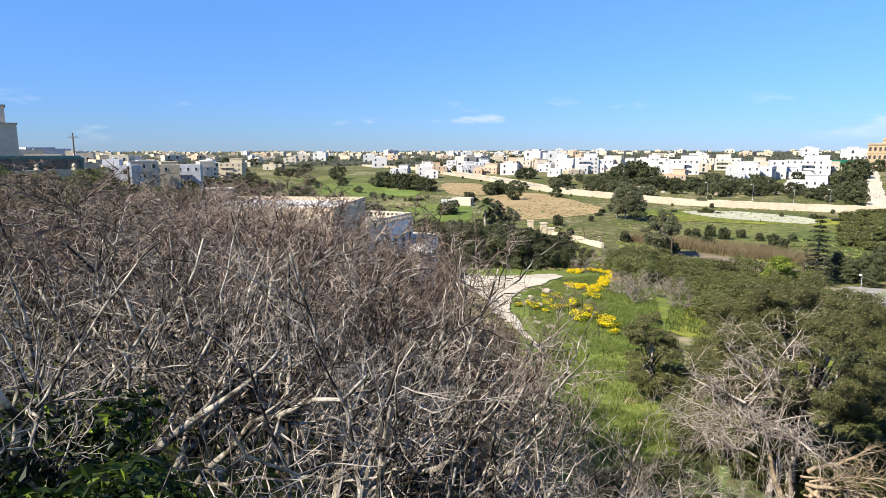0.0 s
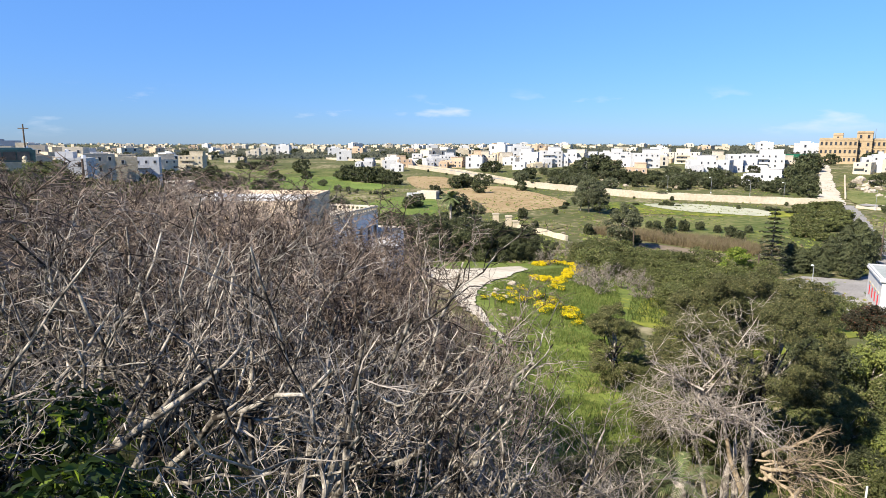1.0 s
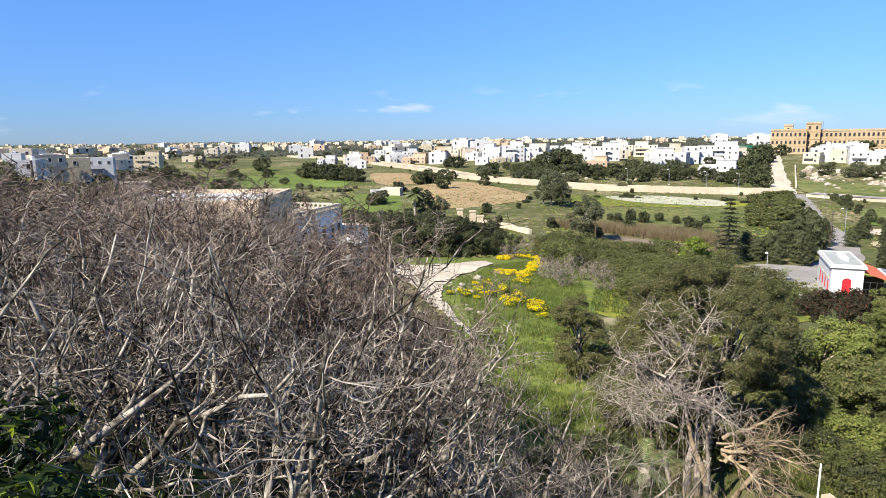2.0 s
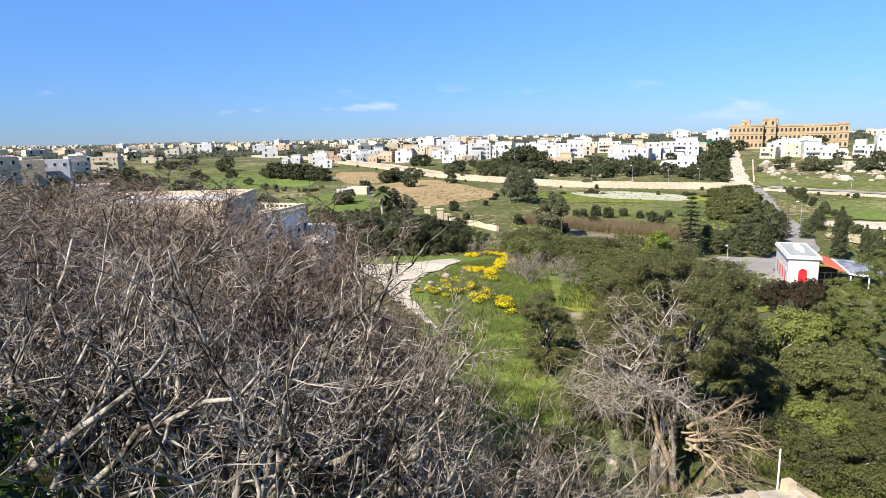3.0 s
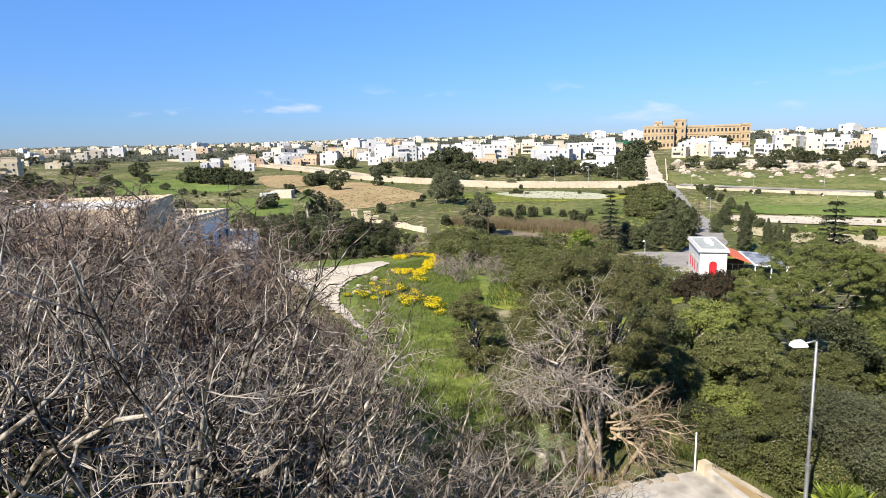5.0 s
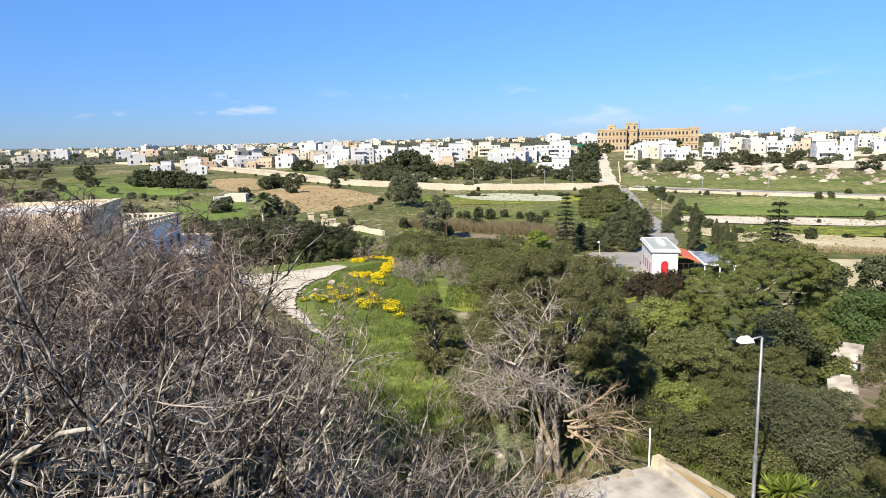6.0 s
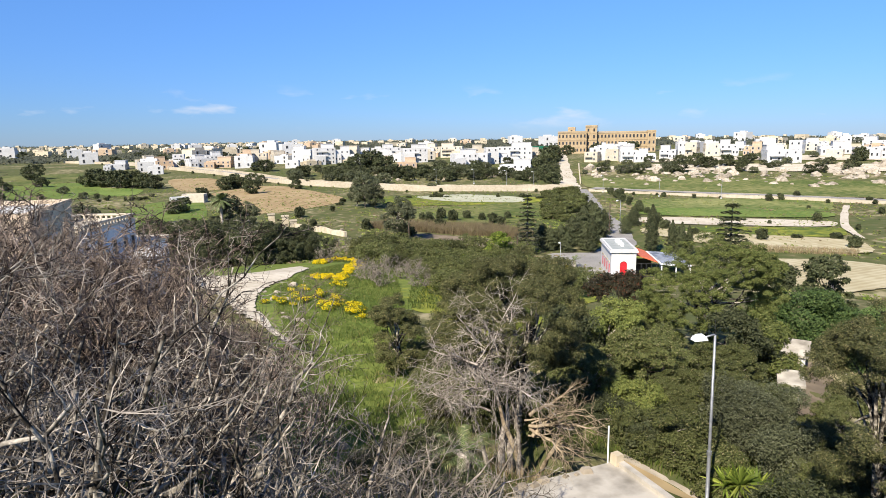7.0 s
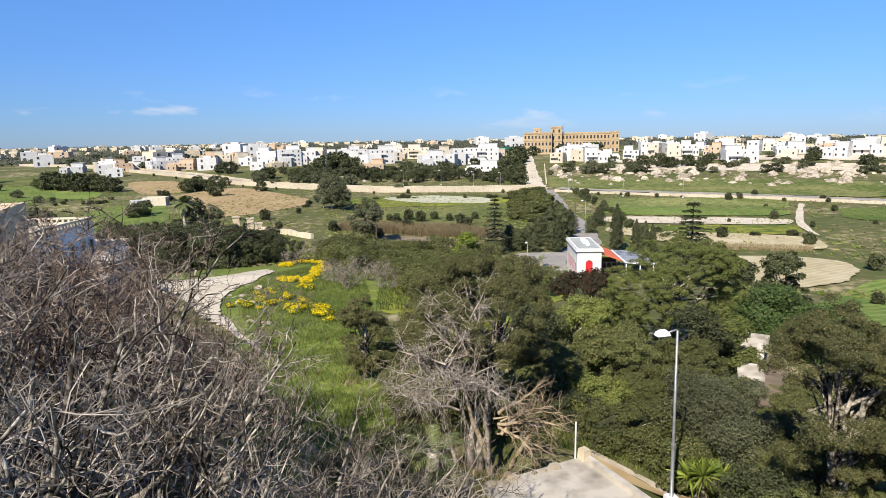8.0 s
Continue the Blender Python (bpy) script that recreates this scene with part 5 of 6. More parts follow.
for i in range(60):
    # scattered bushes and field hedges over the valley floor
    az, r = rng.uniform(-14, 33), rng.uniform(118, 262)
    x, y = r * math.sin(radians(az)), r * math.cos(radians(az))
    if (14 < x < 58 and 168 < y < 284) or (60 < x < 110 and 120 < y < 200 and i % 3) or (-12 < x < 14 and 148 < y < 228):
        continue
    copy_thing(small if i % 4 else olive, on(az, r, rng.uniform(0.35, 1.1) * (1 if i % 4 else 0.6), rng.uniform(0, 360)))
for (x0, y0), (x1, y1), k in (((-20, 240), (12, 236), 10), ((14, 170), (-14, 146), 10), ((16, 240), (24, 172), 8), ((50, 196), (62, 166), 8), ((58, 206), (118, 164), 10), ((-36, 232), (-100, 266), 14), ((92, 92), (116, 69), 6)):
    for i in range(k):
        t = rng.uniform(0, 1)
        x, y = x0 + (x1 - x0) * t + rng.normal(0, 1.5), y0 + (y1 - y0) * t + rng.normal(0, 1.5)
        copy_thing(small, scaled(x, y, float(ground_height(x, y)), rng.uniform(0.4, 1.0), rng.uniform(0, 360), rng.uniform(0.2, 0.55)))

# weeds and tufts over the whole valley, too many to count
wr = np.random.default_rng(99)
for leaf, k, words in (("mid", 15000, "green weeds and tufts on the valley floor"), ("reed", 9000, "dry tan tufts on the valley floor"), ("lime", 5000, "yellow-green weeds on the valley floor")):
    az, r = np.radians(wr.uniform(-38, 70, k)), 84 + 280 * wr.uniform(0, 1, k) ** 1.4
    patch = np.sin(az * 31 + r * 0.06) * np.sin(r * 0.11 + az * 9) + wr.normal(0, 0.5, k) > (-0.2 if leaf == "mid" else 0.1)
    patch &= np.hypot(r * np.sin(az) - 84, r * np.cos(az) - 54) > 14
    x, y = (r * np.sin(az))[patch], (r * np.cos(az))[patch]
    c = np.stack([x, y, ground_height(x, y) + 0.12], 1)
    b = Build()
    for _ in range(3):
        b.leaves(c + wr.normal(0, 0.28, c.shape) * [1, 1, 0.35], np.tile([0, -0.4, 0.8], (len(c), 1)), 0.42, wr, 1.5)
    solid("valley_weeds", b, LEAF[leaf], words, "weeds", kind="stuff")

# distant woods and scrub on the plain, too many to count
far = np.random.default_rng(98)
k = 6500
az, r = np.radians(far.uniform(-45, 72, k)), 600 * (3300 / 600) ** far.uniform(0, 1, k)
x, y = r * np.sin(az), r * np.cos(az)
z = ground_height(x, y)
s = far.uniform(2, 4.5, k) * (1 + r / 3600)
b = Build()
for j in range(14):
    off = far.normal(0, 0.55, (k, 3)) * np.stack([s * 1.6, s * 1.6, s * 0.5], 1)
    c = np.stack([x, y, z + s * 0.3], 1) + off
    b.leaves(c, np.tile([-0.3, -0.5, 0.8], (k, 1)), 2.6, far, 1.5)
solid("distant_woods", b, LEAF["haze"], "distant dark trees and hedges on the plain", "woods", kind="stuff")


# ---- buildings ----
def shared(name, b, material, smooth=False):
    return b.mesh(name, material, smooth)


def two_tone(me, material, faces):
    me.materials.append(material)
    for f in me.polygons[-faces:]:
        f.material_index = 1
    return me


def window_mesh():
    """A dark pane set back in a pale frame, in one piece."""
    v = [(x * w, y, z * h) for w, h, y in ((0.62, 0.80, 0.06), (0.62, 0.80, -0.05), (0.50, 0.66, -0.05), (0.50, 0.66, 0.01)) for x, z in ((-1, -1), (1, -1), (1, 1), (-1, 1))]
    sides = [(4 * k + i, 4 * k + (i + 1) % 4, 4 * k + 4 + (i + 1) % 4, 4 * k + 4 + i) for k in range(3) for i in range(4)]
    me = Build().add(v, sides + [(12, 13, 14, 15)]).mesh("window", M["white"])
    return two_tone(me, M["dark"], 1)


WINDOW = window_mesh()
TANK = Build().tube([(0, 0, 0), (0, 0, 1.0)], 0.45, 10).mesh("water_tank", M["whitemetal"])


def house(x, y, z, rz, w, d, h, wall, label, cols=3, floors=2, group="town houses", room=True, balcony=False, side=2, sink=1.5, name="house", win=1.0, seed=0):
    """A flat-roofed house: walls with a parapet, a roof, roof room, windows on the front and one side, balconies."""
    rng = random.Random(seed * 77 + int(x * 10) + int(y))
    root = thing(name, pose(x, y, z, 0, 0, rz), label, "house", group)
    stepped = floors > 1 and w > 8 and side
    if stepped:
        h -= 2.3
    b = Build().box(0, 0, (h - 0.5 - sink) / 2, w, d, h - 0.5 + sink)
    for cx, cy, sx, sy in ((0, -d / 2 + 0.12, w, 0.24), (0, d / 2 - 0.12, w, 0.24), (-w / 2 + 0.12, 0, 0.24, d - 0.48), (w / 2 - 0.12, 0, 0.24, d - 0.48)):
        b.box(cx, cy, h - 0.25, sx, sy, 0.5)
    part("wall", b, M[wall], root)
    part("roof", Build().box(0, 0, h - 0.45, w - 0.5, d - 0.5, 0.1), M["roof"], root)
    if stepped:
        # a lower wing steps out of the front, with its own parapet and recessed terrace door
        s, ww, wh = rng.choice((-1, 1)), w * rng.uniform(0.35, 0.5), h * rng.uniform(0.45, 0.7)
        cx, cy = s * (w - ww) / 2 * 1.05, -d / 2 - 1.6
        wing = part("wing", Build().box(cx, cy, (wh - sink) / 2, ww, 3.2, wh + sink).box(cx, cy - 1.5, wh + 0.3, ww, 0.2, 0.6).box(cx - s * (ww / 2 - 0.1), cy, wh + 0.3, 0.2, 2.8, 0.6), M[wall], root)
        for k in range(2):
            o = part("window", WINDOW, None, wing)
            o.location, o.scale = (cx + ww * (k - 0.5) * 0.5, cy - 1.63, wh * 0.5), (win * 0.9, 1, win * 1.2)
        part("upper_room", Build().box(-s * w * 0.2, d * 0.1, h + 0.9, w * 0.55, d * 0.6, 2.7).box(-s * w * 0.2, d * 0.1, h + 2.3, w * 0.58, d * 0.64, 0.18), M[wall], root)
    if room and not stepped:
        rw = w * rng.uniform(0.3, 0.5)
        part("roof_room", Build().box(rng.uniform(-0.2, 0.2) * w, d * 0.15, h + 0.45, rw, d * 0.4, 1.7), M[wall], root)
        t = part("water_tank", TANK, None, root)
        t.location = (w * 0.32, 0.0, h - 0.4)
    fh = h / floors
    turn = -1 if rz + math.degrees(math.atan2(x, y)) > 0 else 1
    for f in range(floors):
        for c in range(cols):
            if rng.random() < 0.25:
                continue
            o = part("window", WINDOW, None, root)
            o.location, o.scale = (-w / 2 + w * (c + 0.5) / cols, -d / 2 - 0.03, fh * (f + 0.52)), (win, 1, win * (1.35 if f == 0 and rng.random() < 0.3 else 1))
        for c in range(side):
            for s in (turn,):
                o = part("window", WINDOW, None, root)
                o.matrix_basis = pose(s * (w / 2 + 0.03), -d / 2 + d * (c + 0.5) / side, fh * (f + 0.52), 0, 0, 90 * s) @ Matrix.Diagonal((win, 1, win, 1))
        if balcony and f > 0:
            bw = w * 0.55
            part("balcony", Build().box(-w * 0.15, -d / 2 - 0.7, fh * f - 0.1, bw, 1.4, 0.2).box(-w * 0.15, -d / 2 - 1.36, fh * f + 0.45, bw, 0.08, 0.9), M[wall], root)
    return root


def town(rows, faces, group, label_of, floors_of=lambda h: max(1, round(h / 3.3))):
    for i, (az, r, w, top) in enumerate(rows):
        x, y, z = spot(az, r)
        wall = faces[i % len(faces)]
        h = max(3.2, top - z)
        house(x, y, z, -az + (-14, 9, 3, -6, 16)[i % 5], w, min(11, w * 0.8 + 2), h, wall, label_of[wall], max(2, round(w / 3.0)), floors_of(h), group, i % 4 == 0, i % 2 == 1, seed=i, win=0.78)


WORDS = {"white": "bright white flat-roofed house with dark windows", "cream": "cream limestone flat-roofed house on the hill", "peach": "peach-coloured flat-roofed house with small windows", "greywall": "grey unfinished flat-roofed building on the hill"}
town([(-3.1, 450, 11.6, 9.3), (-1.0, 440, 10.6, 12.0), (0.4, 430, 10.0, 11.3), (1.6, 440, 6.9, 12.6), (2.9, 430, 10.9, 12.0), (4.9, 410, 14.6, 10.9), (4.3, 460, 10.6, 13.3), (6.9, 400, 8.4, 15.2), (8.1, 410, 11.0, 14.9), (10.1, 430, 12.4, 13.7), (12.0, 410, 11.9, 16.7), (13.8, 395, 12.8, 17.7), (15.4, 400, 9.5, 16.2), (11.0, 370, 7.5, 9.0)],
     ("greywall", "cream", "peach", "white", "white", "peach", "white", "peach", "cream", "cream", "white", "white", "white", "white"), "valley edge houses", WORDS)
town([(16.0, 410, 13.4, 16.1), (22.0, 380, 14.9, 16.7), (21.3, 315, 9.5, 10.7), (25.5, 430, 14.9, 16.7), (26.6, 330, 12.4, 14.2), (28.3, 335, 7.5, 11.9), (29.1, 345, 7.2, 14.6), (31.2, 370, 20.2, 16.8), (31.4, 300, 14.7, 9.4), (33.2, 385, 10.7, 13.5), (23.9, 460, 10.4, 16.3), (19.9, 450, 12.2, 16.4), (30.3, 350, 15.6, 11.4), (17.8, 420, 10, 14.5), (27.6, 400, 9, 15.5)],
     ("cream", "white", "peach", "cream", "white", "greywall", "white", "white", "white", "cream", "cream", "white", "white", "white", "cream"), "white hill houses", WORDS)
town([(40.0, 350, 6.8, 12.9), (41.4, 345, 11.3, 14.2), (42.8, 350, 8.4, 12.7), (44.6, 355, 8.3, 14.4), (45.6, 370, 4.8, 16.1), (46.5, 360, 5.9, 15.7), (48.0, 360, 7.1, 15.0), (49.3, 365, 8.8, 16.8), (51.2, 365, 8.1, 15.6), (53.1, 330, 13.4, 14.6), (54.3, 360, 5.9, 16.3), (56.8, 360, 13.1, 15.7), (57.5, 370, 4.9, 17.9), (56.9, 345, 6.8, 11.9), (58.6, 345, 6.0, 13.1), (38.2, 345, 7.0, 11.5), (39.0, 352, 4.5, 15.0)],
     ("cream", "white", "white", "white", "white", "cream", "cream", "white", "peach", "white", "white", "white", "white", "cream", "white", "cream", "white"), "ridge houses", WORDS)
town([(60.2, 340, 9, 15.5), (61.8, 350, 12, 16.5), (63.6, 350, 10, 17.5), (65.2, 345, 12, 18.5), (47.4, 420, 10, 15.0), (50.4, 430, 9, 15.2), (52.6, 440, 12, 16.0), (55.6, 450, 12, 16.5), (59.4, 460, 12, 17.0), (62.6, 470, 14, 17.5)],
     ("white", "white", "cream", "stone", "cream", "white", "cream"), "ridge houses", {**WORDS, "stone": "weathered limestone flat-roofed house on the ridge"})
town([(az, r, w, top + 1.7) for az, r, w, top in ((-34.6, 150, 6, 18.6), (-33.2, 175, 7, 18.6), (-31.4, 190, 8, 18.8), (-29.6, 215, 8, 17.6), (-27.8, 205, 7, 15.8), (-26.2, 185, 6, 14.2), (-24.4, 230, 9, 15.0), (-28.8, 165, 6, 15.2), (-30.4, 172, 5, 17.0), (-32.4, 205, 7, 19.2), (-26.8, 240, 8, 16.8), (-22.6, 260, 11, 14.0), (-30.6, 250, 12, 18.0), (-33.8, 260, 12, 18.8), (-20.6, 320, 13, 13.0), (-18.0, 380, 13, 13.5), (-25.4, 300, 12, 16.0), (-35.4, 165, 8, 18.6), (-32.0, 150, 7, 17.6), (-29.8, 140, 6, 16.0), (-27.0, 160, 8, 15.0), (-25.2, 205, 8, 15.2), (-23.4, 215, 8, 14.0), (-21.5, 240, 8, 13.4))],
     ("cream", "stone", "greywall", "cream", "stone", "cream", "greywall"), "old town houses", {"stone": "weathered limestone flat-roofed house at the village edge", **WORDS, "greywall": "grey weathered flat-roofed house at the village edge"})

# many small houses across the far plain
rng = np.random.default_rng(31)
masters = []
for i, wall in enumerate(("white", "cream", "white", "peach", "stone")):
    az, r = (-20 + 7 * i), 620 + 60 * i
    x, y, z = spot(az, r)
    masters.append(house(x, y, z, -az + 10 * i - 20, 12 + i, 10, (6.5, 7, 9.5, 6, 4.5)[i], wall, "small pale flat-roofed house on the far plain", 2, 2, "far plain houses", True, False, 0, 2.5, win=1.5))
for i in range(110):
    az = rng.uniform(-37, 16) if i < 85 else rng.uniform(16, 66)
    r = 470 + 1100 * rng.uniform(0, 1) ** 1.3 if i < 85 else rng.uniform(520, 1300)
    copy_thing(masters[int(rng.integers(0, 5))], on(az, r, rng.uniform(0.8, 1.4), -az + rng.uniform(-40, 40)))


# lower houses packed between the larger ones
for i in range(54):
    az = rng.uniform(-4, 34.5) if i < 40 else rng.uniform(38, 63)
    r = rng.uniform(385, 470) if i < 40 else rng.uniform(352, 420)
    copy_thing(masters[int(rng.integers(0, 5))], on(az, r, rng.uniform(0.45, 0.8), -az + rng.uniform(-30, 30)))

# the far town: pale blocks out to the horizon, too many to count
far = np.random.default_rng(33)
b = Build()
for k in range(600):
    az, r = (far.uniform(-40, 18) if k < 450 else far.uniform(18, 70)), 800 * (4200 / 800) ** (far.uniform(0, 1) ** 0.8)
    x, y, z = spot(az, r)
    w, h = far.uniform(6, 15), far.uniform(4, 8)
    b.box(x, y, z + h / 2 - 1, w, far.uniform(6, 12), h + 2, -az + far.uniform(-45, 45))
    if k % 3 == 0:
        b.box(x + far.uniform(-2, 2), y, z + h + 0.6, w * 0.4, 4, 2.2, -az)
solid("distant_town", b, M["stone"], "distant pale flat-roofed houses across the plain", "houses", kind="stuff")


def palace():
    """A long three-storey barracks of golden stone with two square towers."""
    root = thing("barracks_building", pose(*spot(38.6, 462), 0, 0, -40), "golden limestone barracks with towers and window rows", "building")
    v = [(x * w, y, z * h) for w, h, y in ((0.72, 1.25, 0.06), (0.72, 1.25, -0.12), (0.58, 1.05, -0.12), (0.58, 1.05, 0.0)) for x, z in ((-1, -1), (1, -1), (1, 1), (-1, 1))]
    me = two_tone(Build().add(v, [(4 * k + i, 4 * k + (i + 1) % 4, 4 * k + 4 + (i + 1) % 4, 4 * k + 4 + i) for k in range(3) for i in range(4)] + [(12, 13, 14, 15)]).mesh("window", M["palace"]), M["dark"], 1)

    def block(cx, cy, w, d, h, cols, floors, name="wing"):
        b = Build().box(cx, cy, h / 2 - 2, w, d, h + 4)
        for f in range(1, floors + 1):
            b.box(cx, cy, h * f / floors - 0.2, w + 0.5, d + 0.5, 0.45)
        b.box(cx, cy, h + 0.5, w + 0.1, d + 0.1, 0.7)
        wing = part(name, b, M["palace"], root)
        for f in range(floors):
            for c in range(cols):
                o = part("window", me, None, wing)
                o.location = (cx - w / 2 + w * (c + 0.5) / cols, cy - d / 2 - 0.02, h * (f + 0.47) / floors)
            for c in range(max(1, int(d / 4))):
                o = part("window", me, None, wing)
                o.matrix_basis = pose(cx - w / 2 - 0.02, cy - d / 2 + 4 * (c + 0.5), h * (f + 0.47) / floors, 0, 0, -90)

    block(-17.5, -2, 20, 16, 14.6, 8, 3)
    block(15.0, 4, 46, 12, 14.2, 19, 3)
    block(-4.5, -1, 8, 9, 18.6, 2, 4, "tower")
    block(-18.5, 0, 5, 5, 17.6, 1, 4, "tower")
    block(36.5, 2, 5.5, 13, 14.6, 2, 3, "end_tower")
    part("flagpole", Build().tube([(0.5, 1, 14), (0.5, 1, 21)], 0.12, 6), M["metal"], root)


palace()


def bent_box(u0, u1, v0, v1, z0, z1, z2=None):
    """A slab from z0 to z1; with z2 its top slopes to z2 along u."""
    z2 = z1 if z2 is None else z2
    t = 0.14
    return [(u0, v0, z0 if z2 is z1 else z1 - t), (u1, v0, z0 if z2 is z1 else z2 - t), (u1, v1, z0 if z2 is z1 else z2 - t), (u0, v1, z0 if z2 is z1 else z1 - t), (u0, v0, z1), (u1, v0, z2), (u1, v1, z2), (u0, v1, z1)]


HEX = [(0, 3, 2, 1), (4, 5, 6, 7), (0, 1, 5, 4), (1, 2, 6, 5), (2, 3, 7, 6), (3, 0, 4, 7)]


def station():
    """The small white station house with red doors, grey roof and a covered annexe."""
    root = thing("station_house", pose(55.2, 65.3, 0.3, 0, 0, -31), "white station house with red door and grey roof", "house")
    w, d, h = 3.3, 9.6, 4.0
    b = Build()
    # front wall with an arched doorway
    b.box((w - 0.96) / 4, 0.15, h / 2 - 0.4, (w - 0.96) / 2, 0.3, h + 0.8).box(w - (w - 0.96) / 4, 0.15, h / 2 - 0.4, (w - 0.96) / 2, 0.3, h + 0.8).box(w / 2, 0.15, (h + 3.0) / 2, 0.96, 0.3, h - 3.0)
    for k in range(10):
        a0, a1 = math.pi * k / 10, math.pi * (k + 1) / 10
        x0, x1 = w / 2 + 0.48 * math.cos(a0), w / 2 + 0.48 * math.cos(a1)
        z0, z1 = 2.3 + 0.48 * math.sin(a0), 2.3 + 0.48 * math.sin(a1)
        b.add([(x0, 0, z0), (x1, 0, z1), (x1, 0, 3.01), (x0, 0, 3.01), (x0, 0.3, z0), (x1, 0.3, z1), (x1, 0.3, 3.01), (x0, 0.3, 3.01)], HEX)
    b.box(0.15, d / 2 + 0.15, h / 2 - 0.4, 0.3, d - 0.3, h + 0.8).box(w - 0.15, d / 2 + 0.15, h / 2 - 0.4, 0.3, d - 0.3, h + 0.8).box(w / 2, d - 0.15, h / 2 - 0.4, w - 0.6, 0.3, h + 0.8)
    part("wall", b, M["white"], root)
    part("cornice", Build().box(w / 2, d / 2, h + 0.12, w + 0.5, d + 0.5, 0.24).box(w / 2, -0.05, h + 0.34, w + 0.3, 0.3, 0.2).box(w / 2, d + 0.05, h + 0.34, w + 0.3, 0.3, 0.2).box(0, d / 2, h + 0.34, 0.3, d - 0.2, 0.2).box(w, d / 2, h + 0.34, 0.3, d - 0.2, 0.2), M["white"], root)
    part("roof", Build().box(w / 2, d / 2, h + 0.3, w - 0.3, d - 0.2, 0.1), M["greyroof"], root)
    for v, s in ((4.4, 0.5), (5.8, 0.55), (7.2, 0.45), (3.0, 0.3)):
        part("roof_unit", Build().box(w / 2 + 0.25, v, h + 0.5, 1.5 * s, 1.1 * s, 0.3), M["whitemetal"], root)
    arch = [(w / 2 - 0.45, 0.12, -0.1), (w / 2 + 0.45, 0.12, -0.1)] + [(w / 2 + 0.45 * math.cos(math.pi * k / 10), 0.12, 2.3 + 0.45 * math.sin(math.pi * k / 10)) for k in range(11)]
    door = part("door", Build().add(arch + [(x, 0.18, z) for x, y, z in arch], None, [(0, i, i + 1) for i in range(1, 12)] + [(13, 13 + i + 1, 13 + i) for i in range(1, 12)]), M["red"], root, "red arched door")
    part("door_rail", Build().box(w / 2, 0.10, 1.2, 0.84, 0.04, 0.1).box(w / 2, 0.10, 1.0, 0.06, 0.05, 2.0).box(w / 2, 0.10, 2.3, 0.86, 0.04, 0.08), M["red"], door)
    for v in (1.6, 3.6, 5.6, 7.6):
        part("side_door", Build().box(-0.02, v, 1.5, 0.08, 0.42, 1.2), M["red"], root, "red side shutter")
        part("lintel", Build().box(-0.04, v, 2.45, 0.12, 0.9, 0.18), M["stone"], root)
    part("annexe_roof", Build().add(bent_box(w + 0.1, w + 3.0, 0.8, 9.5, 0, 3.6, 2.6), HEX), M["redroof"], root, "sloping orange-red annexe roof")
    for k in range(5):
        part("screen_post", Build().box(w + 0.2 + 0.68 * k, 0.9, 1.0, 0.08, 0.08, 2.8 - 0.16 * k), M["blackmetal"], root)
    for z in (0.5, 1.4, 2.3):
        part("screen_rail", Build().box(w + 1.55, 0.9, z, 2.8, 0.05, 0.06), M["blackmetal"], root)
    part("annexe_back", Build().box(w + 1.55, 4.5, 1.0, 2.9, 0.12, 2.6), M["dark"], root)
    part("annexe_base", Build().box(w + 2.6, 0.7, -0.3, 5.6, 0.3, 0.9), M["stone"], root)
    part("canopy", Build().add(bent_box(w + 3.1, w + 7.2, -0.6, 9.0, 0, 2.6, 2.3), HEX), M["whitemetal"], root, "white canopy roof")
    for i in range(3):
        for j in range(4):
            part("canopy_panel", Build().box(w + 3.9 + 1.3 * i, 0.7 + 2.2 * j, 2.63 - 0.095 * i, 1.15, 1.9, 0.08), M["panel"], root, "grey-blue roof panel")
    for u in (3.3, 5.2, 7.0):
        for v in (-0.4, 8.6):
            part("canopy_post", Build().box(w + u, v, 0.9, 0.14, 0.14, 2.8), M["whitemetal"], root)


station()
draped("pavement", [(47, 65), (48.5, 75), (52, 82), (60, 86), (68, 82), (62, 76), (55, 65.4), (51, 62)], M["asphalt"], "grey asphalt turning place beside the station", "pavement", lift=0.1, step=2.0, jag=0.1)


def ring(b, r0, r1, z0, z1, n=28):
    a = np.linspace(0, 2 * np.pi, n, endpoint=False)
    c, s = np.cos(a), np.sin(a)
    v = np.stack([np.stack([c * r, s * r, np.full(n, z)], 1) for r, z in ((r0, z0), (r1, z0), (r1, z1), (r0, z1))], 1)
    i = np.arange(n * 4).reshape(n, 4)
    j = np.roll(i, -1, axis=0)
    return b.add(v, np.concatenate([np.stack([i[:, k], j[:, k], j[:, (k + 1) % 4], i[:, (k + 1) % 4]], -1) for k in range(4)]))


def roundabout(m):
    rng = np.random.default_rng(41)
    root = thing("roundabout_planter", m, "round planter with pale kerb and yellow flowers", "planter")
    part("kerb", ring(Build(), 1.75, 2.05, -0.3, 0.28), M["concrete"], root)
    part("soil", ring(Build(), 0.02, 1.75, -0.3, 0.18), M["soil"], root)
    a, r = rng.uniform(0, 6.3, 900), 1.65 * np.sqrt(rng.uniform(0, 1, 900))
    c = np.stack([np.cos(a) * r, np.sin(a) * r, 0.2 + rng.uniform(0, 0.35, 900)], 1)
    part("bedding", Build().leaves(c, np.tile([0, 0, 1.0], (900, 1)), 0.22, rng), LEAF["lime"], root)
    part("blossom", Build().leaves(c[:420] + [0, 0, 0.12], np.tile([0, 0, 1.0], (420, 1)), 0.15, rng, 1.2), LEAF["yellow"], root)


roundabout(on(35.6, 91.5))


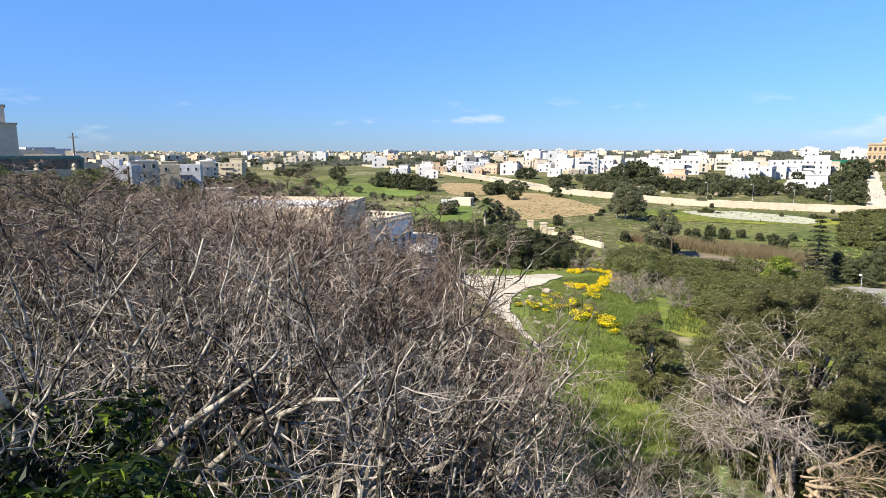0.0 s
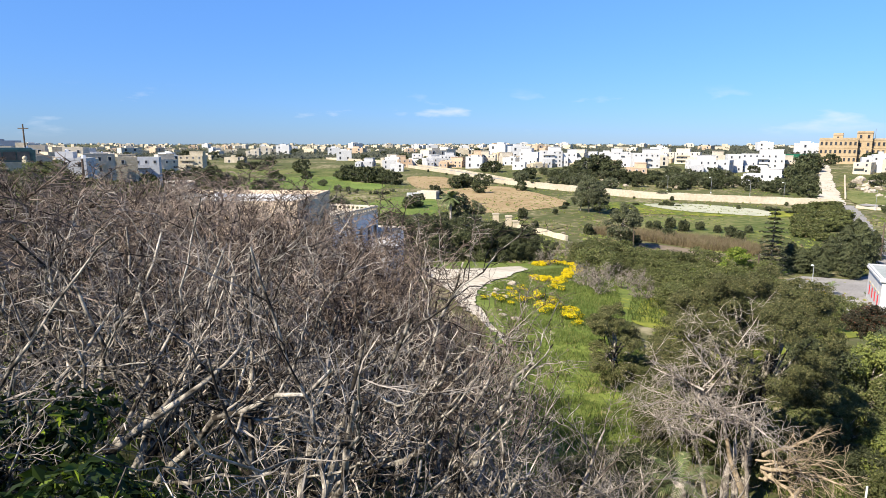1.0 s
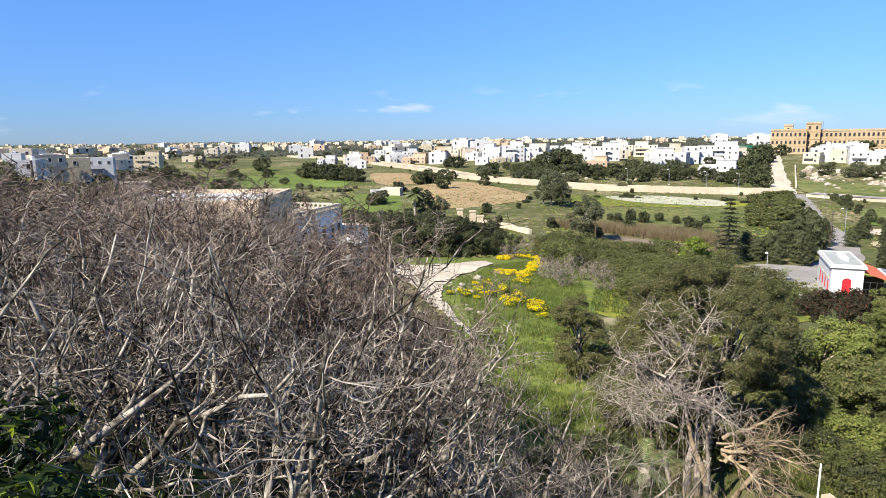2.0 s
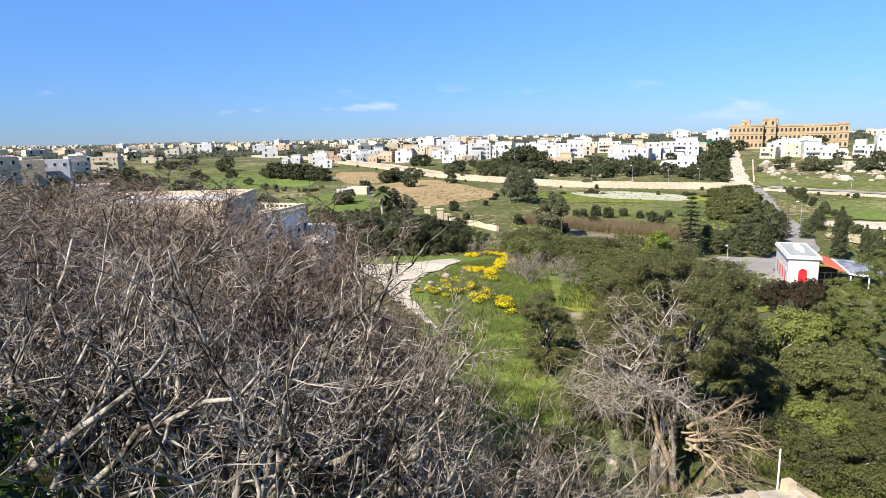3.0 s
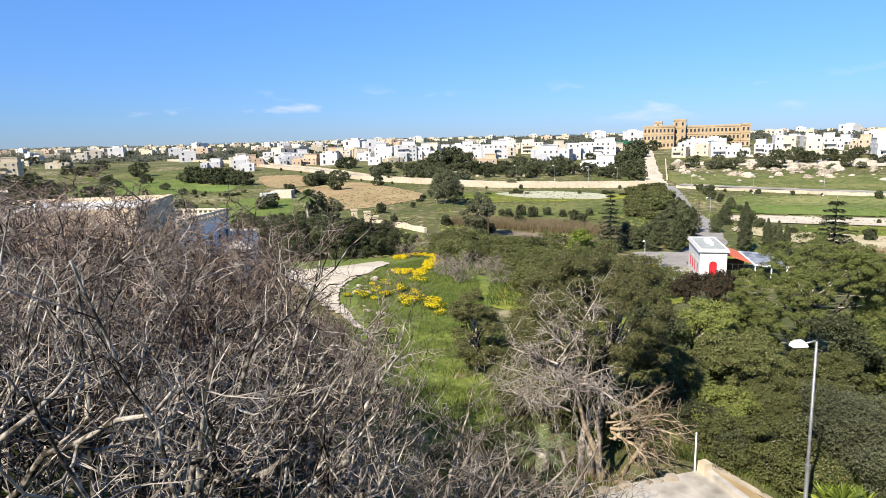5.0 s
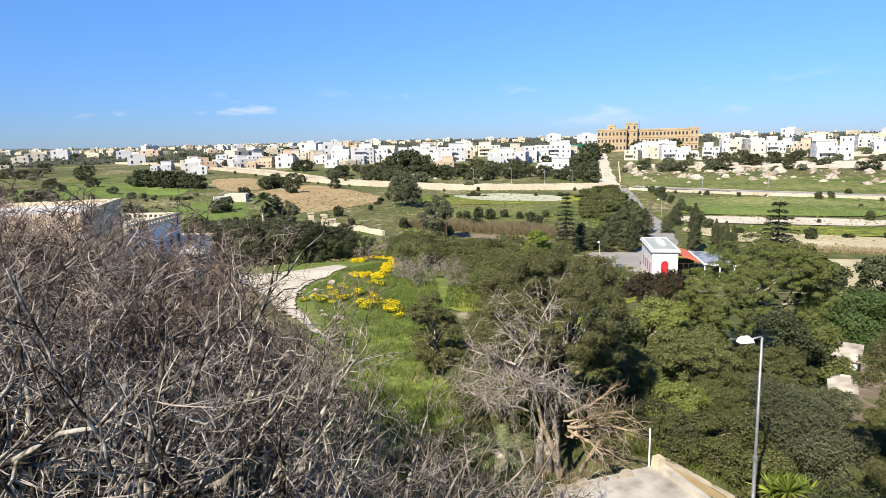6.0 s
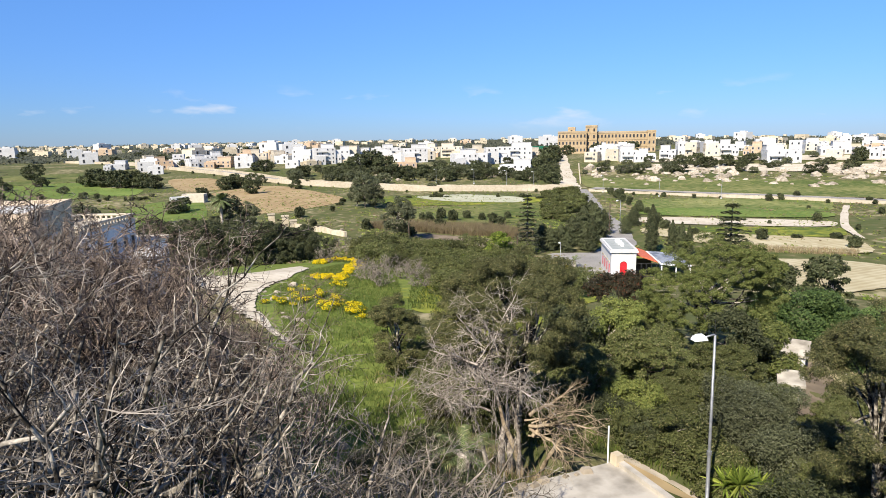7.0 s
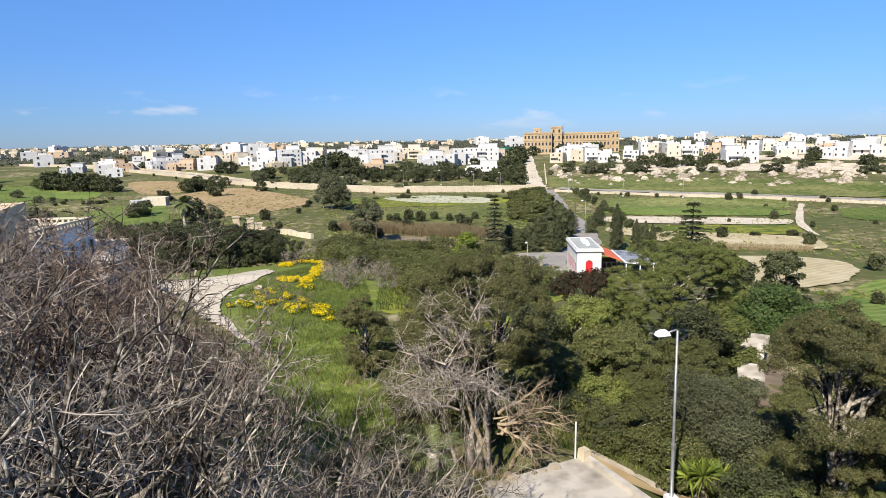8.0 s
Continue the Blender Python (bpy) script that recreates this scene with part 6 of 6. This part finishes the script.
def street_lamp(m, height, arm, label, rz=180.0, head=0.55):
    """A tapered steel column with a bent arm and a flat white lantern."""
    root = thing("street_lamp", m @ pose(0, 0, 0, 0, 0, rz), label, "street lamp", "street lamps")
    part("plinth", Build().box(0, 0, 0.05, 0.42, 0.42, 0.7, taper=0.85), M["white"], root, "white concrete plinth")
    part("pole", Build().tube([(0, 0, 0), (0, 0, height * 0.35), (0, 0, height * 0.36), (0, 0, height)], [0.062, 0.058, 0.05, 0.036], 12), M["metal"], root, smooth=True)
    part("collar", Build().tube([(0, 0, height * 0.35), (0, 0, height * 0.37)], 0.08, 12), M["metal"], root)
    part("arm", Build().tube([(0, 0, height - 0.02), (arm * 0.15, 0, height + 0.02), (arm, 0, height - 0.04)], 0.03, 8), M["metal"], root, smooth=True)
    part("lantern", Build().box(arm + head * 0.4, 0, height - 0.05, head, 0.26, 0.12, taper=0.8).box(arm + head * 0.4, 0, height + 0.03, head * 0.7, 0.2, 0.07, taper=0.7), M["whitemetal"], root, "white lantern")
    part("aerial", Build().tube([(0, 0, height), (0.02, 0, height + 0.5)], 0.008, 4), M["blackmetal"], root)
    return root


street_lamp(pose(15.40, 12.98, 7.75, 0, -1.1, 0), 6.15, 0.35, "tall grey steel street lamp with white lantern", 165, 0.44)
street_lamp(on(35.6, 91.5), 4.2, 0.05, "small lamp post in the round planter", 150, 0.3)
street_lamp(on(40.8, 132.0), 6.5, 1.2, "grey steel street lamp beside the road", 200)
for az, r in ((33.0, 240), (30.5, 246), (27.5, 255), (24.0, 262), (39.2, 222), (44.0, 208), (49.0, 205)):
    street_lamp(on(az, r), 6.0, 0.6, "thin street lamp on the valley road", 180)

# the flat roof below the lookout, its parapet and white post
shed = thing("flat_roof_building", pose(10.35, 11.6, 6.72, 0, 0, -2), "low building with pale weathered concrete roof", "building")
part("wall", Build().box(0, 0, 1.2, 3.4, 4.0, 4.0), M["concrete"], shed)
part("roof_slab", Build().box(0, 0, 3.3, 3.7, 4.3, 0.2), M["concrete"], shed)
part("kerb", Build().box(1.72, 0, 3.47, 0.2, 4.3, 0.14), M["concrete"], shed)
rng = np.random.default_rng(6)
for k in (0, 1, 2, 4, 5, 6):
    s = rng.uniform(0.45, 1.2)
    part("parapet_stone", Build().box(-1.6 + 0.36 * k, 2.0 + rng.normal(0, 0.03), 3.4 + 0.06 * s, 0.34 * s, 0.24 * s, 0.13 * s, rng.uniform(-25, 25), 0.7), M["rock"], shed)
part("corner_block", Build().box(1.66, 1.98, 3.58, 0.3, 0.3, 0.34, 4, 0.88), M["stone"], shed)
solid("white_post", Build().tube([(0, 0, 0), (0, 0, 1.35)], 0.024, 8), M["whitemetal"], "thin white metal post on the roof corner", "post", m=pose(11.88, 13.7, 9.98))
strip("lane", [(15.1, 16.9), (15.5, 16.0), (16.4, 14.0), (17.0, 11.0), (17.0, 7.0)], 0.6, M["dry"], "narrow pale lane beside the roof", lift=0.12, category="path")
solid_wall = stone_wall([(15.6, 17.2), (16.1, 16.2), (17.1, 14.3), (18.0, 11.2), (18.0, 7.5)], 0.22, 0.25, M["rock"], "low pale stone wall along the lane", seed=8)
strip("verge", [(14.1, 16.8), (15.0, 13.8), (15.8, 11.0), (15.8, 8)], 0.8, M["dry"], "dry orange-brown soil verge", lift=0.1, category="verge")


def hut(x, y, rz, w, d, h, label, roof="roof", gable=0.5, sunk=0.6):
    z = float(ground_height(x, y))
    root = thing("stone_hut", pose(x, y, z, 0, 0, rz), label, "hut", "stone huts")
    part("wall", Build().box(0, 0, (h - sunk) / 2, w, d, h + sunk), M["white"], root)
    part("roof", Build().add([(-w / 2 - 0.2, -d / 2 - 0.2, h), (w / 2 + 0.2, -d / 2 - 0.2, h), (w / 2 + 0.2, d / 2 + 0.2, h + gable), (-w / 2 - 0.2, d / 2 + 0.2, h + gable), (-w / 2 - 0.2, -d / 2 - 0.2, h + 0.15), (w / 2 + 0.2, -d / 2 - 0.2, h + 0.15), (w / 2 + 0.2, d / 2 + 0.2, h + gable + 0.15), (-w / 2 - 0.2, d / 2 + 0.2, h + gable + 0.15)], HEX), M[roof], root)
    part("doorway", Build().box(-w * 0.15, -d / 2 - 0.02, h * 0.42, 0.8, 0.08, h * 0.8), M["dark"], root)
    for s in (-0.45, 0.45):
        part("door_jamb", Build().box(-w * 0.15 + s, -d / 2 - 0.03, h * 0.42, 0.1, 0.12, h * 0.84), M["stone"], root)


x, y, _ = spot(55.5, 35.5)
hut(x, y, -50, 0.9, 1.0, 1.2, "small white stone hut with pale weathered roof", "concrete", gable=0.3)
x, y, _ = spot(55.6, 43.0)
hut(x, y, -58, 1.2, 1.3, 0.9, "small white hut with pale weathered roof", "concrete")
x, y, _ = spot(65.0, 40.0)
hut(x, y, -40, 4.0, 3.0, 2.2, "low white hut behind the conifer")
draped("yard", [spot(53.5, 33)[:2], spot(57.5, 33)[:2], spot(58.5, 44)[:2], spot(54.5, 45)[:2]], M["soil"], "brown dirt yard between huts", "yard", lift=0.1, step=1.5)


# the two houses behind the thicket
def terrace_house():
    root = thing("terrace_house", pose(-12.2, 47.6, 7.6, 0, 0, -6), "cream flat-roofed house with arched loggia", "house")
    w, d, h = 11.6, 10.0, 8.1
    part("wall", Build().box(0, 0, h / 2 - 0.75, w, d, h + 1.5), M["limewash"], root)
    for cx, cy, sx, sy in ((0, -d / 2 + 0.15, w + 0.1, 0.3), (0, d / 2 - 0.15, w + 0.1, 0.3), (-w / 2 + 0.15, 0, 0.3, d - 0.6), (w / 2 - 0.15, 0, 0.3, d - 0.6)):
        part("parapet", Build().box(cx, cy, h + 0.2, sx, sy, 0.4), M["limewash"], root)
    part("roof", Build().box(0, 0, h + 0.06, w - 0.7, d - 0.7, 0.1), M["roof"], root)
    part("roof_dome", Build().tube([(-2.2, 1.5, h), (-2.2, 1.5, h + 0.35), (-2.2, 1.5, h + 0.5)], [0.9, 0.6, 0.1], 14), M["white"], root)
    pts = [(w / 2 + 0.02, 2.2 + 0.85 * math.cos(math.pi * k / 12), h - 2.0 + 0.85 * math.sin(math.pi * k / 12)) for k in range(13)] + [(w / 2 + 0.02, 1.35, h - 3.4), (w / 2 + 0.02, 3.05, h - 3.4)]
    b = Build().add(pts + [(px - 0.05, py, pz) for px, py, pz in pts], None, [(0, i, i + 1) for i in range(1, 14)])
    part("arch_opening", b, M["dark"], root, "dark arched opening")
    for k in range(12):
        a0, a1 = math.pi * k / 12, math.pi * (k + 1) / 12
        part("arch_stone", Build().box(w / 2 + 0.04, 2.2 + 0.95 * math.cos((a0 + a1) / 2), h - 2.0 + 0.95 * math.sin((a0 + a1) / 2), 0.12, 0.24, 0.24), M["stone"], root)
    part("drain_pipe", Build().tube([(w / 2 + 0.06, -1.8, h - 0.3), (w / 2 + 0.06, -1.8, 1)], 0.05, 6), M["whitemetal"], root)
    o = part("window", WINDOW, None, root)
    o.matrix_basis = pose(w / 2 + 0.04, -0.5, h - 2.2, 0, 0, 90)
    return root


terrace_house()
villa = thing("blue_grey_house", pose(-6.4, 59.4, 5.6, 0, 0, -24), "blue-grey house with balustraded cream roof edge", "house")
part("wall", Build().box(0, 0, 3.2, 5.0, 9.0, 8.6), M["bluewall"], villa)
part("roof", Build().box(0, 0, 7.52, 4.6, 8.6, 0.08), M["cream"], villa)
for cx, cy, sx, sy in ((2.38, 0, 0.26, 9.1), (-2.38, 0, 0.26, 9.1), (0, -4.4, 4.5, 0.26), (0, 4.4, 4.5, 0.26)):
    part("balustrade_rail", Build().box(cx, cy, 8.05, sx, sy, 0.16), M["cream"], villa)
    part("balustrade_base", Build().box(cx, cy, 7.6, sx + 0.06, sy + 0.06, 0.24), M["cream"], villa)
    n = int(max(sx, sy) / 0.5)
    for k in range(n):
        t = -0.5 + (k + 0.5) / n
        part("baluster", Build().box(cx + (t * sx if sx > sy else 0), cy + (t * sy if sy > sx else 0), 7.85, 0.16, 0.16, 0.3), M["cream"], villa)
for v in (0.6, 2.3, 3.7):
    o = part("window", WINDOW, None, villa)
    o.matrix_basis = pose(2.54, v, 5.6, 0, 0, 90) @ Matrix.Diagonal((0.6, 1, 0.95, 1))
part("air_conditioner", Build().box(2.7, -0.9, 5.9, 0.4, 0.8, 0.5), M["whitemetal"], villa)
annexe = part("annexe", Build().box(2.2, 6.4, 1.8, 3.0, 3.6, 7.0), M["bluewall"], villa)
part("annexe_cornice", Build().box(2.2, 6.4, 5.4, 3.2, 3.8, 0.3), M["cream"], villa)


def garden_shed(m):
    """A white eight-sided lattice summerhouse with a low pointed roof."""
    root = thing("lattice_summerhouse", m, "white eight-sided summerhouse with lattice windows", "shed")
    n, r, h = 8, 1.55, 2.9
    for k in range(n):
        a0, a1 = 2 * math.pi * k / n, 2 * math.pi * (k + 1) / n
        p0, p1 = np.array([math.cos(a0) * r, math.sin(a0) * r]), np.array([math.cos(a1) * r, math.sin(a1) * r])
        c, rz = (p0 + p1) / 2, math.degrees(math.atan2(p1[1] - p0[1], p1[0] - p0[0]))
        w = float(np.linalg.norm(p1 - p0))
        part("panel", Build().box(c[0], c[1], h / 2 - 0.3, w * 0.98, 0.06, h + 0.6, rz), M["greywall"], root)
        part("corner_post", Build().box(p0[0], p0[1], h / 2 - 0.3, 0.14, 0.14, h + 0.6, rz), M["white"], root)
        out = c * 1.035
        for z in (0.6, 1.15, 1.7, 2.25, 2.8):
            part("rail", Build().box(out[0], out[1], z, w, 0.06, 0.09, rz), M["white"], root)
        for t in (-0.25, 0.0, 0.25):
            q = out + (p1 - p0) * t
            part("mullion", Build().box(q[0], q[1], 1.5, 0.08, 0.06, 2.7, rz), M["white"], root)
    a = np.arange(n) * 2 * np.pi / n
    rim = np.stack([np.cos(a) * 1.75, np.sin(a) * 1.75, np.full(n, h)], 1)
    part("roof", Build().add(np.concatenate([rim, rim - [0, 0, 0.12], [(0, 0, h + 0.75)]]), [(i, (i + 1) % n, (i + 1) % n + n, i + n) for i in range(n)], [(i, (i + 1) % n, 2 * n) for i in range(n)]), M["white"], root)


garden_shed(on(-1.6, 58.5, 1.0, 10, dz=0.6))

# gate pillars, rubble walls and farm sheds in the valley
for az, r, h in ((8.9, 146, 2.6), (10.1, 144, 2.3), (10.8, 142, 1.4)):
    x, y, z = spot(az, r)
    root = thing("gate_pillar", pose(x, y, z, 0, 0, -8), "square pale limestone gate pillar", "pillar", "gate pillars")
    part("shaft", Build().box(0, 0, h / 2 - 0.2, 1.5, 1.5, h + 0.4, taper=0.94), M["stone"], root)
    part("cap", Build().box(0, 0, h + 0.1, 1.7, 1.7, 0.22), M["stone"], root)
stone_wall([spot(11, 140)[:2], spot(13.5, 130)[:2], spot(15.5, 122)[:2]], 1.0, 0.6, M["stone"], "tumbled rubble wall beside the plot", rough=0.2, seed=9)
stone_wall([spot(21, 104)[:2], spot(27, 99)[:2], spot(33, 96)[:2]], 0.9, 0.5, M["rock"], "old rubble wall below the reeds", rough=0.15, seed=10)
x, y, z = spot(2.6, 218)
house(x, y, z, -20, 7, 4, 2.8, "cream", "low farm shed beside green fields", 2, 1, "farm sheds", False)
x, y, z = spot(1.2, 214)
house(x, y, z, 10, 4, 3, 2.4, "white", "low farm shed beside green fields", 1, 1, "farm sheds", False)
x, y, z = spot(-20, 125)
house(x, y, z, 20, 9, 7, 3.4, "cream", "flat-roofed farmhouse above the fields", 3, 2, "farm sheds", False)
x, y, z = spot(-14.5, 150)
house(x, y, z, 30, 8, 6, 3.0, "stone", "flat-roofed farmhouse above the fields", 3, 1, "farm sheds", False)


def bush_rock(seed, flat):
    rng = np.random.default_rng(seed)
    bm = bmesh.new()
    bmesh.ops.create_icosphere(bm, subdivisions=2, radius=1.0)
    for v in bm.verts:
        n = noise.noise(v.co * 1.3 + Vector((seed, 0, 0))) * 0.45 + noise.noise(v.co * 3.1 + Vector((0, seed, 0))) * 0.2
        v.co *= 1 + n
        v.co.z *= flat
    me = bpy.data.meshes.new("boulder")
    bm.to_mesh(me)
    bm.free()
    me.materials.append(M["rock"])
    return me


ROCKS = [bush_rock(s, f) for s, f in ((3, 0.6), (7, 0.75), (11, 0.5), (19, 0.65))]
rng = np.random.default_rng(12)
for i in range(280):
    az, r = rng.uniform(37.6, 66), 240 + 84 * rng.beta(2.2, 1.6)
    s = 0.5 + 2.2 * rng.uniform(0, 1) ** 2.0
    ob = new("boulder", ROCKS[int(rng.integers(0, 4))])
    x, y, z = spot(az, r)
    ob.matrix_basis = scaled(x, y, z + 0.1 * s, s, rng.uniform(0, 360))
    tagged(ob, "weathered pale limestone boulder on the slope", "rock", "slope boulders")
for i in range(60):
    az, r = rng.uniform(16, 35), rng.uniform(268, 315)
    ob = new("boulder", ROCKS[int(rng.integers(0, 4))])
    x, y, z = spot(az, r)
    s = rng.uniform(0.5, 1.6)
    ob.matrix_basis = scaled(x, y, z + 0.1 * s, s, rng.uniform(0, 360))
    tagged(ob, "weathered pale limestone boulder among trees", "rock", "slope boulders")
for i in range(36):
    ob = new("boulder", ROCKS[int(rng.integers(0, 4))])
    az, r = rng.uniform(10, 24), rng.uniform(100, 135)
    if i % 3 == 0:
        az, r = rng.uniform(8.0, 11), rng.uniform(44, 58)
    x, y, z = spot(az, r)
    s = rng.uniform(0.2, 0.55)
    ob.matrix_basis = scaled(x, y, z, s, rng.uniform(0, 360))
    tagged(ob, "small pale limestone rock on rough ground", "rock", "field stones")
draped("rocky_ground", [spot(43, 332)[:2], spot(50, 338)[:2], spot(58, 330)[:2], spot(64, 325)[:2], spot(64, 345)[:2], spot(56, 352)[:2], spot(48, 352)[:2], spot(43, 345)[:2]], M["sand"], "bare pale rocky hilltop ground", "ground", lift=0.3, step=8, jag=3)
draped("rocky_ground", [spot(38, 312)[:2], spot(42, 304)[:2], spot(48, 300)[:2], spot(54, 294)[:2], spot(63, 296)[:2], spot(63, 318)[:2], spot(50, 322)[:2], spot(42, 328)[:2]], M["sand"], "bare pale rocky hillside ledge", "ground", lift=0.25, step=8, jag=3)
draped("hillside_grass", [spot(37.5, 235)[:2], spot(45, 222)[:2], spot(55, 220)[:2], spot(64, 222)[:2], spot(64, 262)[:2], spot(52, 268)[:2], spot(40, 270)[:2], spot(37, 280)[:2]], M["pasture"], "green hillside grass with yellow weeds", "grass", lift=0.25, step=8, jag=2)
stone_wall([spot(37.2, 250)[:2], spot(37.0, 330)[:2]], 1.0, 0.5, M["stone"], "stone wall beside the climbing road", seed=12)
solid("green_netting", Build().box(0, 0, 2.5, 26, 10, 5.5), M["netting"], "green netted enclosure on the hilltop", "netting", m=pose(*spot(34.0, 470), 0, 0, -34))

# the upper road on the slope: coach, parapet and corner building
x, y, z = spot(-33.0, 92)
coach = thing("coach", pose(x, y, z + 0.2, 0, 0, 27), "dark green coach parked behind the parapet", "coach")
part("body", Build().box(0, 0, 1.55, 12.0, 2.5, 2.5).box(0, 0, 2.9, 11.6, 2.3, 0.3, taper=0.96), M["busgreen"], coach)
for k in range(8):
    part("side_window", Build().box(-5.0 + 1.4 * k, -1.27, 2.1, 1.25, 0.06, 0.95), M["dark"], coach)
for u in (-3.8, 3.6):
    for s in (-1, 1):
        wheel = part("wheel", Build().tube([(u, s * 0.95, 0.3), (u, s * 1.28, 0.3)], 0.5, 16), M["blackmetal"], coach)
        part("rim", Build().tube([(u, s * 1.285, 0.3), (u, s * 1.3, 0.3)], 0.28, 12), M["metal"], wheel)
line = [spot(-42, 78)[:2], spot(-36, 82)[:2], spot(-31, 86)[:2], spot(-27.5, 92)[:2]]
stone_wall(line, 1.5, 0.4, M["stone"], "weathered stone parapet of the upper road", name="parapet_wall", rough=0.02, seed=13)
for az, r in ((-35, 83), (-32.5, 85), (-30, 87.5), (-28, 91)):
    x, y, z = spot(az, r)
    o = thing("stone_finial", pose(x, y, z + 1.4), "small stone ball finial on the parapet", "finial", "parapet finials")
    part("base", Build().box(0, 0, 0.15, 0.45, 0.45, 0.35), M["stone"], o)
    part("ball", Build().tube([(0, 0, 0.3), (0, 0, 0.42), (0, 0, 0.6), (0, 0, 0.78), (0, 0, 0.85)], [0.1, 0.22, 0.27, 0.18, 0.04], 10), M["stone"], o, smooth=True)
x, y, z = spot(-35.9, 112)
corner = thing("corner_building", pose(x, y, z, 0, 0, 36), "tall cream corner building with stepped top", "building")
part("wall", Build().box(0, 0, 3.5, 9, 9, 9.5).box(-0.4, 0.2, 9.4, 7.4, 7.6, 2.6), M["cream"], corner)
part("balcony", Build().box(4.8, -2.0, 2.4, 1.2, 4.0, 0.25).box(5.3, -2.0, 2.9, 0.12, 4.0, 0.9), M["white"], corner)
part("roof_rim", Build().box(-0.4, 0.2, 10.8, 7.8, 8.0, 0.25).box(0, 0, 8.3, 9.3, 9.3, 0.2), M["stone"], corner)


def pole(az, r, h, label, cross=True):
    root = thing("utility_pole", on(az, r), label, "pole", "utility poles")
    part("shaft", Build().tube([(0, 0, -0.4), (0, 0, h)], [0.14, 0.09], 8), M["pole"], root)
    if cross:
        part("cross_arm", Build().box(0, 0, h - 0.6, 1.4, 0.1, 0.12), M["pole"], root)


pole(-29.9, 105, 6.8, "dark timber utility pole by the upper road")
pole(-26.2, 60, 4.8, "weathered timber utility pole among trees", False)
pole(21.4, 112, 4.0, "weathered timber utility pole by the reeds", False)
pole(31.6, 95, 4.4, "weathered timber utility pole by the reeds", False)
pole(39.9, 126, 6.5, "timber utility pole beside the road")
